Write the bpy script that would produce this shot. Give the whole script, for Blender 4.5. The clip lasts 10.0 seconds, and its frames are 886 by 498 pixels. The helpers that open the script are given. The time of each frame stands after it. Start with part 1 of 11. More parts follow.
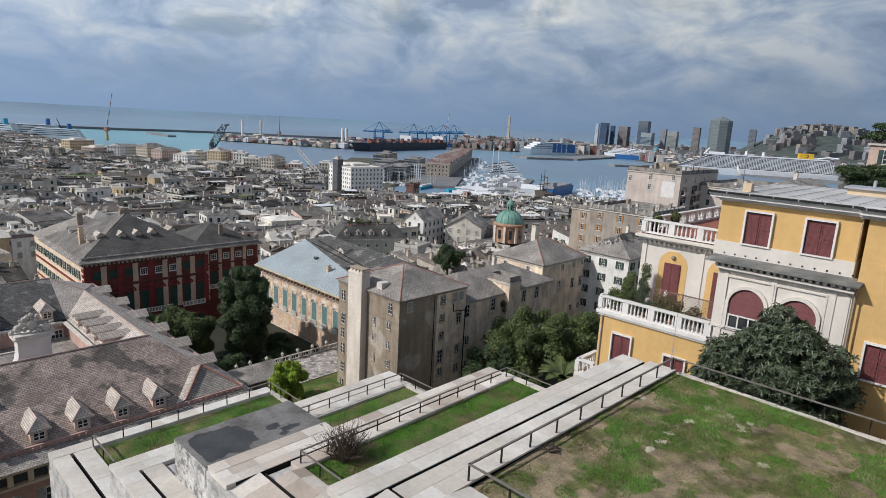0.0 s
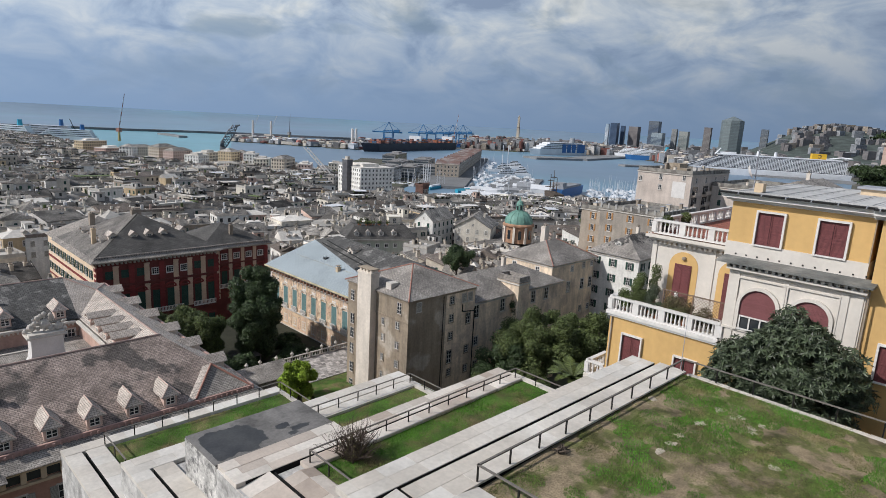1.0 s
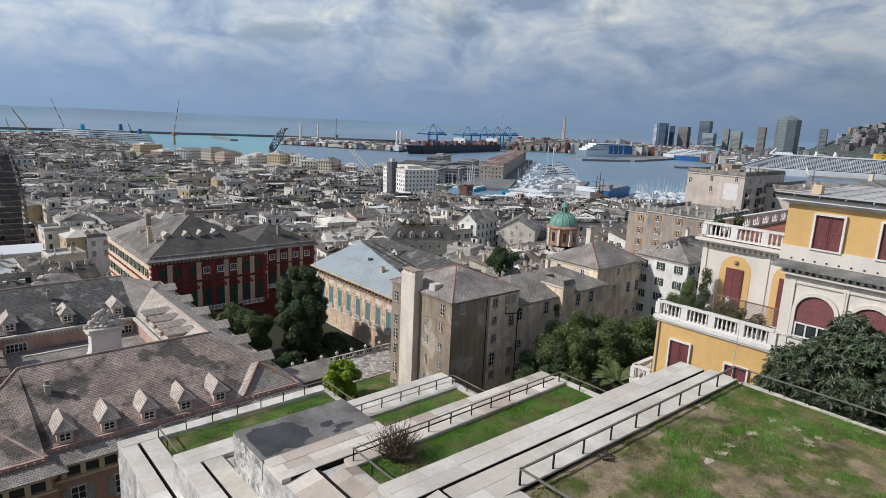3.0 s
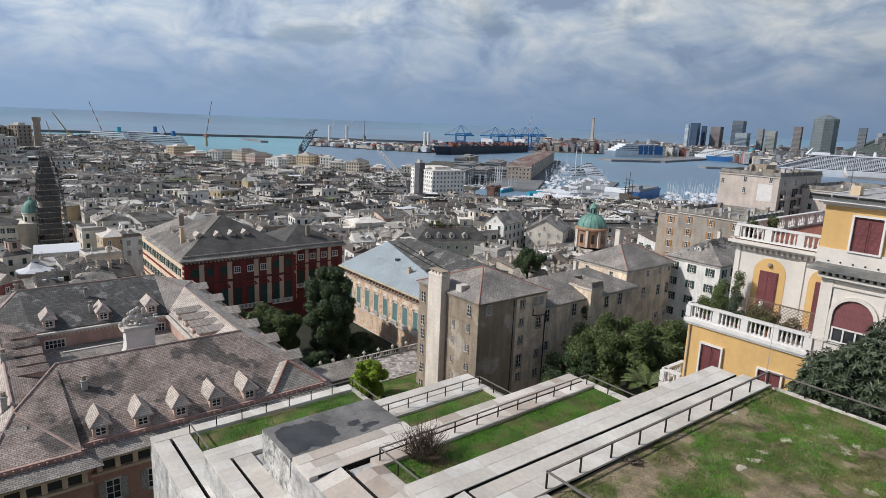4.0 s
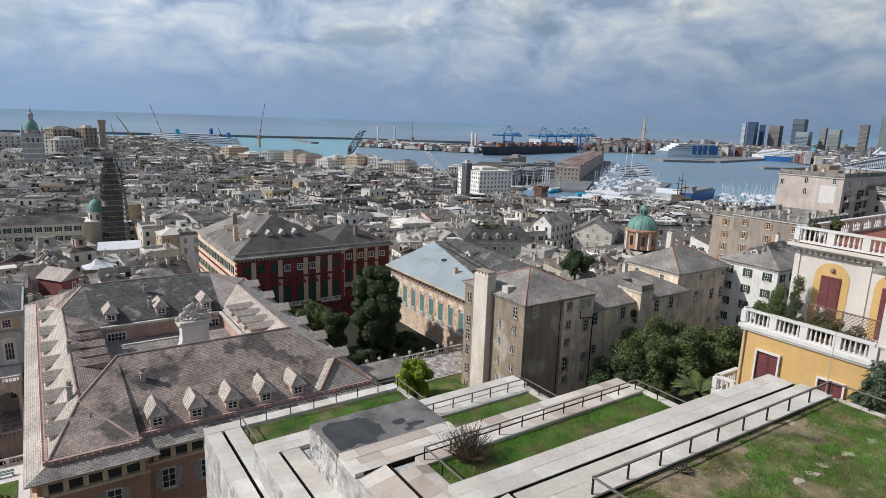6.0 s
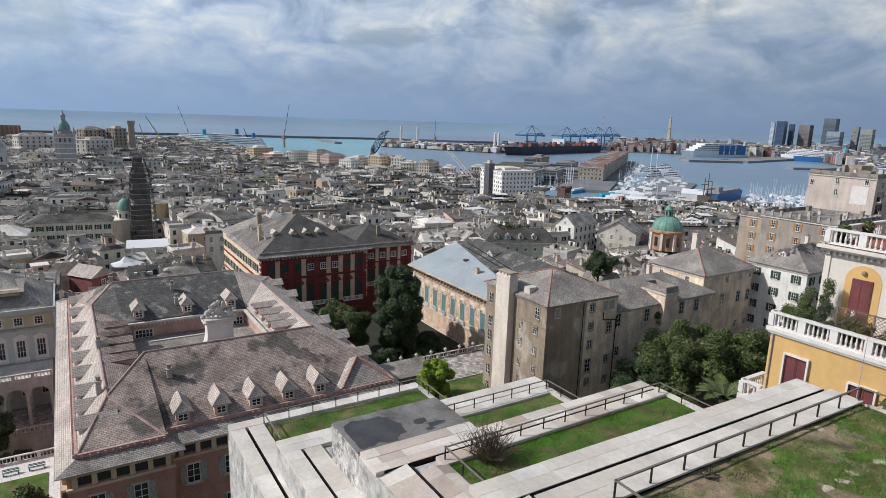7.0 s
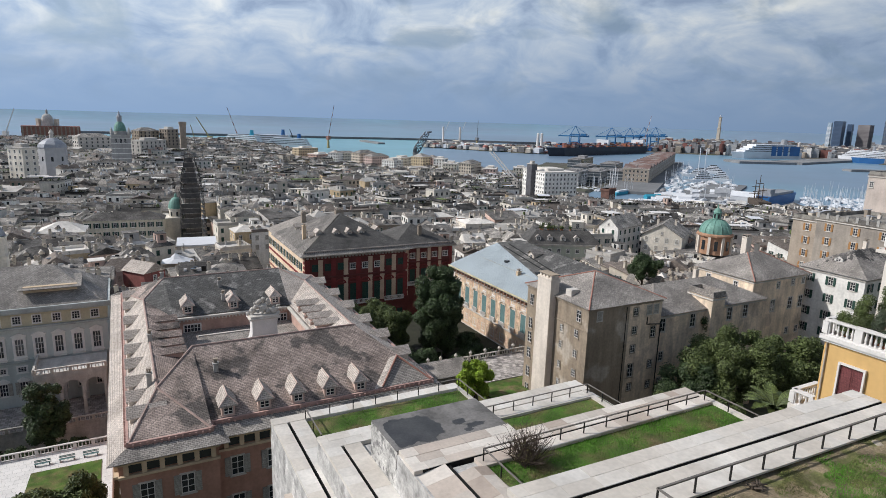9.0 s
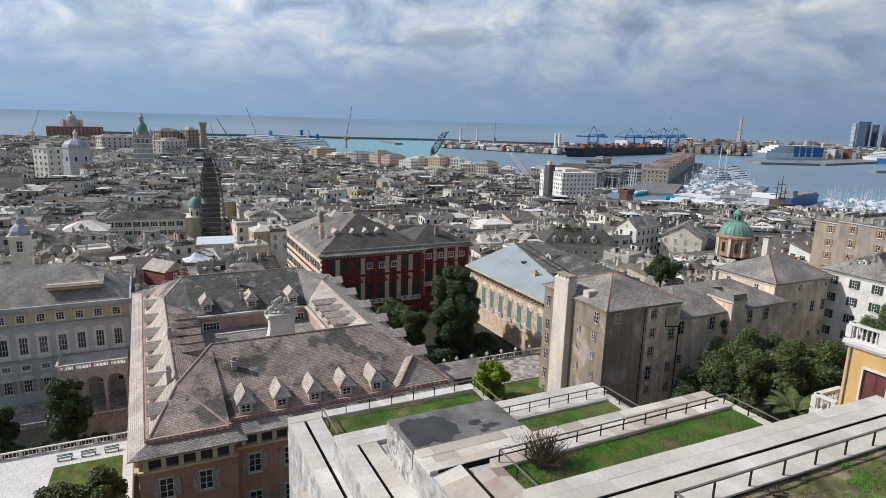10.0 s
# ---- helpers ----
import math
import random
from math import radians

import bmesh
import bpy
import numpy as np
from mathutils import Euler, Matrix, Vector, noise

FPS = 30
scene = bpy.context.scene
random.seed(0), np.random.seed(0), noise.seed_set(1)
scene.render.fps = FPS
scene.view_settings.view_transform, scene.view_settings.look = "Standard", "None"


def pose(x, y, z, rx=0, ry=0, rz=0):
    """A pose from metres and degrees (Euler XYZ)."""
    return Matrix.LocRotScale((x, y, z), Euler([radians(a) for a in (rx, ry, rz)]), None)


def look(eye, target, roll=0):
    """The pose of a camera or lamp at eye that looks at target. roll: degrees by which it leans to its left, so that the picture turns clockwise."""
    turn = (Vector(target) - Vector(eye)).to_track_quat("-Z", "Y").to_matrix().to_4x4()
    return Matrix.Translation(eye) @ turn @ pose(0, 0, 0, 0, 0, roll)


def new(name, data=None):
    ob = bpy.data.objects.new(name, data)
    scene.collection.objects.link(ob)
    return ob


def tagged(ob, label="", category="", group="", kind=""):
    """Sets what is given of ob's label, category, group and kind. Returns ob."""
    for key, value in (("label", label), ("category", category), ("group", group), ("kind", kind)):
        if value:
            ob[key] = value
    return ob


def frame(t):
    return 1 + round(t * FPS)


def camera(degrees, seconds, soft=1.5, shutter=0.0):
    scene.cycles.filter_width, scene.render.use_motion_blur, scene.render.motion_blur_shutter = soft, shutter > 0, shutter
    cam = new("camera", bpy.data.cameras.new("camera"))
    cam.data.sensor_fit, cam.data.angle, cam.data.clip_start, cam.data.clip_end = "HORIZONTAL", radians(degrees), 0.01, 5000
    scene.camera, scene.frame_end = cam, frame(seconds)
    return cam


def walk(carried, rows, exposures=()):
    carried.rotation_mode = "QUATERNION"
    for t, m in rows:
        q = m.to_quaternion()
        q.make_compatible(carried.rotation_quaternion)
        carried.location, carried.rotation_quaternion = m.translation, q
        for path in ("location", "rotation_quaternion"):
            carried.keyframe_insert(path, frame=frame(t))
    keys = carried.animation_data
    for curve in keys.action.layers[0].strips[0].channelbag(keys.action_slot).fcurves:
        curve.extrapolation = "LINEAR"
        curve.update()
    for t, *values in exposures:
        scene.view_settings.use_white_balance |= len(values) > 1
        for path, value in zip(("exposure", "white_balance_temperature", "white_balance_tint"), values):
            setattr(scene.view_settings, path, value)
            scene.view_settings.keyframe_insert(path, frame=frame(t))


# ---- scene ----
# camera: it stands at a parapet high over the old town and pans slowly to its left
EYE = 80.0
cam = camera(72.51, 10.0, soft=0.5)
ROWS = [
    (0.0, -0.83, -11.89, -3.10), (0.5, -0.536, -11.905, -3.085), (1.0, 0.048, -11.905, -3.026),
    (1.5, 0.804, -11.92, -2.953), (2.0, 1.68, -11.925, -2.84), (2.5, 2.867, -11.93, -2.707),
    (4.0, 6.737, -11.957, -2.29), (4.5, 7.897, -11.984, -2.21), (5.0, 9.002, -12.03, -2.11),
    (5.5, 10.084, -12.047, -2.015), (7.0, 13.271, -12.138, -1.836), (7.5, 14.312, -12.159, -1.80),
    (8.0, 15.321, -12.172, -1.75), (8.5, 16.29, -12.182, -1.74), (9.0, 17.218, -12.203, -1.72),
    (9.5, 18.092, -12.206, -1.69), (10.0, 18.836, -12.21, -1.69),
]
walk(cam, [(t, pose(0, 0, EYE, 90 + pitch, roll, yaw - 45)) for t, yaw, pitch, roll in ROWS], exposures=[(0.0, -0.37), (10.0, -0.26)])

# ---- light: a high sun from ahead and to the left, broken cloud ----
SUN_AZ, SUN_EL = -107.0, 39.5
a = radians(SUN_AZ + 45)
SUN_DIR = Vector((math.sin(a) * math.cos(radians(SUN_EL)), math.cos(a) * math.cos(radians(SUN_EL)), math.sin(radians(SUN_EL))))
sun_data = bpy.data.lights.new("sun", "SUN")
sun_data.energy, sun_data.angle, sun_data.color = 4.6, radians(0.9), (1.0, 0.975, 0.945)
sun = new("sun", sun_data)
sun.matrix_basis = look(SUN_DIR * 50 + Vector((0, 0, 100)), (0, 0, 100))

world = bpy.data.worlds.new("sky")
scene.world = world
world.use_nodes = True
wn, wl = world.node_tree.nodes, world.node_tree.links
wn.clear()


def wmath(op, x, y=None):
    n = wn.new("ShaderNodeMath")
    n.operation = op
    for i, q in enumerate((x, y)):
        if q is None:
            continue
        if isinstance(q, (int, float)):
            n.inputs[i].default_value = q
        else:
            wl.new(q, n.inputs[i])
    return n.outputs[0]


sky = wn.new("ShaderNodeTexSky")
sky.sky_type, sky.sun_disc = "NISHITA", False
sky.sun_elevation, sky.sun_rotation = radians(SUN_EL), a
sky.dust_density, sky.air_density, sky.ozone_density = 1.6, 1.0, 2.0
skyscale = wn.new("ShaderNodeVectorMath")
skyscale.operation = "SCALE"
skyscale.inputs["Scale"].default_value = 0.1
wl.new(sky.outputs[0], skyscale.inputs[0])
tc = wn.new("ShaderNodeTexCoord")
sep = wn.new("ShaderNodeSeparateXYZ")
wl.new(tc.outputs["Generated"], sep.inputs[0])
zz = wmath("ADD", wmath("MAXIMUM", sep.outputs[2], 0.0), 0.42)
comb = wn.new("ShaderNodeCombineXYZ")
wl.new(wmath("DIVIDE", sep.outputs[0], zz), comb.inputs[0])
wl.new(wmath("DIVIDE", sep.outputs[1], zz), comb.inputs[1])


def wnoise(scale, detail, rough, off=0.0):
    n = wn.new("ShaderNodeTexNoise")
    n.inputs["Scale"].default_value, n.inputs["Detail"].default_value, n.inputs["Roughness"].default_value = scale, detail, rough
    mp = wn.new("ShaderNodeMapping")
    mp.inputs["Location"].default_value = (off, off * 0.7, off * 0.3)
    wl.new(comb.outputs[0], mp.inputs[0])
    wl.new(mp.outputs[0], n.inputs["Vector"])
    n.inputs["Distortion"].default_value = 0.45
    return n.outputs[0]


def wramp(fac, stops):
    n = wn.new("ShaderNodeValToRGB")
    e = n.color_ramp.elements
    while len(e) < len(stops):
        e.new(0.5)
    for el, (p, c) in zip(e, stops):
        el.position, el.color = p, (*c, 1)
    wl.new(fac, n.inputs[0])
    return n.outputs[0]


cover = wramp(wnoise(3.6, 6, 0.5, 3.1), [(0.33, (0.42, 0.42, 0.42)), (0.45, (1, 1, 1))])
bright = wramp(wnoise(5.2, 7, 0.55, 11.0), [(0.34, (0.345, 0.45, 0.635)), (0.44, (0.51, 0.63, 0.81)), (0.53, (0.69, 0.785, 0.90)), (0.63, (0.94, 0.985, 1.0))])
# the cloud thins out overhead, where the sun stands in clear sky
clear = wn.new("ShaderNodeMix")
clear.data_type = "RGBA"
wl.new(wramp(sep.outputs[2], [(0.24, (0, 0, 0)), (0.42, (1, 1, 1))]), clear.inputs[0])
wl.new(cover, clear.inputs[6])
clear.inputs[7].default_value = (0.26, 0.26, 0.26, 1)
cover = clear.outputs[2]
cloudy = wn.new("ShaderNodeMix")
cloudy.data_type = "RGBA"
wl.new(cover, cloudy.inputs[0])
wl.new(skyscale.outputs[0], cloudy.inputs[6])
wl.new(bright, cloudy.inputs[7])
# haze towards the horizon
haze = wn.new("ShaderNodeMix")
haze.data_type = "RGBA"
hz = wramp(sep.outputs[2], [(0.0, (1, 1, 1)), (0.05, (0.85, 0.85, 0.85)), (0.165, (0, 0, 0))])
wl.new(hz, haze.inputs[0])
wl.new(cloudy.outputs[2], haze.inputs[6])
haze.inputs[7].default_value = (0.28, 0.41, 0.625, 1)
bg = wn.new("ShaderNodeBackground")
bg.inputs[1].default_value = 1.0
# brighter towards the sun, and where cloud faces it from across the sky
flat = math.hypot(SUN_DIR.x, SUN_DIR.y)
toward = wmath("ADD", wmath("MULTIPLY", sep.outputs[0], SUN_DIR.x / flat), wmath("MULTIPLY", sep.outputs[1], SUN_DIR.y / flat))
glow = wn.new("ShaderNodeVectorMath")
glow.operation = "SCALE"
wl.new(haze.outputs[2], glow.inputs[0])
across = wmath("MAXIMUM", wmath("SUBTRACT", wmath("MULTIPLY", toward, -1.0), 0.8), 0.0)
wl.new(wmath("ADD", wmath("ADD", wmath("MULTIPLY", toward, 0.32), 1.0), wmath("MULTIPLY", across, 6.0)), glow.inputs["Scale"])
wl.new(glow.outputs[0], bg.inputs[0])
wo = wn.new("ShaderNodeOutputWorld")
wl.new(bg.outputs[0], wo.inputs[0])

# ---- materials ----
MATS = {}


def mat(name, col, rough=0.85, var=0.25, scale=0.35, fine=6.0, bump=0.2, metal=0.0, pattern=None, rand=0.0, spec=0.3, streak=0.0, second=None, cut=0.5, jitter=0.0, size=(0.5, 0.3), mortar=0.03, soft=0.12, alt=None):
    """A surface with colour variation at two scales, optional courses or joints, streaks, and fine relief, in metres."""
    if name in MATS:
        return MATS[name]
    m = bpy.data.materials.new(name)
    m.use_nodes = True
    nt = m.node_tree
    N, L = nt.nodes, nt.links
    bsdf = N["Principled BSDF"]
    geo = N.new("ShaderNodeNewGeometry")
    pos = geo.outputs["Position"]

    def ns(sc, det=4.0, vec=pos):
        n = N.new("ShaderNodeTexNoise")
        n.inputs["Scale"].default_value, n.inputs["Detail"].default_value = sc, det
        L.new(vec, n.inputs["Vector"])
        return n.outputs[0]

    def rng(fac, lo, hi, a0=0.3, a1=0.7):
        n = N.new("ShaderNodeMapRange")
        n.inputs[1].default_value, n.inputs[2].default_value, n.inputs[3].default_value, n.inputs[4].default_value = a0, a1, lo, hi
        L.new(fac, n.inputs[0])
        return n.outputs[0]

    def mul(x, y):
        n = N.new("ShaderNodeMath")
        n.operation = "MULTIPLY"
        L.new(x, n.inputs[0])
        L.new(y, n.inputs[1])
        return n.outputs[0]

    value = mul(rng(ns(scale), 1 - var, 1 + var), rng(ns(fine, 3), 1 - var * 0.6, 1 + var * 0.6))
    height = ns(fine * 2.5, 3)
    base = N.new("ShaderNodeRGB")
    base.outputs[0].default_value = (*col, 1)
    colour = base.outputs[0]
    if second:
        mx = N.new("ShaderNodeMix")
        mx.data_type = "RGBA"
        L.new(rng(ns(scale * 0.9, 6), 0, 1, cut - soft, cut + soft), mx.inputs[0])
        L.new(colour, mx.inputs[6])
        mx.inputs[7].default_value = (*second, 1)
        colour = mx.outputs[2]
    if alt:
        oi2 = N.new("ShaderNodeObjectInfo")
        f7 = N.new("ShaderNodeMath")
        f7.operation = "MULTIPLY"
        f7.inputs[1].default_value = 7.0
        L.new(oi2.outputs["Random"], f7.inputs[0])
        fr = N.new("ShaderNodeMath")
        fr.operation = "FRACT"
        L.new(f7.outputs[0], fr.inputs[0])
        mx2 = N.new("ShaderNodeMix")
        mx2.data_type = "RGBA"
        L.new(fr.outputs[0], mx2.inputs[0])
        L.new(colour, mx2.inputs[6])
        mx2.inputs[7].default_value = (*alt, 1)
        colour = mx2.outputs[2]
    uv = N.new("ShaderNodeUVMap").outputs[0] if pattern or streak else None
    if pattern:
        br = N.new("ShaderNodeTexBrick")
        br.inputs["Scale"].default_value = 1.0
        br.inputs["Brick Width"].default_value, br.inputs["Row Height"].default_value = size
        br.inputs["Mortar Size"].default_value = mortar
        br.inputs["Mortar Smooth"].default_value = 0.3
        lo, hi = 1 - pattern, 1 + pattern
        br.inputs["Color1"].default_value, br.inputs["Color2"].default_value = (lo, lo, lo, 1), (hi, hi, hi * 0.98, 1)
        br.inputs["Mortar"].default_value = (0.45, 0.43, 0.42, 1)
        L.new(uv, br.inputs["Vector"])
        bw = N.new("ShaderNodeRGBToBW")
        L.new(br.outputs["Color"], bw.inputs[0])
        value = mul(value, bw.outputs[0])
        hh = N.new("ShaderNodeMath")
        hh.operation = "SUBTRACT"
        L.new(height, hh.inputs[0])
        L.new(br.outputs["Fac"], hh.inputs[1])
        height = hh.outputs[0]
    if streak:
        mp = N.new("ShaderNodeMapping")
        mp.inputs["Scale"].default_value = (0.9, 0.12, 1)
        L.new(uv, mp.inputs[0])
        value = mul(value, rng(ns(1.0, 5, mp.outputs[0]), 1 - streak * 0.6, 1 + streak * 0.25))
    if rand:
        oi = N.new("ShaderNodeObjectInfo")
        value = mul(value, rng(oi.outputs["Random"], 1 - rand, 1 + rand, 0, 1))
    if jitter:
        value = mul(value, rng(geo.outputs["Random Per Island"], 1 - jitter, 1 + jitter, 0, 1))
    sc = N.new("ShaderNodeVectorMath")
    sc.operation = "SCALE"
    L.new(colour, sc.inputs[0])
    L.new(value, sc.inputs["Scale"])
    L.new(sc.outputs[0], bsdf.inputs["Base Color"])
    bsdf.inputs["Roughness"].default_value, bsdf.inputs["Metallic"].default_value = rough, metal
    bsdf.inputs["Specular IOR Level"].default_value = spec
    if bump:
        bp = N.new("ShaderNodeBump")
        bp.inputs["Strength"].default_value, bp.inputs["Distance"].default_value = bump, 0.03
        L.new(height, bp.inputs["Height"])
        L.new(bp.outputs[0], bsdf.inputs["Normal"])
    MATS[name] = m
    return m


# roofs
SLATE = mat("slate", (0.29, 0.264, 0.24), 0.75, 0.3, 0.25, 5, 0.8, pattern=0.22, size=(0.4, 0.21), mortar=0.026, second=(0.37, 0.335, 0.30), cut=0.54, soft=0.06)
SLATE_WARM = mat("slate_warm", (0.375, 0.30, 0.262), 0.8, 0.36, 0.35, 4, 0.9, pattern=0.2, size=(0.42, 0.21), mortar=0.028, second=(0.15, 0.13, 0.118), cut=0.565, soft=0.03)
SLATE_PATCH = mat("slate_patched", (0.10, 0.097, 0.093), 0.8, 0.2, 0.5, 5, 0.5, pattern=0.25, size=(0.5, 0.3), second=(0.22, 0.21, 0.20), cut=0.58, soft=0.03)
# pale slate, also used as the sunlit tone of west-facing palace slopes
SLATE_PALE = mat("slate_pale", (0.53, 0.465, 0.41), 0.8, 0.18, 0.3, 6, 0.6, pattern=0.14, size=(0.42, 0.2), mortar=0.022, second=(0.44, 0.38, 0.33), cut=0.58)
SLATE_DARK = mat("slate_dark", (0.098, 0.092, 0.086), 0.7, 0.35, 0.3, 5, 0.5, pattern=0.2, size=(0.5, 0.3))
SLATE_BLUE = mat("slate_new_blue", (0.36, 0.41, 0.435), 0.6, 0.12, 0.2, 5, 0.3, pattern=0.07, size=(0.6, 0.35))
TERRACOTTA = mat("terracotta_edge", (0.34, 0.17, 0.13), 0.8, 0.2, 1.0, 8)
ROOF_A = mat("roof_slate_a", (0.18, 0.167, 0.153), 0.8, 0.34, 0.25, 1.6, 0.6, second=(0.075, 0.068, 0.062), cut=0.53, pattern=0.2, size=(0.6, 0.3), rand=0.45, jitter=0.5)
ROOF_B = mat("roof_slate_b", (0.36, 0.33, 0.295), 0.8, 0.34, 0.25, 1.6, 0.6, second=(0.17, 0.158, 0.147), cut=0.54, pattern=0.18, size=(0.6, 0.3), rand=0.3, jitter=0.45)
ROOF_C = mat("roof_brown", (0.21, 0.175, 0.15), 0.8, 0.25, 0.12, 1.2, 0.5, pattern=0.2, size=(0.6, 0.3), rand=0.3, jitter=0.35)
ROOF_D = mat("roof_terrace", (0.50, 0.47, 0.43), 0.8, 0.2, 0.2, 1.5, 0.2, rand=0.35, jitter=0.4)
ROOF_E = mat("roof_red_tile", (0.30, 0.14, 0.10), 0.8, 0.2, 0.2, 1.5, 0.3, rand=0.2, jitter=0.2)
ZINC = mat("zinc_sheet", (0.50, 0.49, 0.475), 0.6, 0.14, 0.3, 3, 0.1, pattern=0.05, size=(8.0, 1.15), mortar=0.03, second=(0.42, 0.41, 0.40), cut=0.55)
# walls
STUCCO = [mat(f"stucco_{n}", c, 0.9, 0.16, 0.22, 2.0, 0.2, rand=0.14, jitter=0.16, streak=0.25) for n, c in (
    ("grey", (0.47, 0.45, 0.43)), ("cream", (0.66, 0.61, 0.53)), ("white", (0.76, 0.74, 0.70)), ("ochre", (0.58, 0.45, 0.29)),
    ("pink", (0.55, 0.40, 0.34)), ("brown", (0.31, 0.26, 0.21)), ("buff", (0.55, 0.49, 0.41)), ("red", (0.30, 0.11, 0.08)))]
S_GREY, S_CREAM, S_WHITE, S_OCHRE, S_PINK, S_BROWN, S_BUFF, S_RED = STUCCO
YELLOW = mat("yellow_stucco", (0.607, 0.392, 0.162), 0.9, 0.06, 0.3, 3, 0.12, streak=0.12)
CREAMWHITE = mat("cream_stucco", (0.63, 0.585, 0.53), 0.85, 0.06, 0.5, 5, 0.15, streak=0.14)
BROWNWALL = mat("weathered_render", (0.325, 0.265, 0.20), 0.9, 0.2, 0.18, 2.5, 0.3, streak=0.45, second=(0.47, 0.41, 0.34), cut=0.6, soft=0.03)
PALEWALL = mat("pale_render", (0.68, 0.61, 0.53), 0.9, 0.12, 0.25, 2.5, 0.2, streak=0.25)
BUFFWALL = mat("buff_render", (0.80, 0.655, 0.50), 0.9, 0.22, 0.3, 2.5, 0.2, streak=0.5, second=(0.62, 0.50, 0.39), cut=0.57, soft=0.05)
DARKRED = mat("dark_red_render", (0.145, 0.042, 0.038), 0.85, 0.2, 0.4, 3, 0.2)
BRICKPINK = mat("pink_brown_render", (0.464, 0.262, 0.198), 0.9, 0.15, 0.3, 3, 0.2, streak=0.25)
GREYGREEN = mat("grey_green_render", (0.56, 0.60, 0.575), 0.9, 0.08, 0.3, 3, 0.15, streak=0.2)
OCHREPALE = mat("pale_ochre_render", (0.60, 0.465, 0.32), 0.9, 0.1, 0.3, 3, 0.15, streak=0.15)
STONE = mat("pale_stone", (0.56, 0.52, 0.47), 0.8, 0.16, 0.6, 5, 0.3, rand=0.1, streak=0.2)
SLAB = mat("marble_slab", (0.66, 0.61, 0.55), 0.7, 0.12, 0.5, 5, 0.15, rand=0.12, streak=0.12, alt=(0.41, 0.335, 0.28))
SLAB_PALE = mat("pale_marble_slab", (0.66, 0.63, 0.585), 0.7, 0.12, 0.5, 5, 0.15, rand=0.05, streak=0.15, alt=(0.55, 0.50, 0.44), second=(0.50, 0.46, 0.41), cut=0.62)
MARBLE = mat("weathered_marble", (0.50, 0.485, 0.465), 0.75, 0.28, 1.1, 6, 0.3, streak=0.5, second=(0.27, 0.26, 0.25), cut=0.6, soft=0.08)
BITUMEN = mat("bitumen_roof", (0.17, 0.162, 0.155), 0.8, 0.25, 0.5, 5, 0.2, second=(0.12, 0.115, 0.11), cut=0.55, soft=0.03)
WHITE = mat("white_paint", (0.66, 0.635, 0.61), 0.7, 0.08, 0.8, 6, 0.1)
GREYCONC = mat("concrete", (0.36, 0.35, 0.33), 0.9, 0.15, 0.3, 4, 0.2, streak=0.2)
PAVING = mat("white_paving", (0.66, 0.65, 0.63), 0.8, 0.08, 0.3, 3, 0.1, pattern=0.05, size=(1.0, 1.0), mortar=0.015)
IRON = mat("dark_iron", (0.025, 0.024, 0.023), 0.5, 0.2, 3, 12, 0.1, metal=0.5)
WOODRAIL = mat("weathered_rail", (0.16, 0.145, 0.13), 0.7, 0.2, 2, 12, 0.1)
GLASS = mat("window_glass", (0.025, 0.03, 0.035), 0.12, 0.1, 1, 4, 0.0, spec=0.6)
SHUT_RED = mat("red_shutter", (0.165, 0.052, 0.054), 0.6, 0.14, 1, 8, 0.3, pattern=0.10, size=(9.0, 0.06), mortar=0.008)
SHUT_GREEN = mat("green_shutter", (0.03, 0.075, 0.06), 0.6, 0.15, 1, 8, 0.3, pattern=0.15, size=(9.0, 0.12), mortar=0.02)
SHUT_TEAL = mat("teal_shutter", (0.13, 0.22, 0.22), 0.6, 0.12, 1, 8, 0.2)
SHUT_GREY = mat("grey_shutter", (0.42, 0.40, 0.36), 0.6, 0.12, 1, 8, 0.2, pattern=0.12, size=(9.0, 0.12), mortar=0.02)
SHUT_ORANGE = mat("orange_shutter", (0.36, 0.19, 0.075), 0.6, 0.12, 1, 8, 0.2)
REDFLOOR = mat("red_tile_floor", (0.32, 0.12, 0.085), 0.8, 0.12, 0.5, 4, 0.2, pattern=0.1, size=(0.4, 0.4))
COPPER = mat("green_copper", (0.155, 0.30, 0.25), 0.6, 0.18, 0.6, 4, 0.2, streak=0.3)
LEAD = mat("grey_lead", (0.33, 0.34, 0.37), 0.5, 0.15, 0.6, 4, 0.2)
TERRA = mat("terracotta_pot", (0.36, 0.15, 0.08), 0.8, 0.15, 2, 10, 0.1)
# ground and plants
GROUND = mat("ground_stone", (0.10, 0.09, 0.08), 0.95, 0.25, 0.05, 0.6, 0.3, second=(0.07, 0.08, 0.045), cut=0.55)
TURF = mat("turf", (0.115, 0.118, 0.045), 0.95, 0.5, 1.1, 14, 0.9, second=(0.235, 0.185, 0.12), cut=0.47, soft=0.05)
TURF_LUSH = mat("turf_lush", (0.062, 0.115, 0.02), 0.95, 0.36, 0.6, 9, 0.5, second=(0.15, 0.12, 0.06), cut=0.56)
BLADE = mat("grass_blade", (0.115, 0.165, 0.036), 0.8, 0.42, 0.8, 3, 0.0, jitter=0.5, second=(0.21, 0.175, 0.085), cut=0.54, soft=0.10)
BLADE_LUSH = mat("grass_blade_lush", (0.095, 0.235, 0.028), 0.8, 0.3, 0.6, 3, 0.0, jitter=0.35, second=(0.22, 0.185, 0.09), cut=0.60)
LEAF_DARK = mat("leaf_dark", (0.045, 0.072, 0.026), 0.55, 0.3, 0.5, 3, 0.0, jitter=0.5, spec=0.4)
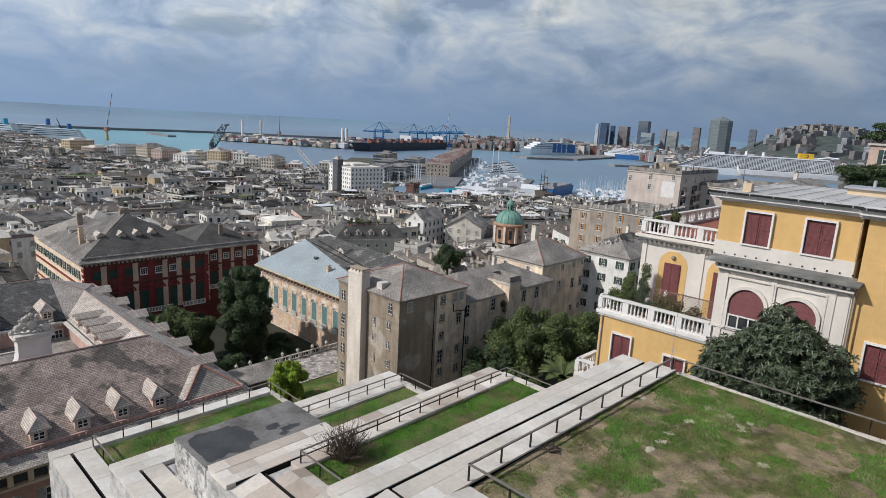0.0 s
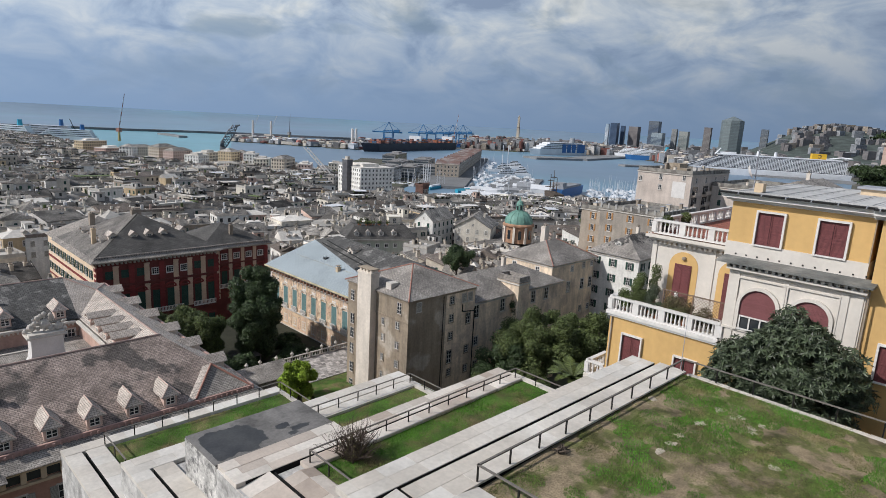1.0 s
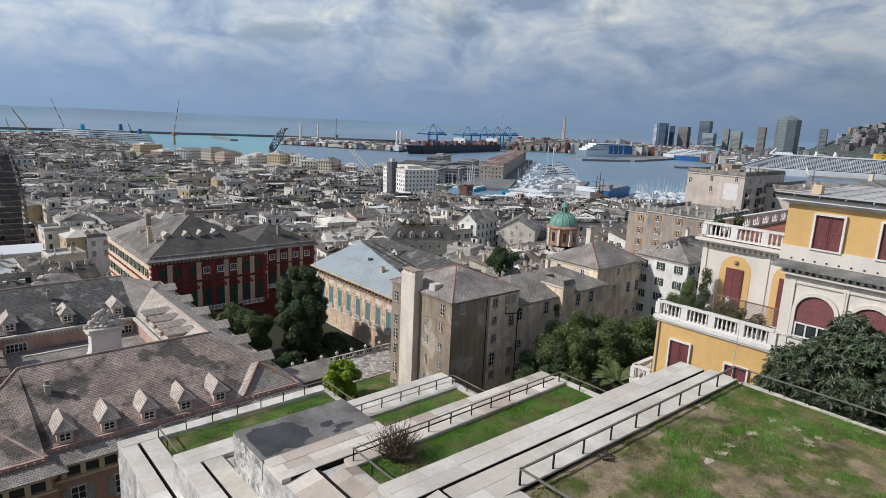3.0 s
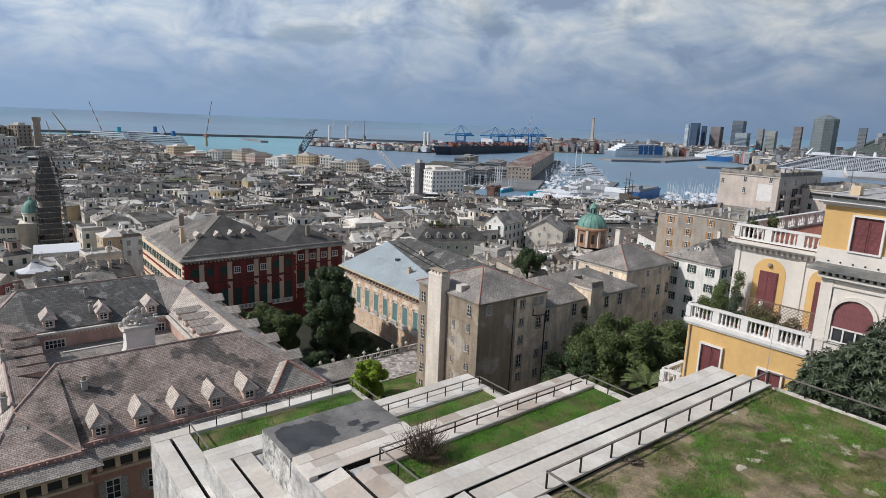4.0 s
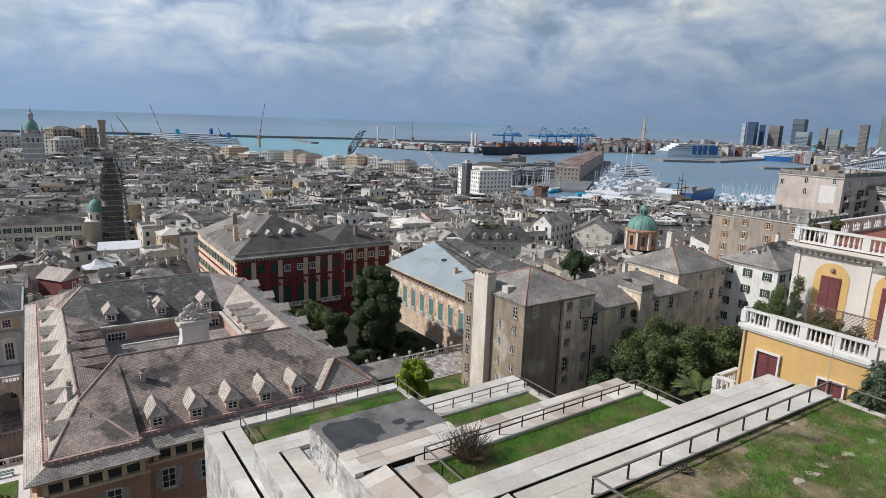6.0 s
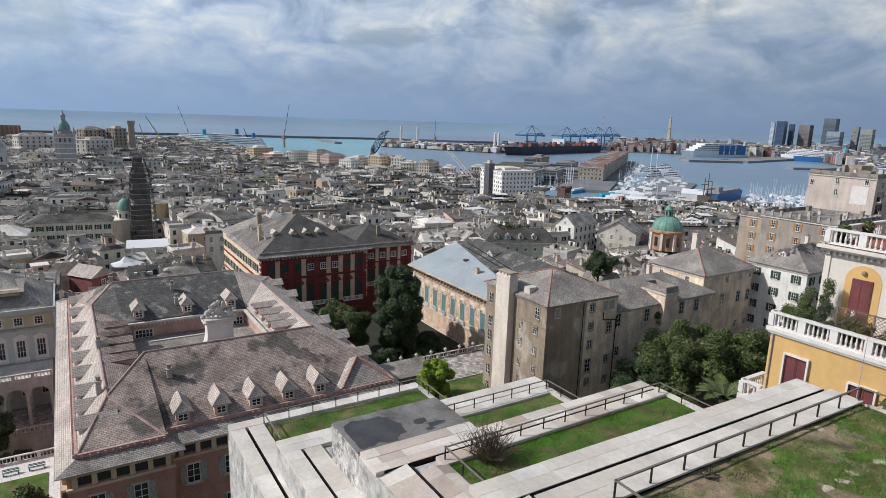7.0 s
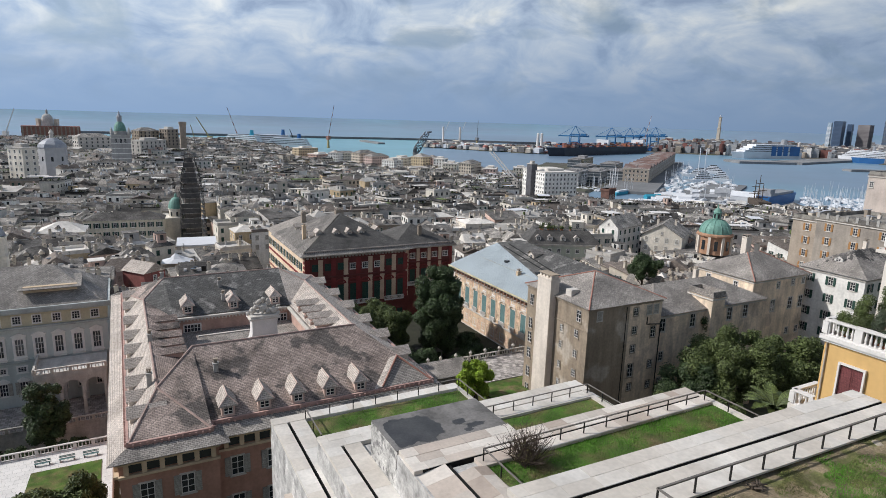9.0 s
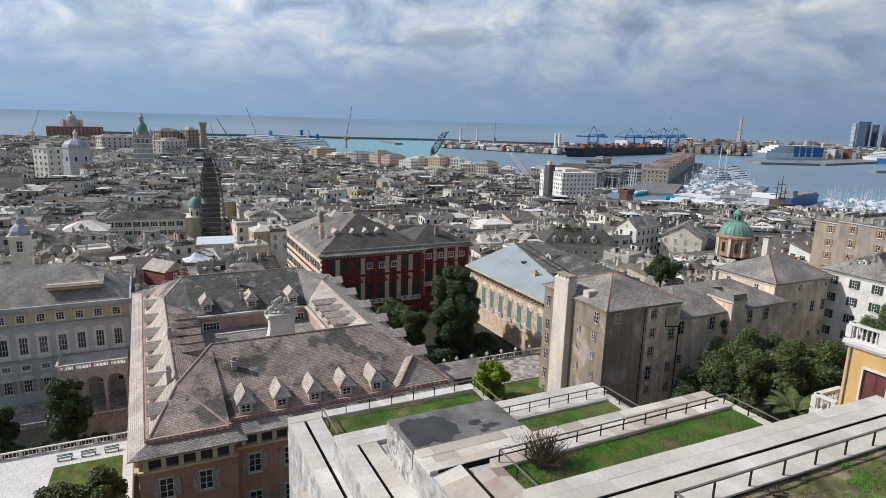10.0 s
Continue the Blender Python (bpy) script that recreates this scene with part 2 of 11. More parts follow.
LEAF_MID = mat("leaf_mid", (0.082, 0.108, 0.032), 0.6, 0.3, 0.5, 3, 0.0, jitter=0.45, spec=0.4)
LEAF_BRIGHT = mat("leaf_bright", (0.22, 0.32, 0.03), 0.6, 0.25, 0.5, 3, 0.0, jitter=0.4)
LEAF_GREY = mat("leaf_grey_green", (0.06, 0.08, 0.043), 0.5, 0.3, 0.8, 4, 0.0, jitter=0.6, spec=0.5)
LEAF_BROWN = mat("leaf_brown", (0.10, 0.085, 0.04), 0.7, 0.3, 0.8, 4, 0.0, jitter=0.4)
BARK = mat("bark", (0.09, 0.07, 0.055), 0.9, 0.25, 2, 10, 0.5)
TWIG = mat("twig", (0.085, 0.062, 0.052), 0.9, 0.25, 2, 10, 0.2)
# harbour; several far hues hold haze, port and hill also cloud shade
SEA = mat("sea_water", (0.15, 0.225, 0.315), 0.35, 0.12, 0.0016, 0.012, 0.2, spec=0.3, second=(0.13, 0.25, 0.335), cut=0.55)
# silty teal, raised further: sun glitter and sky reflection are in the colour
BAYWATER = mat("bay_water", (0.14, 0.32, 0.385), 0.35, 0.12, 0.002, 0.02, 0.2, spec=0.3)
PORTDARK = mat("port_dark", (0.16, 0.155, 0.155), 0.85, 0.25, 0.02, 0.3, 0.0, jitter=0.5)
FLATROOF = mat("gravel_roof", (0.25, 0.235, 0.21), 0.9, 0.25, 0.5, 4, 0.3, second=(0.14, 0.13, 0.12), cut=0.55, soft=0.05)
SHIPWHITE = mat("ship_white", (0.62, 0.635, 0.66), 0.5, 0.08, 0.05, 0.6, 0.0, jitter=0.1)
# hull colour lifted off black for the haze before it
SHIPDARK = mat("ship_dark_hull", (0.035, 0.04, 0.052), 0.5, 0.2, 0.05, 0.6, 0.0)
SHIPBLUE = mat("ship_blue", (0.03, 0.12, 0.30), 0.5, 0.1, 0.05, 0.6, 0.0, jitter=0.1)
CRANEBLUE = mat("crane_blue", (0.04, 0.16, 0.34), 0.6, 0.15, 0.1, 1, 0.0)
# yellow greyed: distance haze is in the colour
CRANEYEL = mat("crane_yellow", (0.40, 0.32, 0.15), 0.6, 0.15, 0.1, 1, 0.0)
CONTAINER = mat("containers", (0.22, 0.095, 0.08), 0.7, 0.3, 0.08, 0.4, 0.0, jitter=0.6)
PORTGREY = mat("port_grey", (0.255, 0.265, 0.28), 0.85, 0.25, 0.02, 0.3, 0.0, jitter=0.4)
QUAY = mat("quay_concrete", (0.19, 0.193, 0.197), 0.9, 0.2, 0.02, 0.3, 0.0, rand=0.15)
TOWERGLASS = mat("tower_glass", (0.045, 0.075, 0.13), 0.35, 0.15, 0.05, 0.5, 0.0, spec=0.4)
TOWERBAND = mat("tower_band", (0.075, 0.11, 0.175), 0.4, 0.1, 0.05, 0.5, 0.0)
TOWERGREEN = mat("tower_green", (0.15, 0.178, 0.185), 0.4, 0.1, 0.05, 0.5, 0.0)
# brown dulled to carry haze and cloud shade on far blocks
BLOCKBROWN = mat("block_brown", (0.19, 0.175, 0.175), 0.9, 0.15, 0.03, 0.5, 0.0, rand=0.2, jitter=0.25)
# wood green greyed, with the haze put into it
HILLGREEN = mat("hill_wood", (0.07, 0.085, 0.078), 0.95, 0.4, 0.03, 0.3, 0.4)
TENT = mat("tent_white", (0.62, 0.63, 0.655), 0.7, 0.06, 0.1, 1, 0.0)
TENTBLUE = mat("tent_blue", (0.04, 0.30, 0.42), 0.6, 0.06, 0.1, 1, 0.0)
# near-black: the shade in deep slots and under slabs is put into the colour
JOINT_SHADE = mat("joint_shade_black", (0.012, 0.012, 0.012), 0.95, 0.2, 1, 4, 0.0)
SOIL = mat("soil_with_shade", (0.035, 0.036, 0.024), 0.95, 0.3, 0.5, 3, 0.3)
SCAFFOLD = mat("scaffold_net", (0.095, 0.09, 0.088), 0.9, 0.3, 0.4, 3, 0.0)
YELLOWSIGN = mat("yellow_funnel", (0.60, 0.36, 0.03), 0.6, 0.05, 0.1, 1, 0.0)


# ---- builders ----
class Geo:
    """Collects faces; every face gets its UVs in metres, u level and v up the slope."""

    def __init__(self):
        self.v, self.f, self.m = [], [], []

    def poly(self, pts, m=0):
        i = len(self.v)
        self.v += [tuple(p) for p in pts]
        self.f.append(tuple(range(i, i + len(pts))))
        self.m.append(m)

    def box(self, x0, y0, z0, x1, y1, z1, m=0, top=None, skip=""):
        i = len(self.v)
        self.v += [(x0, y0, z0), (x1, y0, z0), (x1, y1, z0), (x0, y1, z0), (x0, y0, z1), (x1, y0, z1), (x1, y1, z1), (x0, y1, z1)]
        for key, q in (("b", (3, 2, 1, 0)), ("t", (4, 5, 6, 7)), ("s", (0, 1, 5, 4)), ("e", (1, 2, 6, 5)), ("n", (2, 3, 7, 6)), ("w", (3, 0, 4, 7))):
            if key in skip:
                continue
            self.f.append(tuple(i + k for k in q))
            self.m.append(top if key == "t" and top is not None else m)

    def obox(self, cx, cy, z0, z1, w, d, yaw=0.0, m=0, top=None, skip=""):
        k = len(self.v)
        self.box(-w / 2, -d / 2, z0, w / 2, d / 2, z1, m, top, skip)
        c, s = math.cos(yaw), math.sin(yaw)
        self.v[k:] = [(cx + x * c - y * s, cy + x * s + y * c, z) for x, y, z in self.v[k:]]

    def tube(self, p0, p1, r0, r1=None, n=6, m=0, caps=True):
        r1 = r0 if r1 is None else r1
        p0, p1 = Vector(p0), Vector(p1)
        w = (p1 - p0).normalized()
        side = w.cross(Vector((0, 0, 1)) if abs(w.z) < 0.9 else Vector((1, 0, 0))).normalized()
        up = side.cross(w)
        i = len(self.v)
        for p, r in ((p0, r0), (p1, r1)):
            for k in range(n):
                t = 2 * math.pi * k / n
                self.v.append(tuple(p + (side * math.cos(t) + up * math.sin(t)) * r))
        for k in range(n):
            self.f.append((i + k, i + n + k, i + n + (k + 1) % n, i + (k + 1) % n))
            self.m.append(m)
        if caps:
            self.f += [tuple(i + k for k in range(n)), tuple(i + n + k for k in reversed(range(n)))]
            self.m += [m, m]

    def lathe(self, cx, cy, profile, n=16, m=0, turn=0.0, cap=True):
        i = len(self.v)
        for r, z in profile:
            for k in range(n):
                t = 2 * math.pi * k / n + turn
                self.v.append((cx + r * math.cos(t), cy + r * math.sin(t), z))
        for j in range(len(profile) - 1):
            for k in range(n):
                self.f.append((i + j * n + k, i + j * n + (k + 1) % n, i + (j + 1) * n + (k + 1) % n, i + (j + 1) * n + k))
                self.m.append(m)
        if cap:
            j = len(profile) - 1
            self.f += [tuple(i + k for k in reversed(range(n))), tuple(i + j * n + k for k in range(n))]
            self.m += [m, m]

    def hip(self, x0, y0, x1, y1, z0, z1, over=0.4, m=0, gable=False):
        """A hipped or gabled roof over a rectangle, with its soffit."""
        x0, y0, x1, y1 = x0 - over, y0 - over, x1 + over, y1 + over
        w, d = x1 - x0, y1 - y0
        if w >= d:
            e = 0 if gable else d / 2 * 0.95
            r0, r1 = (x0 + e, (y0 + y1) / 2, z1), (x1 - e, (y0 + y1) / 2, z1)
        else:
            e = 0 if gable else w / 2 * 0.95
            r0, r1 = ((x0 + x1) / 2, y0 + e, z1), ((x0 + x1) / 2, y1 - e, z1)
        a0, b0, c0, d0 = (x0, y0, z0), (x1, y0, z0), (x1, y1, z0), (x0, y1, z0)
        if w >= d:
            for q in ((a0, b0, r1, r0), (c0, d0, r0, r1), (b0, c0, r1), (d0, a0, r0)):
                self.poly(q, m)
        else:
            for q in ((b0, c0, r1, r0), (d0, a0, r0, r1), (a0, b0, r0), (c0, d0, r1)):
                self.poly(q, m)
        self.poly((d0, c0, b0, a0), m)

    def turned(self, cx, cy, yaw, start=0):
        c, s = math.cos(yaw), math.sin(yaw)
        self.v[start:] = [(cx + x * c - y * s, cy + x * s + y * c, z) for x, y, z in self.v[start:]]

    def mesh(self, name, mats):
        me = bpy.data.meshes.new(name)
        me.from_pydata(self.v, [], self.f)
        finish(me, mats, self.m)
        return me


def finish(me, mats, idx=None):
    for q in mats if isinstance(mats, (list, tuple)) else [mats]:
        me.materials.append(q)
    if idx is not None and len(me.polygons):
        me.polygons.foreach_set("material_index", np.array(idx, np.int32))
    nl, npoly = len(me.loops), len(me.polygons)
    if not nl:
        return me
    co = np.empty(len(me.vertices) * 3)
    me.vertices.foreach_get("co", co)
    co = co.reshape(-1, 3)
    li = np.empty(nl, np.int32)
    me.loops.foreach_get("vertex_index", li)
    tot = np.empty(npoly, np.int32)
    me.polygons.foreach_get("loop_total", tot)
    nor = np.empty(npoly * 3)
    me.polygons.foreach_get("normal", nor)
    nor = np.repeat(nor.reshape(-1, 3), tot, axis=0)
    tan = np.stack([-nor[:, 1], nor[:, 0], np.zeros(nl)], -1)
    ln = np.linalg.norm(tan, axis=1)
    flat = ln < 0.15
    tan[flat] = (1, 0, 0)
    tan /= np.where(flat, 1, ln)[:, None]
    up = np.cross(nor, tan)
    p = co[li]
    uv = np.stack([(p * tan).sum(1), (p * up).sum(1)], -1)
    layer = me.uv_layers.new(name="UVMap")
    layer.data.foreach_set("uv", uv.ravel())
    me.validate()
    me.update()
    return me


def part(name, geo, mats, parent=None, label="", at=None, yaw=0.0):
    me = geo if isinstance(geo, bpy.types.Mesh) else geo.mesh(name, mats)
    ob = new(name, me)
    if parent is not None:
        ob.parent = parent
    if at is not None:
        ob.matrix_basis = Matrix.Translation(at) @ Matrix.Rotation(yaw, 4, "Z")
    if label:
        tagged(ob, label)
    return ob


def pieces(name, geo, mats, parent, label=""):
    """Each separate piece of a Geo as a part of its own; equal shapes are not shared."""
    root = list(range(len(geo.v)))

    def find(i):
        while root[i] != i:
            root[i] = root[root[i]]
            i = root[i]
        return i

    for f in geo.f:
        for k in f[1:]:
            root[find(k)] = find(f[0])
    groups = {}
    for f, m in zip(geo.f, geo.m):
        groups.setdefault(find(f[0]), []).append((f, m))
    out = []
    for fs in groups.values():
        ids = sorted({k for f, _ in fs for k in f})
        c = Geo()
        at = {k: i for i, k in enumerate(ids)}
        c.v = [geo.v[k] for k in ids]
        c.f = [tuple(at[k] for k in f) for f, _ in fs]
        c.m = [m for _, m in fs]
        out.append(part(name, c, mats, parent, label))
    return out


def thing(name, x, y, z, yaw=0.0, label="", category="", group="", kind=""):
    ob = new(name)
    ob.empty_display_size = 0.5
    ob.matrix_basis = Matrix.Translation((x, y, z)) @ Matrix.Rotation(yaw, 4, "Z")
    return tagged(ob, label, category, group, kind)


def solo(name, geo, mats, label="", category="", group="", kind=""):
    return tagged(part(name, geo, mats), label, category, group, kind)


def polar(az, r):
    """World x, y at a bearing in degrees from the middle of the view, and a distance."""
    q = radians(az + 45)
    return r * math.sin(q), r * math.cos(q)


rnd = random.Random(7)

# ---- the land, the sea ----
def lerp(x, xs, ys):
    return float(np.interp(x, xs, ys))


def bearing(x, y):
    return math.degrees(math.atan2(x, y)) - 45, math.hypot(x, y)


def is_land(az, r):
    if az < -120 or az > 60:
        return True
    shore = lerp(az, [-75, -58, -46, -38, -33, -28, -22, -15, -10, -8, -1.2, -0.7, 10, 14, 18, 22, 30, 40], [1500, 1500, 1450, 1350, 1230, 1000, 850, 800, 800, 1200, 1230, 600, 645, 655, 660, 900, 1150, 1300])
    if -3.2 < az < 0.4 and 612 < r < 745:
        return False
    if r < shore or az > 34:
        return True
    if az < -19.3:
        return False
    front = lerp(az, [-19, -14, -8, 2, 7, 12, 17, 20, 25, 34], [1690, 1600, 1530, 1900, 1920, 1960, 2020, 1750, 1600, 1600])
    back = lerp(az, [-19, -17, -10, 0, 4, 18, 20], [1830, 1900, 2080, 2500, 3250, 3300, 9000])
    return front < r < back


def ground_z(x, y):
    az, r = bearing(x, y)
    behind = az < -75 or az > 75
    if r < (8 if behind else 1.6):
        return 78.2
    s = 0.25 * x + 0.9 * y
    near = lerp(s, [-40, 0, 8, 20, 45, 58, 80, 110, 150], [70, 66, 60, 59, 45, 31, 27, 24, 21])
    far = lerp(r, [100, 160, 400, 620, 700, 5000], [26, 22, 16, 5, 2.5, 2.5])
    if az < -30:
        far = lerp(r, [100, 160, 400, 800, 1200, 1400, 5000], [26, 22, 18, 24, 30, 14, 2.5]) * min(1, (-30 - az) / 12) + far * max(0, 1 - (-30 - az) / 12)
    z = near if r < 90 else (far if r > 160 else near + (far - near) * (r - 90) / 70)
    if az > 22 and r > 40:
        z = max(z, lerp(r, [40, 80, 160, 260, 600, 800], [59, 58, 48, 30, 6, 2.5]))
    if r < 12 and not behind:
        z = min(z, 60)
    if (az < -100 or az > 55) and r > 12:
        z = max(z, 52)
    # the wooded hill across the harbour
    if az > 26 and r > 2000:
        z = max(z, lerp(az, [26, 29, 31, 33, 35, 40, 60], [5, 95, 125, 130, 120, 110, 60]) * lerp(r, [2000, 2700, 3300, 4300], [0.1, 1, 1, 0.4]))
    return z


g = Geo()
rings = [0, 1.5, 2.2, 4, 6, 7.9, 9, 12, 16, 21, 28, 36, 46, 58, 72, 90, 110, 135, 165, 200, 250, 310, 380, 460, 540] + [600 + 40 * i for i in range(70)] + [3450, 3700, 4000, 4300, 4600]
steps = [-180 + 6 * i for i in range(20)] + [-60 + 0.75 * i for i in range(134)] + [40.5 + 6 * i for i in range(24)]
rows = []
for r in rings:
    row = []
    for az in steps:
        x, y = polar(az, r)
        row.append((x, y, ground_z(x, y) if is_land(az, r) else -4.0))
    rows.append(row)
n = len(steps)
g.v = [p for row in rows for p in row]
for i in range(len(rings) - 1):
    for j in range(n):
        k = (j + 1) % n
        g.f.append((i * n + j, i * n + k, (i + 1) * n + k, (i + 1) * n + j))
        g.m.append(1 if rings[i] > 1950 and steps[j] > 26 else 0)
solo("ground", g, [GROUND, HILLGREEN], "stony town ground sloping down to the harbour", "ground", kind="structure")

g = Geo()
profile = [(300, 0.0), (700, 0.0), (1500, 0.0), (3000, 0.0), (4000, 0.0), (4250, 3), (4450, 14), (4650, 34), (4800, 56)]
m = 180
for r, z in profile:
    for j in range(m):
        t = 2 * math.pi * j / m
        g.v.append((r * math.cos(t), r * math.sin(t), z))
for i in range(len(profile) - 1):
    for j in range(m):
        g.f.append((i * m + j, (i + 1) * m + j, (i + 1) * m + (j + 1) % m, i * m + (j + 1) % m))
        g.m.append(0)
sea = solo("sea", g, SEA, "blue-green sea reaching the hazy horizon", "water", kind="structure")
g = Geo()
for k in range(58):
    a0, a1 = -48 + k * 0.5, -47.5 + k * 0.5
    g.poly([(*polar(a0, 780), 0.12), (*polar(a1, 780), 0.12), (*polar(a1, 2200), 0.12), (*polar(a0, 2200), 0.12)][::-1])
solo("bay_water", g, BAYWATER, "teal silty water inside the breakwater, glitter brightening its colour", "water", kind="structure")
sea.data.polygons.foreach_set("use_smooth", np.ones(len(sea.data.polygons), bool))


# ---- the stepped roof gardens below the parapet ----
def slab_piece(w, d, material, h=0.27):
    """One paving slab with bevelled rim, its top at z 0."""
    g = Geo()
    b = 0.005
    lo = [(-w / 2, -d / 2, -h), (w / 2, -d / 2, -h), (w / 2, d / 2, -h), (-w / 2, d / 2, -h)]
    mid = [(x, y, -b) for x, y, _ in lo]
    hi = [(x - math.copysign(b, x), y - math.copysign(b, y), 0) for x, y, _ in lo]
    for p, q in ((lo, mid), (mid, hi)):
        for i in range(4):
            g.poly((p[i], p[(i + 1) % 4], q[(i + 1) % 4], q[i]))
    g.poly(hi)
    return g.mesh("slab", material)


SLABS = {}


def pave(parent, x0, y0, x1, y1, z, across, along_x=True, material=SLAB, tilt=0.0, h=0.27):
    """Lays slabs over a strip, rows of differing lengths, as pieces of the ledge; tilt lifts its +x side."""
    rows_n = max(1, round((y1 - y0 if along_x else x1 - x0) / across))
    wide = (y1 - y0 if along_x else x1 - x0) / rows_n
    for i in range(rows_n):
        p, end = (x0, x1) if along_x else (y0, y1)
        first = True
        while p < end - 0.05:
            ln = rnd.choice((0.9, 1.2, 1.5, 1.8)) * (0.6 if first and i % 2 else 1)
            first = False
            if end - p - ln < 0.5:
                ln = end - p
            key = (round(ln, 2), round(wide, 2), along_x, material.name, h)
            if key not in SLABS:
                SLABS[key] = slab_piece(ln - 0.006, wide - 0.006, material, h) if along_x else slab_piece(wide - 0.006, ln - 0.006, material, h)
            ob = new("slab", SLABS[key])
            ob.parent = parent
            cx, cy = (p + ln / 2, y0 + (i + 0.5) * wide) if along_x else (x0 + (i + 0.5) * wide, p + ln / 2)
            ob.location = (cx, cy, z + rnd.uniform(-0.006, 0.006))
            ob.rotation_euler = (rnd.uniform(-0.003, 0.003), rnd.uniform(-0.003, 0.003) - tilt, rnd.uniform(-0.002, 0.002))
            p += ln


def railing(pts, z, height=0.72, step=1.85, top=WOODRAIL):
    """A low iron railing along a line of points: posts and a square handrail."""
    th = thing("railing", pts[0][0], pts[0][1], z, label="low dark iron railing edging a roof garden", category="railing", group="roof garden railings")
    o = Vector((pts[0][0], pts[0][1], 0))
    post = Geo()
    post.box(-0.03, -0.03, 0, 0.03, 0.03, height)
    pm = post.mesh("post", IRON)
    for i in range(len(pts) - 1):
        p, q = Vector((*pts[i], 0)) - o, Vector((*pts[i + 1], 0)) - o
        ln = (q - p).length
        yaw = math.atan2(q.y - p.y, q.x - p.x)
        k = max(1, round(ln / step))
        for j in range(k + (1 if i == len(pts) - 2 else 0)):
            part("post", pm, None, th, at=p.lerp(q, j / k), yaw=yaw)
        h = Geo()
        h.box(-0.04, -0.045, height, ln + 0.04, 0.045, height + 0.055)
        part("handrail", h, top, th, at=p, yaw=yaw)
    return th


def terrace(name, walls, lawn, z, label):
    """The block of a roof garden with its lawn."""
    t = thing(name, 0, 0, 0, label=label, category="terrace", kind="structure")
    g = Geo()
    for x0, y0, x1, y1, zb in walls:
        g.box(x0, y0, zb, x1, y1, z - 1.1, 0)
    part("wall", g, MARBLE, t)
    for x0, y0, x1, y1 in lawn:
        g = Geo()
        g.box(x0, y0, z - 1.1, x1, y1, z - 0.17, 0)
        part("upstand", g, MARBLE, t)
    return t


def lawn(x0, y0, x1, y1, z, material, label, amp=0.05):
    g = Geo()
    nx, ny = max(2, int((x1 - x0) / 0.5)), max(2, int((y1 - y0) / 0.5))
    for i in range(nx + 1):
        for j in range(ny + 1):
            x, y = x0 + (x1 - x0) * i / nx, y0 + (y1 - y0) * j / ny
            g.v.append((x, y, z + amp * noise.noise((x * 0.5, y * 0.5, z))))
    for i in range(nx):
        for j in range(ny):
            q = i * (ny + 1) + j
            g.f.append((q, q + ny + 1, q + ny + 2, q + 1))
            g.m.append(0)
    return solo("lawn", g, material, label, "lawn", kind="structure")


def blades(x0, y0, x1, y1, z, count, material, label, seed, tall=0.09, keep=None):
    rs = np.random.RandomState(seed)
    p = np.stack([rs.uniform(x0, x1, count), rs.uniform(y0, y1, count)], -1)
    cl = np.array([noise.noise((a_ * 0.6, b_ * 0.6, 3.3)) for a_, b_ in p])
    p = p[rs.uniform(-0.75, 0.45, count) < cl] if keep is None else p[np.array([keep[3] * (a_ - x0) / (x1 - x0) + noise.noise((a_ * keep[0], b_ * keep[0], keep[1])) + 0.5 * noise.noise((a_ * keep[0] * 3, b_ * keep[0] * 3, 7.7)) for a_, b_ in p]) > keep[2]]
    k = len(p)
    t = rs.uniform(0, np.pi, k)
    h = tall * rs.uniform(0.5, 1.5, k)
    lean = rs.uniform(-0.05, 0.05, (k, 2))
    w = 0.013 * rs.uniform(0.7, 1.6, k)
    dx, dy = np.cos(t) * w, np.sin(t) * w
    zz_ = np.full(k, z - 0.03)
    v = np.stack([np.stack([p[:, 0] - dx, p[:, 1] - dy, zz_], -1), np.stack([p[:, 0] + dx, p[:, 1] + dy, zz_], -1), np.stack([p[:, 0] + lean[:, 0], p[:, 1] + lean[:, 1], zz_ + h], -1)], 1).reshape(-1, 3)
    me = bpy.data.meshes.new("grass")
    me.from_pydata(v.tolist(), [], np.arange(3 * k).reshape(-1, 3).tolist())
    finish(me, material)
    return tagged(new("grass", me), label, "grass", kind="stuff")


# upper garden
ta = terrace("garden_terrace", [(11.3, -12, 32.45, 15.5, 56)], [(13.06, -12, 32.45, 14.0), (11.32, 14.17, 32.0, 15.5), (11.32, -12, 12.88, 14.17)], 66.85, "broad upper roof garden edged with pale marble slabs")
lawn(15.45, -12, 32.32, 12.62, 66.93, TURF, "worn upper lawn, half green and half dry")
blades(15.5, -6, 32.25, 12.4, 66.95, 260000, BLADE, "short patchy grass on the upper lawn", 1, 0.045, keep=(0.45, 9.1, 0.2, 0.42))
blades(15.5, -6, 32.25, 12.4, 66.95, 190000, BLADE_LUSH, "greener tufts scattered over the upper lawn", 12, 0.08, keep=(0.36, 5.2, 0.34, 0.42))
pave(ta, 15.4, 12.45, 32.4, 14.02, 67.12, 0.8, material=SLAB_PALE, h=0.09)
pave(ta, 13.05, 12.45, 15.4, 14.02, 67.12, 0.8, material=SLAB_PALE)
pave(ta, 11.3, 14.16, 32.0, 15.55, 67.14, 0.7, material=SLAB_PALE)
pave(ta, 11.3, -8, 12.9, 14.1, 67.0, 1.6, False, SLAB_PALE, 0.17)
pave(ta, 13.05, -8, 14.2, 12.4, 67.14, 1.15, False, SLAB_PALE, 0.12)
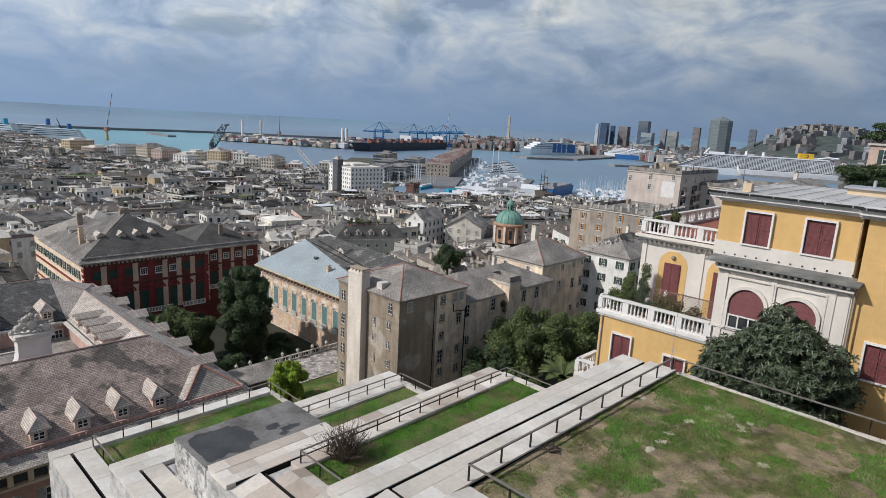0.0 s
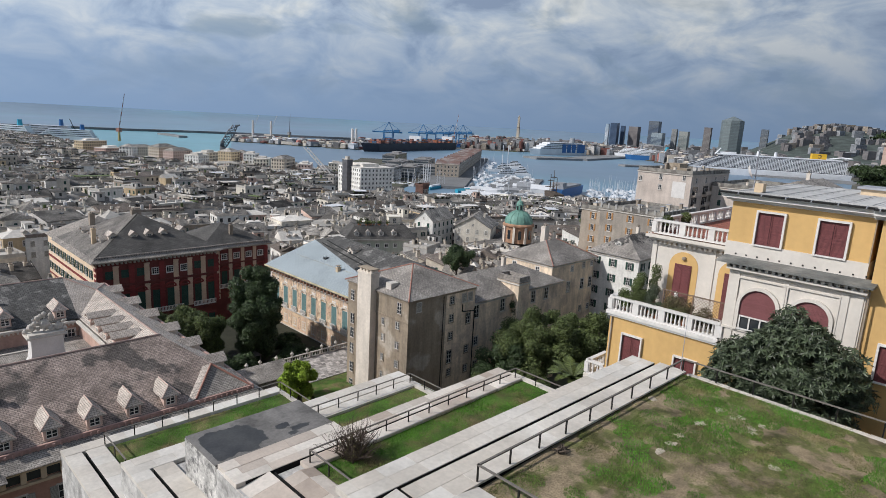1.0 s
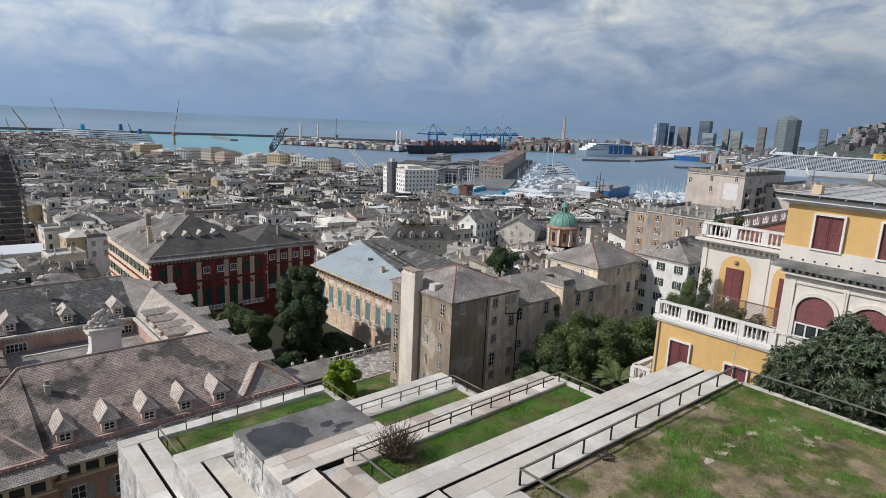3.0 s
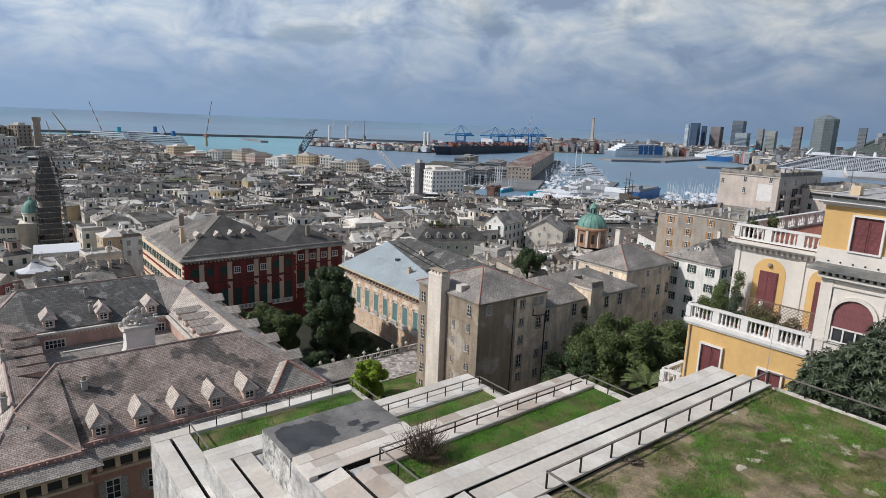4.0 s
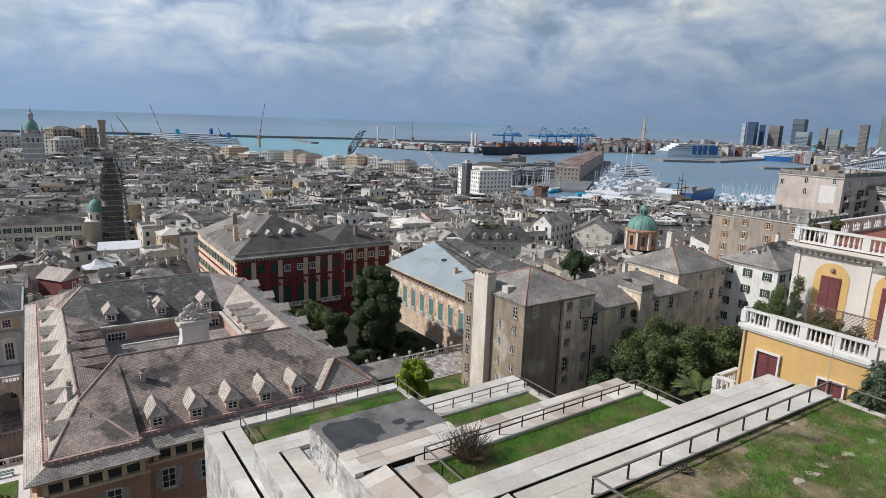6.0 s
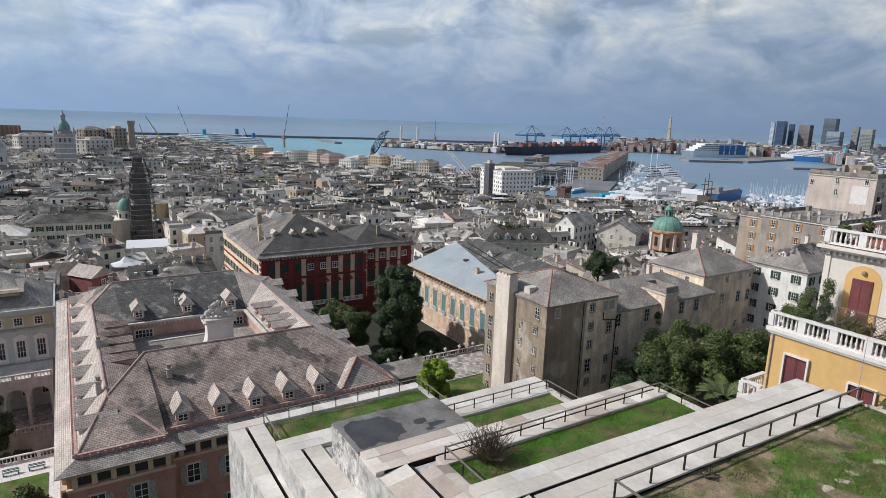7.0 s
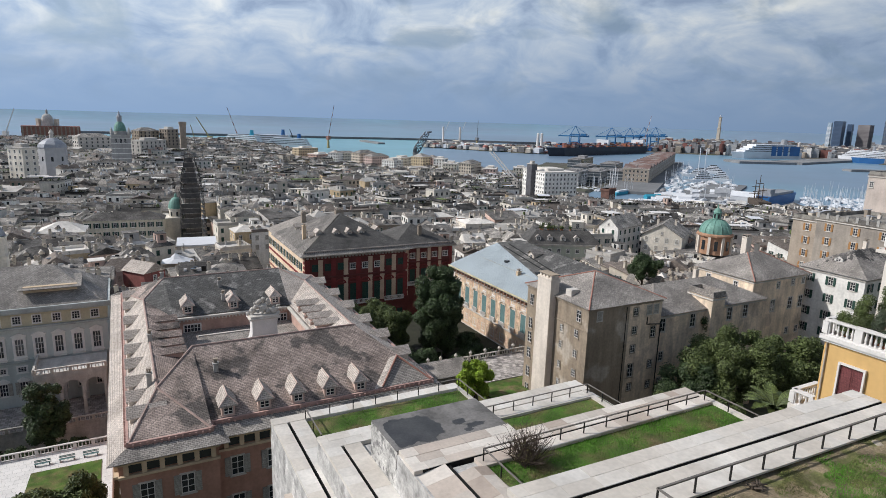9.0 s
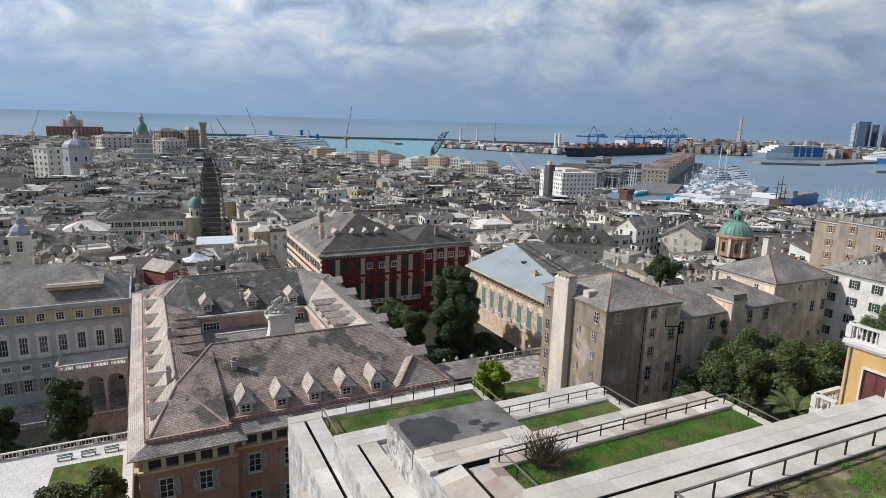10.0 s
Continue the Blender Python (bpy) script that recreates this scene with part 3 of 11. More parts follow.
pave(ta, 14.2, -8, 15.4, 12.4, 67.12, 1.2, False, SLAB_PALE, -0.14)
# black fill under the overhanging slabs, painting the shade there
shade_fill = Geo()
shade_fill.box(15.4, 12.56, 66.6, 32.3, 13.98, 67.02)
part("ledge_bed", shade_fill, JOINT_SHADE, ta)
kerb = Geo()
kerb.box(32.3, -12, 66.5, 32.48, 12.4, 66.97)
part("kerb", kerb, STONE, ta)
y_ = -7.6
while y_ < 12.2:
    ln = rnd.choice((0.5, 0.7, 0.9))
    kerb = Geo()
    kerb.box(32.31 + rnd.uniform(-0.02, 0.03), y_, 66.97, 32.50, y_ + ln - 0.04, 67.03 + rnd.uniform(-0.02, 0.02))
    part("kerb_stone", kerb, STONE, ta)
    y_ += ln
joint = Geo()
joint.box(15.42, -8, 66.5, 15.46, 12.18, 66.8)
part("joint", joint, JOINT_SHADE, ta)
joint = Geo()
joint.box(11.4, 14.0, 66.0, 32.0, 14.18, 66.3)
part("joint", joint, JOINT_SHADE, ta)
joint = Geo()
joint.box(12.88, -8, 66.0, 13.06, 14.0, 66.3)
part("joint", joint, JOINT_SHADE, ta)
# added black strips on the slots' seen faces: the shade of the depth, painted
lining = Geo()
lining.box(11.4, 14.14, 66.3, 32.0, 14.16, 67.11)
lining.box(13.03, -8, 66.3, 13.05, 14.0, 67.08)
part("joint_lining", lining, JOINT_SHADE, ta)
# the ledges run a little askew to the lawn
ta.matrix_basis = Matrix.Translation((32.4, 12.0, 0)) @ Matrix.Rotation(-0.024, 4, "Z") @ Matrix.Translation((-32.4, -12.2, 0))
railing([(15.5, -8), (15.5, 12.78), (32.25, 12.42), (32.4, -8)], 67.05)

# middle garden
tb = terrace("garden_terrace", [(12.6, 15.52, 35.0, 27.3, 50), (12.6, 27.3, 20.1, 28.35, 50)], [(14.67, 15.52, 35.0, 25.84), (12.62, 26.0, 35.0, 27.45), (12.62, 15.52, 14.46, 26.0), (12.62, 27.45, 20.08, 28.3)], 61.5, "middle roof garden with a marble ledge")
lawn(16.6, 15.5, 34.6, 25.0, 61.42, TURF_LUSH, "green lawn of the middle roof garden")
blades(16.6, 17, 34.5, 24.9, 61.44, 80000, BLADE_LUSH, "thick grass on the middle roof garden", 2, 0.1)
pave(tb, 12.6, 26.0, 34.8, 27.4, 61.6, 0.7)
pave(tb, 16.2, 24.9, 34.5, 25.85, 61.6, 0.95)
pave(tb, 12.6, 15.6, 14.46, 26.0, 61.46, 1.86, False, SLAB, 0.16)
pave(tb, 14.65, 15.6, 15.6, 24.9, 61.68, 0.95, False, SLAB, 0.16)
pave(tb, 15.6, 15.6, 16.45, 24.9, 61.66, 0.85, False, SLAB, -0.2)
pave(tb, 12.7, 27.42, 20.1, 28.3, 61.6, 0.88)
kerb = Geo()
kerb.box(34.55, 15.5, 61.1, 34.95, 26.0, 61.62)
part("kerb", kerb, STONE, tb)
joint = Geo()
joint.box(13.1, 25.84, 60.5, 34.8, 26.02, 60.9)
part("joint", joint, JOINT_SHADE, tb)
joint = Geo()
joint.box(14.48, 15.6, 60.5, 14.68, 25.84, 60.9)
part("joint", joint, JOINT_SHADE, tb)
# slot faces blackened here too, in place of their shade
lining = Geo()
lining.box(13.1, 25.975, 60.9, 34.7, 25.995, 61.57)
lining.box(14.63, 15.7, 60.9, 14.65, 25.8, 61.58)
part("joint_lining", lining, JOINT_SHADE, tb)
railing([(16.5, 16.5), (16.5, 25.35), (34.3, 25.35), (34.3, 16.0)], 61.6)

# stair-head block with a damp bitumen top
t = thing("stair_block", 0, 0, 0, label="marble-clad roof block with a damp bitumen top", category="roof block", kind="structure")
g = Geo()
g.box(12.6, 28.35, 50, 20.1, 32.3, 61.44)
part("wall", g, mat("mottled_marble", (0.50, 0.485, 0.46), 0.75, 0.35, 2.6, 9, 0.3, streak=0.5, second=(0.21, 0.205, 0.20), cut=0.57, soft=0.05), t)
g = Geo()
g.box(12.62, 28.37, 61.44, 20.08, 32.28, 61.53)
part("flat_roof", g, BITUMEN, t, "grey weathered bitumen sheet")
for px_, py_, rx_, ry_ in ((14.45, 30.15, 1.75, 1.6), (17.5, 29.9, 0.45, 0.3), (18.3, 29.2, 0.6, 0.25), (17.6, 28.8, 0.3, 0.2)):
    rim_ = []
    for k in range(72):
        q = 2 * math.pi * k / 72
        f_ = 1.0 + 0.3 * noise.noise((math.cos(q) * 1.6 + px_, math.sin(q) * 1.6 + py_, 2.0)) + 0.16 * noise.noise((math.cos(q) * 6 + px_, math.sin(q) * 6, 5.0))
        f_ *= 1.0 / max(abs(math.cos(q)), abs(math.sin(q))) ** 0.45
        rim_.append((px_ + rx_ * f_ * math.cos(q), py_ + ry_ * f_ * math.sin(q)))
    rim_ = [(min(max(a_, 12.9), 19.9), min(max(b_, 28.5), 32.05)) for a_, b_ in rim_]
    g = Geo()
    g.poly([(a_, b_, 61.535) for a_, b_ in rim_])
    part("puddle", g, mat("wet_bitumen", (0.045, 0.045, 0.047), 0.35, 0.25, 0.8, 6, 0.1, second=(0.06, 0.06, 0.06)), t, "dark damp puddle patch")

# lower garden
tcg = terrace("garden_terrace", [(10.2, 24.5, 32.2, 36.0, 48)], [(11.47, 27.6, 32.2, 34.1), (10.22, 34.22, 32.2, 35.95), (10.22, 24.5, 11.28, 34.22)], 59.0, "lower roof garden with a marble ledge")
lawn(20.3, 27.5, 32.0, 33.0, 58.92, TURF_LUSH, "narrow strip of lawn")
blades(20.3, 28, 31.0, 32.8, 58.94, 9000, BLADE_LUSH, "thick grass on the lower roof garden", 3, 0.1)
pave(tcg, 10.2, 34.2, 32.1, 35.95, 59.1, 0.9, material=SLAB_PALE)
pave(tcg, 18.0, 33.0, 31.2, 34.1, 59.1, 1.1, material=SLAB_PALE)
pave(tcg, 10.2, 24.5, 11.25, 34.2, 59.1, 1.1, False, SLAB_PALE)
pave(tcg, 11.45, 24.5, 12.6, 34.2, 59.08, 1.15, False, SLAB_PALE)
kerb = Geo()
kerb.box(31.2, 27.6, 58.7, 31.6, 34.2, 59.12)
part("kerb", kerb, STONE, tcg)
joint = Geo()
joint.box(11.27, 24.6, 58.0, 11.48, 34.2, 58.4)
part("joint", joint, JOINT_SHADE, tcg)
# black strip painting the shade inside this slot
lining = Geo()
lining.box(11.43, 24.6, 58.4, 11.45, 34.1, 59.05)
part("joint_lining", lining, JOINT_SHADE, tcg)
railing([(19.0, 33.6), (31.3, 33.6), (31.3, 28.5)], 59.1, 0.75)

# lowest garden
td = terrace("garden_terrace", [(8.7, 24.0, 24.8, 43.4, 40)], [(9.94, 24.0, 24.8, 42.3), (8.72, 42.36, 24.8, 43.36), (8.72, 24.0, 9.73, 42.36)], 57.0, "lowest roof garden with a marble ledge")
lawn(11.2, 35.9, 24.5, 42.2, 56.92, TURF_LUSH, "long narrow lawn of the lowest roof garden")
blades(11.2, 36.5, 24.5, 42.1, 56.94, 13000, BLADE_LUSH, "thick grass on the lowest roof garden", 4, 0.1)
pave(td, 8.7, 42.35, 24.8, 43.4, 57.1, 1.05, material=SLAB_PALE)
pave(td, 8.7, 24.0, 9.7, 42.3, 57.1, 1.05, False, SLAB_PALE)
pave(td, 9.92, 24.0, 11.1, 42.3, 57.1, 1.15, False, SLAB_PALE)
kerb = Geo()
kerb.box(24.5, 36, 56.7, 24.8, 42.4, 57.12)
part("kerb", kerb, STONE, td)
joint = Geo()
joint.box(9.72, 24.1, 56.0, 9.95, 42.3, 56.4)
part("joint", joint, JOINT_SHADE, td)
# the last slot's shade, painted as a black face
lining = Geo()
lining.box(9.9, 24.1, 56.4, 9.92, 42.2, 57.07)
part("joint_lining", lining, JOINT_SHADE, td)
railing([(11.15, 38.2), (11.15, 42.4), (24.6, 42.4), (24.6, 37.5)], 57.1, 0.78)
g = Geo()
for y in (27.0, 31.0, 35.0):
    g.box(8.2, y, 52.0, 8.7, y + 2.2, 54.6)
part("coping", g, SLAB, td)

# ---- windows, balustrades, dormers: shared shapes ----
WEST, SOUTH = -math.pi / 2, 0.0   # yaw of a thing on a wall that faces -x, or -y
EAST, NORTH = math.pi / 2, math.pi
WINDOWS = {}


def relief(name, xs, zs, depth, mats, back=0.02, extra=()):
    """One joined surface over a grid of x and z: depth(x, z) gives the front's y and its material for each cell, or None for no cell."""
    g = Geo()
    at = {}

    def vert(x, y, z):
        key = (round(x, 4), round(y, 4), round(z, 4))
        if key not in at:
            at[key] = len(g.v)
            g.v.append(key)
        return at[key]

    def face(pts, m):
        ids = [vert(*p) for p in pts]
        if len(set(ids)) == len(ids):
            g.f.append(tuple(ids))
            g.m.append(m)

    xs, zs = sorted({round(x, 4) for x in xs}), sorted({round(z, 4) for z in zs})
    nx, nz = len(xs) - 1, len(zs) - 1
    cell = [[depth((xs[i] + xs[i + 1]) / 2, (zs[k] + zs[k + 1]) / 2) for k in range(nz)] for i in range(nx)]

    def level(i, k):
        return cell[i][k][0] if 0 <= i < nx and 0 <= k < nz and cell[i][k] else back

    for i in range(nx):
        for k in range(nz):
            if not cell[i][k]:
                continue
            y, m = cell[i][k]
            x0, x1, z0, z1 = xs[i], xs[i + 1], zs[k], zs[k + 1]
            face(((x0, y, z0), (x1, y, z0), (x1, y, z1), (x0, y, z1)), m)
            for (a_, b_), (p, q) in (((i - 1, k), ((x0, z1), (x0, z0))), ((i + 1, k), ((x1, z0), (x1, z1))), ((i, k - 1), ((x0, z0), (x1, z0))), ((i, k + 1), ((x1, z1), (x0, z1)))):
                lv = level(a_, b_)
                if lv > y + 1e-5:
                    face(((p[0], lv, p[1]), (q[0], lv, q[1]), (q[0], y, q[1]), (p[0], y, p[1])), m)
    for pts, m in extra:
        face(pts, m)
    return g.mesh(name, mats)


def window_mesh(w, h, kind="glass", shut=None, rim=None, pediment=0, panes=2, band=0.12):
    """A window on a wall that faces -y, its sill at z 0: surround, panes with bars, or shutters shut, or shutters open."""
    key = (w, h, kind, shut.name if shut else "", rim.name if rim else "", pediment, panes, band)
    if key in WINDOWS:
        return WINDOWS[key]
    b, hw = band, w / 2
    xs = [-hw - b * 1.6, -hw - b, -hw, hw, hw + b, hw + b * 1.6]
    zs = [-b - 0.06, -b, 0, h, h + b]
    bars_x, bars_z = [], []
    if kind == "closed":
        xs += [-0.015, 0.015, -hw + 0.08, hw - 0.08, -0.095, 0.095]
        zs += [0.12, h * 0.46, h * 0.54, h - 0.12]
    else:
        bars_x = [(-hw, -hw + 0.07), (hw - 0.07, hw)] + [(-hw + w * i / panes - 0.04, -hw + w * i / panes + 0.04) for i in range(1, panes)]
        bars_z = [(0, 0.08), (h - 0.08, h), (h * 0.34 - 0.03, h * 0.34 + 0.03), (h * 0.67 - 0.03, h * 0.67 + 0.03)]
        xs += [q for p in bars_x for q in p]
        zs += [q for p in bars_z for q in p]
    if kind == "open":
        for s in (-1, 1):
            xs += [s * (hw + 0.02), s * (w + 0.02), s * (hw + 0.08), s * (w - 0.04)]
        zs += [0.08, h * 0.47, h * 0.53, h - 0.08]
    if pediment:
        pw, p0 = hw + max(0.3, b + 0.15), h + b + 0.13
        xs += [-pw, pw]
        zs += [p0, p0 + 0.17]

    def depth(x, z):
        ax = abs(x)
        if pediment and p0 < z < p0 + 0.17:
            return (-0.22, 0) if ax < pw else None
        if pediment and h + b < z < p0:
            return (-0.05, 0) if ax < hw + b else None
        if z > h + b:
            return None
        if kind == "open" and hw + 0.02 < ax < w + 0.02 and 0 < z < h:
            inner = hw + 0.08 < ax < w - 0.04 and (0.08 < z < h * 0.47 or h * 0.53 < z < h - 0.08)
            return (-0.085 if inner else -0.11, 2)
        if z < -b:
            return (-0.14, 0) if ax < hw + b * 1.6 else None
        if ax > hw + b:
            return None
        if ax > hw or z < 0 or z > h:
            return (-0.07, 0)
        if kind == "closed":
            if ax < 0.015:
                return (-0.01, 2)
            inner = 0.095 < ax < hw - 0.08 and (0.12 < z < h * 0.46 or h * 0.54 < z < h - 0.12)
            return (-0.03 if inner else -0.045, 2)
        if any(p < x < q for p, q in bars_x) or any(p < z < q for p, q in bars_z):
            return (-0.03, 3)
        return (0.0, 1)

    extra = []
    if pediment == 1:
        x0, x1, z0, z1 = -pw, pw, p0 + 0.17, p0 + 0.7
        extra = [(((x0, -0.22, z0), (x1, -0.22, z0), (0, -0.22, z1)), 0), (((x0, -0.22, z0), (0, -0.22, z1), (0, 0.02, z1), (x0, 0.02, z0)), 0), (((0, -0.22, z1), (x1, -0.22, z0), (x1, 0.02, z0), (0, 0.02, z1)), 0)]
    WINDOWS[key] = relief("window", xs, zs, depth, [rim or STONE, GLASS, shut or SHUT_GREEN, WHITE], 0.02, extra)
    return WINDOWS[key]


def put(parent, mesh, x, y, z, yaw=SOUTH, name="window"):
    return part(name, mesh, None, parent, at=(x, y, z), yaw=yaw)


def baluster_mesh(h=0.8, r=0.085, n=8):
    g = Geo()
    g.lathe(0, 0, [(r, 0), (r, 0.06), (r * 0.55, 0.1), (r * 0.95, h * 0.35), (r * 0.55, h * 0.75), (r * 0.5, h * 0.88), (r, h * 0.93), (r, h)], n)
    return g.mesh("baluster", WHITE)


BALUSTER = baluster_mesh()


def balustrade(name, pts, z, label, parent=None, pier=2.3, gap=0.27, material=None, height=1.05, group=""):
    """A stone balustrade along points: plinth, turned balusters, piers, coping."""
    material = material or WHITE
    th = thing(name, 0, 0, 0, label=label, category="balustrade", group=group) if parent is None else parent
    for i in range(len(pts) - 1):
        p, q = Vector((*pts[i], z)), Vector((*pts[i + 1], z))
        ln, yaw = (q - p).length, math.atan2(q.y - p.y, q.x - p.x)
        g = Geo()
        g.box(0, -0.14, 0, ln, 0.14, 0.13)
        part("plinth", g, material, th, at=p, yaw=yaw)
        g = Geo()
        g.box(-0.05, -0.17, height - 0.14, ln + 0.05, 0.17, height)
        g.box(-0.05, -0.13, height - 0.17, ln + 0.05, 0.13, height - 0.14)
        part("coping", g, material, th, at=p, yaw=yaw)
        k = max(1, round(ln / pier))
        pg = Geo()
        pg.box(-0.22, -0.15, 0.13, 0.22, 0.15, height - 0.17)
        pm = pg.mesh("pier", material)
        for j in range(k + 1):
            part("pier", pm, None, th, at=p.lerp(q, j / k), yaw=yaw)
        sc = (height - 0.30) / 0.8
        for j in range(k):
            span = ln / k - 0.5
            c = max(1, int(span / gap))
            for i2 in range(c):
                s = (j * ln / k + 0.25 + span * (i2 + 0.5) / c) / ln
                ob = part("baluster", BALUSTER, None, th)
                ob.matrix_basis = Matrix.Translation(p.lerp(q, s) + Vector((0, 0, 0.13))) @ Matrix.Diagonal((1, 1, sc, 1))
    return th


def dormer_mesh(w=1.5, h=1.3, back=3.0, roof=0.75, rm=None, wm=None, hipped=False):
    """A dormer whose front faces -y, gabled or with a small front hip; its roof runs back into the slope."""
    g = Geo()
    g.box(-w / 2, 0, -1.2, w / 2, back, h, 1)
    if hipped:
        o, e, q = 0.3, -0.32, 0.4
        z0, z1 = h - 0.1, h + roof
        lf, rf, lb, rb_, ap, ab = (-w / 2 - o, e, z0), (w / 2 + o, e, z0), (-w / 2 - o, back, z0), (w / 2 + o, back, z0), (0, q, z1), (0, back, z1)
        g.poly((lf, rf, ap), 0)
        g.poly((rf, rb_, ab, ap), 0)
        g.poly((lb, lf, ap, ab), 0)
        g.box(-w / 2 - o, e, z0 - 0.09, w / 2 + o, back, z0 - 0.002, 0)
        for p_ in (lf, rf, ab):
            g.tube(ap, p_, 0.06, 0.06, 5, 1)
        return g.mesh("dormer", [rm or SLATE_PALE, wm or PALEWALL])
    g.poly(((-w / 2, 0, h), (w / 2, 0, h), (0, 0, h + roof * 0.85)), 1)
    o = 0.22
    e = -0.35
    for s in (-1, 1):
        p = [(s * (w / 2 + o), e, h - o * 0.55), (s * (w / 2 + o), back, h - o * 0.55), (0, back, h + roof), (0, e, h + roof)]
        g.poly(p if s > 0 else p[::-1], 0)
        lo = [(x, y, z - 0.1) for x, y, z in p]
        g.poly(lo[::-1] if s > 0 else lo, 0)
        for i, j in ((0, 1), (0, 3)):
            g.poly((p[i], p[j], lo[j], lo[i]), 0)
    return g.mesh("dormer", [rm or SLATE_PALE, wm or PALEWALL])


def chimney(parent, x, y, z, w=0.8, d=0.6, h=2.0, material=None, name="chimney"):
    g = Geo()
    g.box(-w / 2, -d / 2, -1.5, w / 2, d / 2, h, 0)
    g.box(-w / 2 - 0.08, -d / 2 - 0.08, h, w / 2 + 0.08, d / 2 + 0.08, h + 0.12, 0)
    for s in (-1, 1):
        g.tube((s * w * 0.22, 0, h + 0.12), (s * w * 0.22, 0, h + 0.55), 0.12, 0.10, 6, 1)
    g.box(-w / 2, -d / 2, h + 0.55, w / 2, d / 2, h + 0.62, 1)
    return part(name, g, [material or PALEWALL, S_BROWN], parent, at=(x, y, z))


# ---- yellow villa ----
def shuttered(parent, wh, x, y, z, yaw):
    """A window with a white surround standing proud of two closed louvred leaves."""
    w, h = wh
    g = Geo()
    b = 0.11
    for x0, z0, x1, z1 in ((-w / 2 - b, h, w / 2 + b, h + b), (-w / 2 - b, 0, -w / 2, h), (w / 2, 0, w / 2 + b, h)):
        g.box(x0, -0.2, z0, x1, 0.02, z1, 0)
    g.box(-w / 2 - b, -0.2, -b * 0.7, w / 2 + b, 0.02, 0, 0)
    g.poly(((-w / 2, -0.005, 0), (w / 2, -0.005, 0), (w / 2, -0.005, h), (-w / 2, -0.005, h)), 1)
    ob = part("window", g, [WHITE, GLASS], parent, at=(x, y, z), yaw=yaw)
    for s in (-1, 1):
        x0, x1 = sorted((s * 0.012, s * (w / 2 - 0.01)))
        g = Geo()
        g.box(x0 + 0.07, -0.035, 0.08, x1 - 0.07, -0.012, h - 0.08)
        for q in ((x0, 0.01, x0 + 0.08, h - 0.01), (x1 - 0.08, 0.01, x1, h - 0.01)):
            g.box(q[0], -0.06, q[1], q[2], -0.012, q[3])
        for z0, z1 in ((0.01, 0.1), (h * 0.5 - 0.05, h * 0.5 + 0.05), (h - 0.1, h - 0.01)):
            g.box(x0 + 0.08, -0.058, z0, x1 - 0.08, -0.012, z1)
        part("shutter", g, SHUT_RED, ob)
    return ob


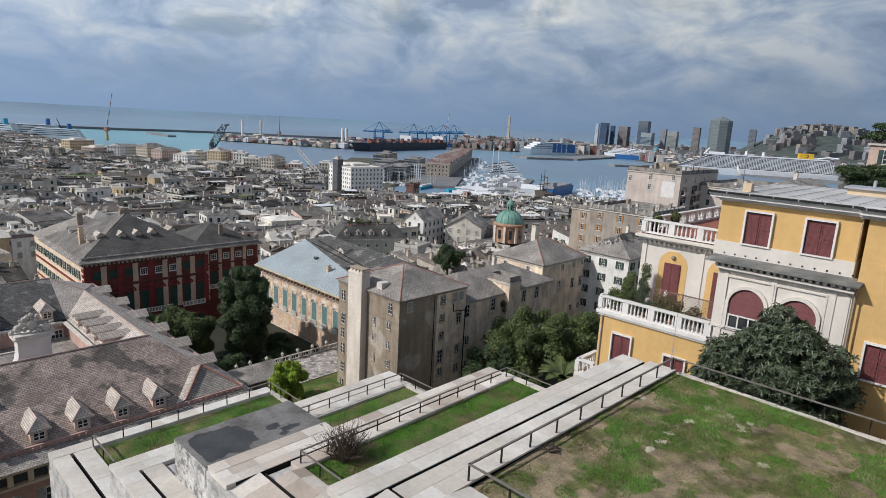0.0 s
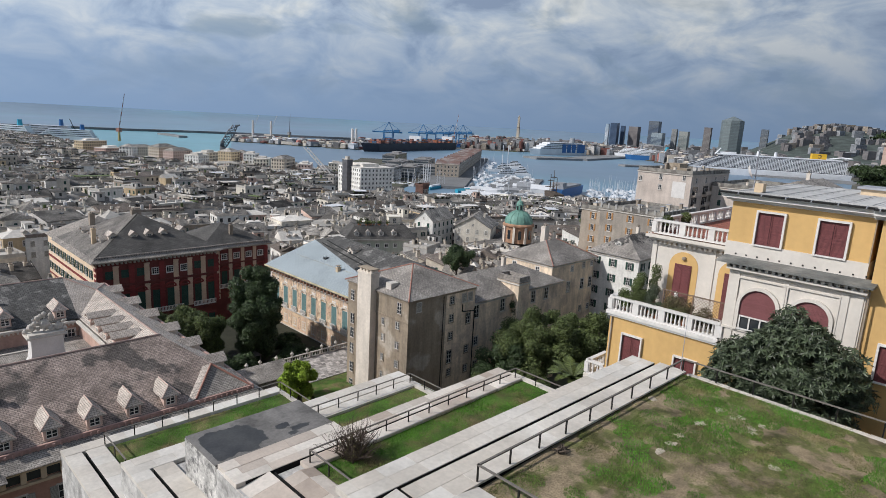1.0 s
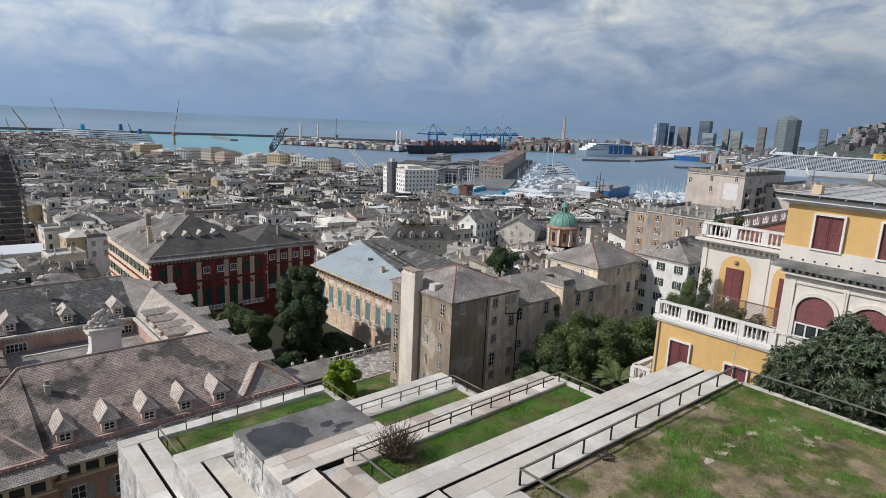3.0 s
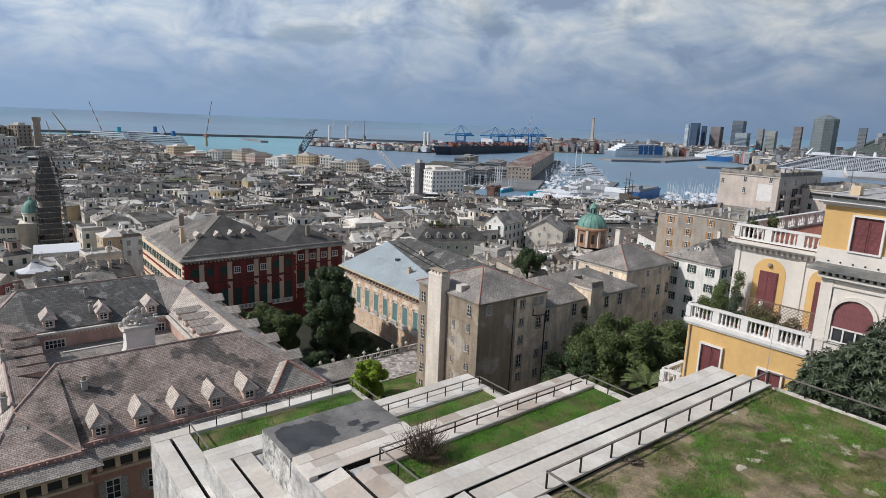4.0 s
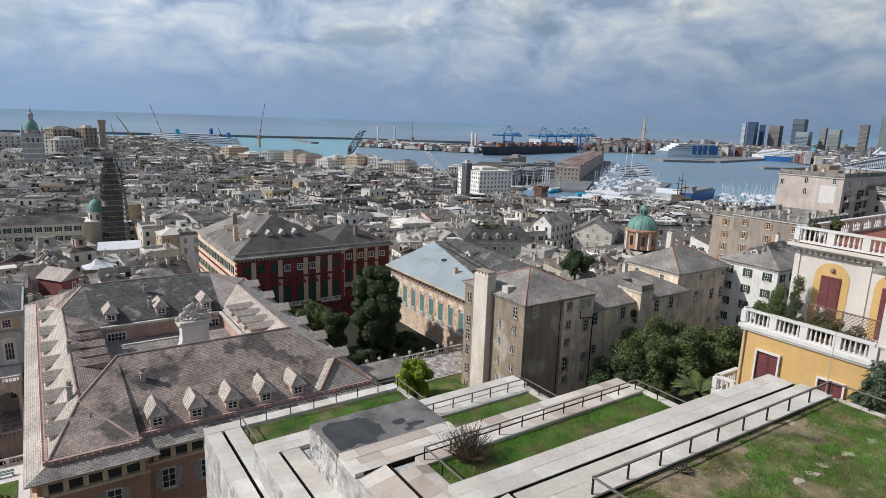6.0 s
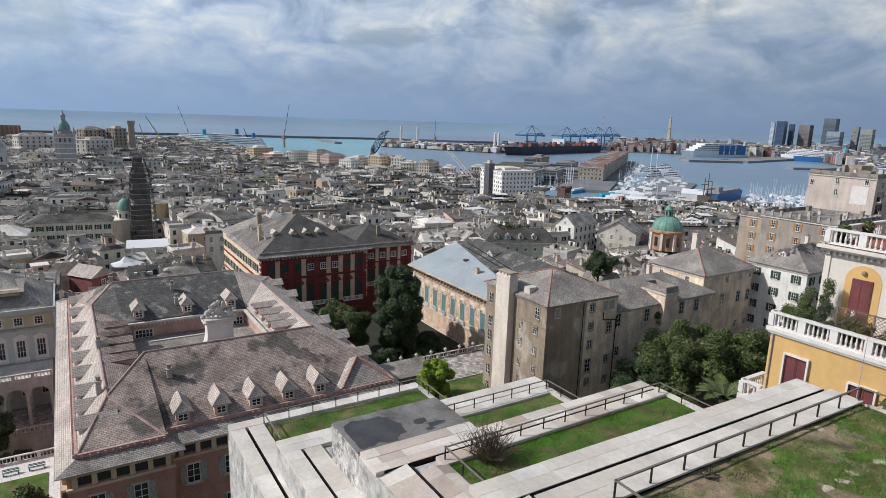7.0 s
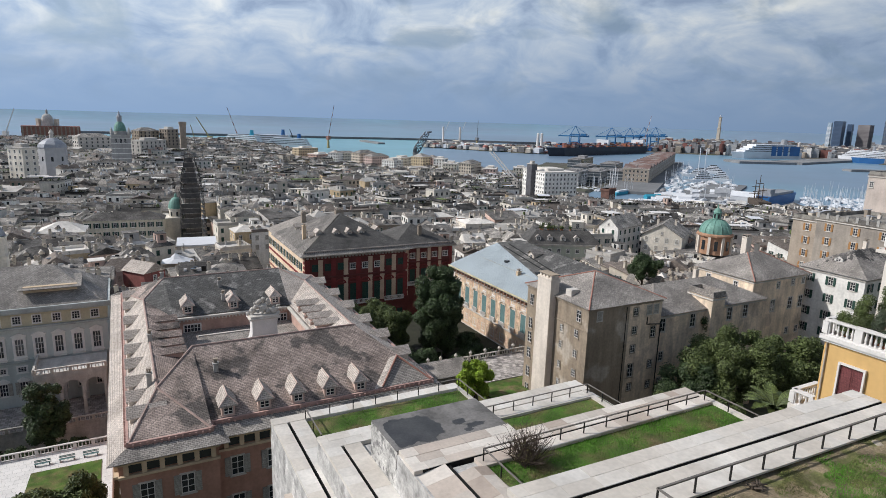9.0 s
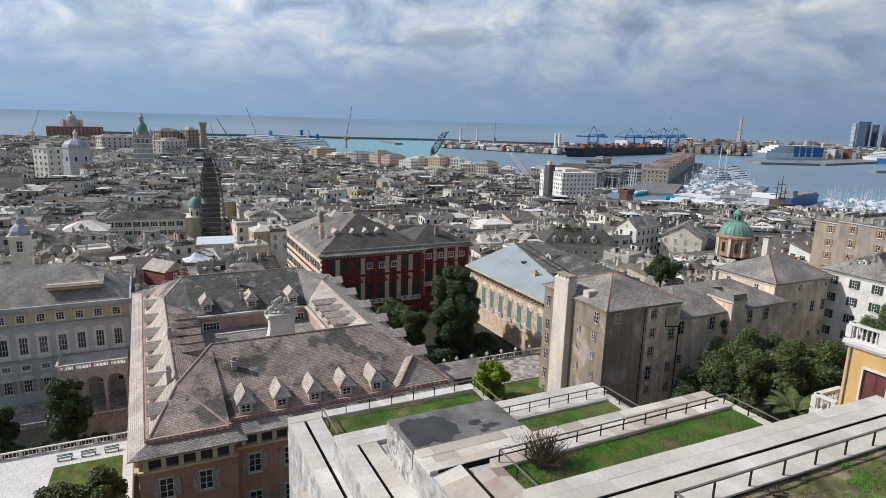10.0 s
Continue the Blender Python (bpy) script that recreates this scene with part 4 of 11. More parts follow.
def villa():
    t = thing("villa", 38, 12, 58, label="yellow stucco villa with white balustrades and red shutters", category="house")
    o = Vector((38, 12, 58))

    def w(x, y, z):
        return (x - o.x, y - o.y, z - o.z)

    def bx(g, x0, y0, z0, x1, y1, z1, m=0, **kw):
        g.box(x0 - o.x, y0 - o.y, z0 - o.z, x1 - o.x, y1 - o.y, z1 - o.z, m, **kw)

    g = Geo()
    bx(g, 38, 5.6, 56, 52, 20.2, 67.4, 0)
    bx(g, 38.35, -9, 56, 52, 5.6, 76.2, 0)
    bx(g, 39, 6.0, 73.7, 52, 13.4, 76.2, 0)
    pieces("wall", g, YELLOW, t)
    g = Geo()
    bx(g, 38, 5.62, 67.4, 52, 12.65, 72.55)
    bx(g, 42.3, 12.65, 58, 57, 19.4, 72.5)
    bx(g, 38.9, 5.95, 72.5, 52, 13.45, 73.72)
    pieces("upper_wall", g, CREAMWHITE, t, "cream white stucco upper wall")
    g = Geo()
    bx(g, 37.75, 12.66, 67.35, 42.3, 20.45, 67.6)
    bx(g, 37.85, 12.7, 67.2, 42.3, 20.35, 67.35)
    part("balcony_slab", g, WHITE, t)
    # pilaster strips and panels on the cream wall
    g = Geo()
    for y0, y1 in ((5.7, 6.1), (6.35, 6.75), (9.3, 9.6), (12.0, 12.3)):
        bx(g, 37.94, y0, 67.6, 38, y1, 72.1)
    for y0 in (15.1, 19.35, 13.0):
        bx(g, 42.22, y0, 67.6, 42.3, y0 + 0.35, 72.2)
    bx(g, 37.9, 5.5, 68.5, 38, 12.7, 68.62)
    pieces("pilaster", g, CREAMWHITE, t)
    # eaves: dentils and cornice boards
    g = Geo()
    for y in np.arange(5.75, 12.95, 0.36):
        bx(g, 37.6, y, 72.4, 38.0, y + 0.17, 72.62)
    for y in np.arange(12.85, 19.4, 0.36):
        bx(g, 42.0, y, 72.2, 42.3, y + 0.17, 72.42)
    for x in np.arange(42.4, 57, 0.36):
        bx(g, x, 19.4, 72.2, x + 0.17, 19.7, 72.42)
    pieces("dentil", g, CREAMWHITE, t)
    g = Geo()
    bx(g, 37.62, 5.55, 72.24, 38.0, 12.75, 72.38)
    bx(g, 41.8, 12.75, 72.44, 57.2, 19.85, 72.6)
    bx(g, 41.6, 12.75, 72.6, 57.4, 20.05, 72.78)
    pieces("cornice", g, CREAMWHITE, t)
    g = Geo()
    p = [w(37.3, 5.3, 72.72), w(37.3, 13.35, 72.72), w(38.95, 13.35, 72.86), w(38.95, 5.3, 72.86)]
    g.poly(p[::-1])
    bx(g, 37.3, 5.3, 72.63, 38.95, 13.35, 72.72)
    g.poly((w(37.3, 13.35, 72.72), w(38.95, 13.35, 72.72), w(38.95, 13.35, 72.86)))
    g.poly((w(37.3, 5.3, 72.72), w(38.95, 5.3, 72.86), w(38.95, 5.3, 72.72)))
    part("pent_roof", g, mat("pent_slate", (0.13, 0.135, 0.13), 0.7, 0.25, 0.8, 6, 0.4, second=(0.22, 0.215, 0.20), cut=0.58), t, "dark slate pent roof over the arcade")
    g = Geo()
    for y in np.arange(5.9, 12.8, 0.62):
        bx(g, 38.87, y, 72.95, 38.9, y + 0.09, 73.04)
    pieces("vent_hole", g, IRON, t)
    # top cornice and roof
    g = Geo()
    for k, (ov, z0, z1) in enumerate(((0.12, 76.2, 76.3), (0.3, 76.3, 76.42), (0.55, 76.42, 76.6), (0.62, 76.6, 76.68))):
        bx(g, 39 - ov, 6.0 - ov * 0, z0, 52, 13.4 + ov, z1)
        bx(g, 38.35 - ov, -9, z0, 52, 6.0, z1)
    pieces("eaves_cornice", g, WHITE, t)
    g = Geo()
    bx(g, 38.9, -9, 76.68, 52.3, 13.6, 76.76)
    part("roof", g, ZINC, t, "pale standing-seam metal roof")
    g = Geo()
    for y in np.arange(-8.5, 13.6, 1.15):
        bx(g, 39.3, y, 76.76, 52.2, y + 0.03, 76.79)
    bx(g, 38.75, -9, 76.68, 39.0, 13.75, 76.84)
    pieces("roof_seam", g, ZINC, t)
    g = Geo()
    bx(g, 40.2, 12.2, 76.7, 40.75, 12.7, 77.3)
    bx(g, 47.6, 4.4, 76.7, 49.8, 8.5, 77.15)
    pieces("chimney", g, OCHREPALE, t)
    g = Geo()
    bx(g, 47.4, 4.2, 77.15, 50.0, 8.7, 77.28)
    g.tube(w(48.6, 7.2, 77.28), w(48.6, 7.2, 77.75), 0.1)
    pieces("chimney_cap", g, LEAD, t)
    # dark gutter along the eaves, held by straps
    for x0, y0, y1 in ((38.22, 6.0, 14.05), (37.6, -9, 6.0)):
        g = Geo()
        bx(g, x0, y0, 76.69, x0 + 0.42, y1, 76.79)
        part("gutter", g, IRON, t, "dark metal eaves gutter")
        for y in np.arange(y0 + 0.4, y1, 1.3):
            g = Geo()
            bx(g, x0 - 0.015, y, 76.68, x0 + 0.44, y + 0.06, 76.805)
            part("gutter_strap", g, LEAD, t)
    # red roof terrace
    g = Geo()
    bx(g, 42.1, 13.4, 72.78, 57.1, 19.8, 72.86)
    part("roof_terrace", g, REDFLOOR, t, "red tiled roof terrace")
    # windows and doors
    big = (1.42, 1.95)
    for y in (11.1, 7.85):
        shuttered(t, big, *w(39, y, 73.75), yaw=WEST)
    low = (1.35, 2.1)
    shuttered(t, low, *w(38, 18.35, 64.0), yaw=WEST)
    shuttered(t, (1.35, 1.75), *w(38, 14.55, 63.9), yaw=WEST)
    right = (1.3, 2.0)
    for y, z in ((4.0, 67.6), (3.7, 73.7), (0.5, 67.6), (0.5, 73.7)):
        shuttered(t, right, *w(38.35, y, z), yaw=WEST)
    # arched openings
    def arch(y, x, zb, width, spring, material, depth=0.05, steps=12):
        g = Geo()
        r = width / 2
        pts = [(x - o.x - depth, y - o.y + r, zb - o.z), (x - o.x - depth, y - o.y - r, zb - o.z)]
        for k in range(steps + 1):
            q = math.pi * k / steps
            pts.append((x - o.x - depth, y - o.y - r * math.cos(q), spring - o.z + r * math.sin(q)))
        g.poly(pts[::-1] if depth < 0 else pts)
        for k in range(len(pts)):
            p0, p1 = pts[k], pts[(k + 1) % len(pts)]
            g.poly((p1, p0, (p0[0] + depth + 0.05, p0[1], p0[2]), (p1[0] + depth + 0.05, p1[1], p1[2])))
        return g

    def archivolt(y, x, zb, ra, rb, spring, depth, steps=14):
        """A proud band round an arched opening, down to its sill."""
        g = Geo()
        line = [(-1, zb)] + [(-math.cos(math.pi * k / steps), None, math.sin(math.pi * k / steps)) for k in range(steps + 1)] + [(1, zb)]
        rings = []
        for r_ in (ra, rb):
            rings.append([(y - o.y + p_[0] * r_, (p_[1] if p_[1] is not None else spring + r_ * p_[2]) - o.z) for p_ in line])
        xf, xb = x - o.x - depth, x - o.x + 0.03
        for k in range(len(line) - 1):
            a0, a1, b0, b1 = rings[0][k], rings[0][k + 1], rings[1][k], rings[1][k + 1]
            g.poly(((xf, *b0), (xf, *b1), (xf, *a1), (xf, *a0)))
            g.poly(((xf, *a0), (xf, *a1), (xb, *a1), (xb, *a0)))
            g.poly(((xf, *b1), (xf, *b0), (xb, *b0), (xb, *b1)))
        return g

    for y in (10.75, 8.05):
        part("arch_surround", archivolt(y, 38, 68.6, 1.0, 1.2, 70.2, 0.2), CREAMWHITE, t)
        g = Geo()
        bx(g, 37.9, y - 1.33, 71.75, 38, y + 1.33, 71.85)
        bx(g, 37.9, y - 1.33, 68.6, 38, y - 1.25, 71.75)
        bx(g, 37.9, y + 1.25, 68.6, 38, y + 1.33, 71.75)
        part("wall_panel", g, CREAMWHITE, t)
        part("arched_shutter", arch(y, 38, 69.5, 1.98, 70.22, SHUT_RED, 0.065), mat("roller_shutter", (0.20, 0.075, 0.078), 0.7, 0.12, 0.8, 6, 0.3, pattern=0.08, size=(9.0, 0.05), mortar=0.006), t, "lowered dusty red roller shutter")
        part("window_pane", arch(y, 38, 68.7, 1.9, 69.3, GLASS, 0.06), GLASS, t)
        g = Geo()
        for k in (-0.92, -0.3, 0.3, 0.86):
            bx(g, 37.86, y + k, 68.7, 37.9, y + k + 0.08, 69.5)
        bx(g, 37.84, y - 1.0, 68.62, 37.9, y + 1.0, 68.72)
        bx(g, 37.84, y - 0.95, 69.44, 37.89, y + 0.95, 69.52)
        part("window_frame", g, WHITE, t)
    for y in (17.25, 13.75):
        part("niche", arch(y, 42.3, 67.62, 2.1, 70.75, YELLOW, 0.03), YELLOW, t, "yellow painted arched niche")
        g = Geo()
        bx(g, 42.2, y - 0.6, 67.62, 42.27, y + 0.6, 70.9)
        bx(g, 42.18, y - 0.53, 67.7, 42.2, y - 0.04, 70.8)
        bx(g, 42.18, y + 0.04, 67.7, 42.2, y + 0.53, 70.8)
        part("door", g, SHUT_RED, t, "tall dark red double door")
        g = Geo()
        g.lathe(42.2 - o.x, y - o.y, [(0.02, 71.5 - o.z), (0.14, 71.45 - o.z), (0.16, 71.3 - o.z), (0.05, 71.22 - o.z)], 10)
        part("lamp", g, BROWNWALL, t)
    # rainwater pipes
    g = Geo()
    g.tube(w(37.9, 5.5, 58), w(37.9, 5.5, 72.4), 0.06)
    g.tube(w(38.95, 5.95, 73.2), w(38.95, 5.95, 76.2), 0.04)
    g.tube(w(37.92, 20.0, 58), w(37.92, 20.0, 67.2), 0.06)
    pieces("rainwater_pipe", g, BROWNWALL, t)
    return t


villa()
balustrade("balustrade", [(38.0, 12.75), (38.0, 20.2), (42.2, 20.2)], 67.6, "white stone balustrade round a balcony", group="villa balustrades", pier=1.9)
balustrade("balustrade", [(42.1, 13.5), (42.1, 19.6), (56.8, 19.6), (56.8, 13.5)], 72.86, "white stone balustrade round a roof terrace", group="villa balustrades", pier=1.9)
balustrade("balustrade", [(38.1, 20.35), (38.1, 21.6), (40.6, 21.6)], 62.3, "white stone balustrade beside the villa", group="villa balustrades", pier=1.9)
g = Geo()
g.box(37.9, 20.25, 52, 40.8, 21.8, 62.3)
solo("landing", g, CREAMWHITE, "cream landing beside the villa", "landing", kind="structure")


# ---- palace with a courtyard ----
def courtyard_palace():
    t = thing("courtyard_palace", 14, 87, 22, label="large courtyard palace with brown slate roofs and rows of dormers", category="palace")
    ox, oy, oz = 14, 87, 22

    def w(x, y, z):
        return (x - ox, y - oy, z - oz)

    ze = 48.0
    a, b, c, d, e, f = ((-3.2, 57.6), (7.6, 57.6), (7.6, 58.8), (33.0, 58.8), (33.0, 116), (-3.2, 116))
    # lower skirt of roof, then the main roof rising inside a gutter
    ring = [a, b, c, d, e, f]
    inner = [(-1.4, 59.3), (6.2, 59.3), (6.2, 60.6), (31.6, 60.6), (31.6, 114), (-1.4, 114)]
    g = Geo()
    # the west skirt takes pale slate: sun put into its colour
    for i in range(6):
        j = (i + 1) % 6
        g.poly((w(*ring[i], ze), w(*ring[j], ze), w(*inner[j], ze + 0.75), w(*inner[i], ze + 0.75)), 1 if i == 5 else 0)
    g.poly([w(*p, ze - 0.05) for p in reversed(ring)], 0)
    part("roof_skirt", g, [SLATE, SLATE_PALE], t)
    zi = ze + 0.95
    A, B, C, D, E, F = [(x, y, zi) for x, y in inner]
    L0, L1 = (1.6, 65.5, 51.6), (1.5, 99.0, 51.6)
    N0, N1 = (5.6, 69.8, 54.0), (24.8, 69.8, 54.0)
    R0, R1 = (26.3, 70.0, 52.2), (26.3, 99.0, 52.2)
    F0, F1 = (4.6, 102.0, 54.0), (22.6, 102.0, 54.0)
    C1, C2, C3, C4 = (5.2, 76.0, 50.4), (22.0, 76.0, 50.4), (22.0, 92.2, 50.4), (5.2, 92.2, 50.4)
    # pale paints sunlight on the west slopes; the right wing takes it throughout
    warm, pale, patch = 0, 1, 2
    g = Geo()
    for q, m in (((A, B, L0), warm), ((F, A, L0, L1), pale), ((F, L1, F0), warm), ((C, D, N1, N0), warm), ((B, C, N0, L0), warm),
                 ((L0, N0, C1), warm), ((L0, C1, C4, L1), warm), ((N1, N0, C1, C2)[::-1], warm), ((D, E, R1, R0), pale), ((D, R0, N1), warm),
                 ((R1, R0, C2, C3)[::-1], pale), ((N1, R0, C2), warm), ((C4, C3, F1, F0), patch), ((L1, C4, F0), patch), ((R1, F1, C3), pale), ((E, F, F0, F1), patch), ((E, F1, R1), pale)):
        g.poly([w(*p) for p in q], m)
    part("roof", g, [SLATE_WARM, SLATE_PALE, SLATE_PATCH], t, "weathered brown slate roof, sun on its west slopes painted paler")
    # gutter and parapet round the main roof
    g = Geo()
    for i in range(6):
        p, q = Vector((*inner[i], 0)), Vector((*inner[(i + 1) % 6], 0))
        ln, yaw = (q - p).length, math.atan2(q.y - p.y, q.x - p.x)
        k = len(g.v)
        g.box(-0.1, -0.12, 0, ln + 0.1, 0.12, 0.42)
        g.turned(p.x - ox, p.y - oy, yaw, k)
        g.v[k:] = [(x, y, z + ze + 0.7 - oz) for x, y, z in g.v[k:]]
        for s in np.arange(0.4, ln, 0.62):
            k = len(g.v)
            g.box(s, -0.3, 0.0, s + 0.16, -0.12, 0.3)
            g.turned(p.x - ox, p.y - oy, yaw, k)
            g.v[k:] = [(x, y, z + ze + 0.7 - oz) for x, y, z in g.v[k:]]
    part("gutter", g, mat("rose_gutter", (0.42, 0.27, 0.235), 0.8, 0.18, 0.6, 5), t, "rose-coloured gutter with small brackets")
    # ridge and hip tiles
    g = Geo()
    for p, q in ((L0, L1), (N0, N1), (R0, R1), (F0, F1), (A, L0), (B, L0), (L0, N0), (N1, R0), (D, R0), (L1, F0), (F1, R1), (F, L1), (E, R1)):
        g.tube(w(*p), w(*q), 0.13, 0.13, 6)
    part("ridge_tiles", g, mat("rose_ridge", (0.37, 0.27, 0.235), 0.85, 0.2, 0.8, 6), t)
    # walls
    g = Geo()
    g.box(*w(-2.3, 58.6, 18), *w(6.6, 63, ze - 0.06))
    g.box(*w(-2.3, 59.8, 18), *w(31.9, 76, ze - 0.06))
    g.box(*w(-2.3, 76, 18), *w(5.2, 115, ze - 0.06))
    g.box(*w(22, 76, 18), *w(31.9, 115, ze - 0.06))
    g.box(*w(5.2, 92.2, 18), *w(22, 115, ze - 0.06))
    part("wall", g, BRICKPINK, t, "rose-brown rendered walls")
    g = Geo()
    for x0, y0, x1, y1 in ((5.0, 75.9, 5.25, 92.2), (21.95, 75.9, 22.2, 92.2), (5.2, 92.1, 22, 92.4)):
        g.box(*w(x0, y0, 40), *w(x1, y1, 50.3))
    g.box(*w(5.2, 74.5, 40), *w(22, 76.1, 50.2))
    part("courtyard_wall", g, mat("courtyard_pink", (0.52, 0.35, 0.29), 0.9, 0.15, 0.3, 3, streak=0.3), t, "faded pink courtyard walls")
    g = Geo()
    g.box(*w(5.2, 76, 46.8), *w(22, 92.2, 47.3))
    part("courtyard_roof", g, GREYCONC, t)
    # courtyard cornice with brackets
    g = Geo()
    for k in range(34):
        x = 5.4 + k * 0.49
        g.box(*w(x, 91.7, 49.7), *w(x + 0.2, 92.1, 50.0))
    g.box(*w(5.2, 91.6, 50.0), *w(22, 92.3, 50.3))
    g.box(*w(21.5, 76, 50.0), *w(22.1, 92.3, 50.3))
    part("courtyard_cornice", g, STONE, t)
    # facade frieze
    g = Geo()
    for x0, x1, y in ((-2.4, 6.7, 58.52), (6.7, 32.0, 59.72)):
        g.box(*w(x0, y - 0.35, 46.1), *w(x1, y, 46.35))
        g.box(*w(x0, y - 0.5, 47.55), *w(x1, y, 47.85))
        for x in np.arange(x0 + 0.5, x1 - 0.6, 1.55):
            g.box(*w(x, y - 0.3, 46.4), *w(x + 0.45, y, 47.55))
    for y in np.arange(59.5, 114, 1.55):
        g.box(*w(-2.7, y, 46.4), *w(-2.3, y + 0.45, 47.55))
    g.box(*w(-2.75, 58.5, 46.1), *w(-2.3, 115, 46.35))
    part("frieze", g, OCHREPALE, t)
    g = Geo()
    for x0, x1, y in ((-2.4, 6.7, 58.52), (6.7, 32.0, 59.72)):
        for x in np.arange(x0 + 0.95, x1 - 0.7, 1.55):
            g.box(*w(x, y - 0.06, 46.5), *w(x + 1.1, y + 0.01, 47.5))
    pieces("frieze_window", g, GLASS, t)
    win = window_mesh(1.25, 2.1, "open", SHUT_GREY, STONE)
    for z in (43.0, 38.6, 34.0, 29.6):
        for x in (0.0, 3.6):
            put(t, win, *w(x, 58.58, z))
        for x in np.arange(8.5, 30, 3.7):
            put(t, win, *w(x, 59.78, z))
    plain = window_mesh(1.1, 1.8, "glass")
    for y in np.arange(62, 113, 4.2):
        for z in (43.0, 38.8):
            put(t, plain, *w(-2.32, y, z), yaw=WEST)
    arched = window_mesh(2.3, 1.7, "glass", rim=WHITE, panes=5)
    for x in (7.6, 20.3):
        put(t, arched, *w(x, 92.08, 47.4))
    # dormers
    rosy = mat("rosy_dormer", (0.56, 0.42, 0.36), 0.9, 0.15, 0.5, 4)
    dm, dl = dormer_mesh(1.35, 1.3, 3.2, 0.85, SLATE_PALE, rosy, True), dormer_mesh(1.7, 1.05, 3.4, 0.75)
    dg = window_mesh(0.95, 1.1, "glass", rim=rosy, panes=2)
    dgs = window_mesh(0.8, 0.7, "glass", rim=PALEWALL)
    spots = [(x, 61.05, 49.15, SOUTH) for x in (8.0, 11.7, 15.3, 18.9, 22.5)]
    spots += [(x, 92.9, 50.6, SOUTH) for x in (7.2, 13.7, 20.0)]
    left = [(-1.0, y, 49.1, WEST) for y in (63.5, 67.5, 71.5, 77.0, 82.0, 87.5, 94.0, 101.5, 108.0)]
    inleft = [(5.1, y, 50.2, EAST) for y in (76.2, 79.2, 82.3, 85.6, 89.2)]
    right = [(31.3, y, 49.1, EAST) for y in (68.0, 75.0, 82.0, 89.5, 97.0, 105.0)]
    inright = [(22.3, y, 50.2, WEST) for y in (78.6, 81.6, 84.8, 88.2)]
    for (x, y, z, yaw) in spots:
        ob = put(t, dm, *w(x, y, z), yaw=yaw, name="dormer")
        put(ob, dg, 0, -0.003, 0.15)
    ROSE = mat("rose_dormer", (0.50, 0.35, 0.30), 0.9, 0.15, 0.5, 4)
    # roof colour follows the light: east-facing row painted shaded, west-facing row lit
    dil, dir_ = dormer_mesh(1.15, 1.25, 3.4, 0.45, SLATE_WARM, ROSE), dormer_mesh(1.35, 1.55, 3.2, 0.5, SLATE_PALE, ROSE)
    for (x, y, z, yaw) in left + inleft + right + inright:
        shape = dil if (x, y, z, yaw) in inleft else dir_ if (x, y, z, yaw) in inright else dl
        ob = put(t, shape, *w(x, y, z), yaw=yaw, name="dormer")
        put(ob, dgs, 0, -0.003, 0.1)
    for x, y, z in ((7.6, 66.4, 51.9), (1.0, 67.6, 51.4), (1.6, 80.0, 51.5), (12.5, 98.5, 52.6), (12.5, 95.0, 51.4), (22.5, 109, 51.5), (4.5, 103.0, 53.6)):
        chimney(t, *w(x, y, z), 0.5, 0.5, 1.0, GREYCONC)
    # raised hip at the end of the near slope, with a broad raking coping
    P, L, R = (27.95, 63.9, 51.35), (24.6, 60.75, 49.15), (31.3, 60.75, 49.15)
    g = Geo()
    g.poly((w(*L), w(*R), w(*P)))
    g.poly((w(*R), w(31.0, 64.2, 49.9), w(*P)))
    g.poly((w(*P), w(24.6, 60.75, 48.8), w(*L)))
    part("end_hip", g, SLATE, t, "grey slate hip at the end of the roof")
    g = Geo()
    g.poly((w(24.0, 60.7, 49.0), w(25.1, 60.7, 49.3), w(28.2, 63.8, 51.5), w(27.4, 64.3, 51.2)))
    g.poly((w(24.0, 60.7, 48.7), w(24.0, 60.7, 49.0), w(27.4, 64.3, 51.2), w(27.4, 64.3, 50.4)))
    part("raking_coping", g, SLATE_PALE, t)
    for q0, q1 in (((25.1, 60.7, 49.3), (28.2, 63.8, 51.5)), ((28.2, 63.8, 51.45), R)):
        g = Geo()
        g.tube(w(*q0), w(*q1), 0.12, 0.12, 6)
        part("hip_tile", g, TERRACOTTA, t, "terracotta hip tiles")
    return t


courtyard_palace()


balustrade("balustrade", [(8.2, 89.6), (15.6, 89.6)], 47.3, "pale stone balustrade in the palace court", material=STONE, gap=0.42, group="garden balustrades", height=0.8)


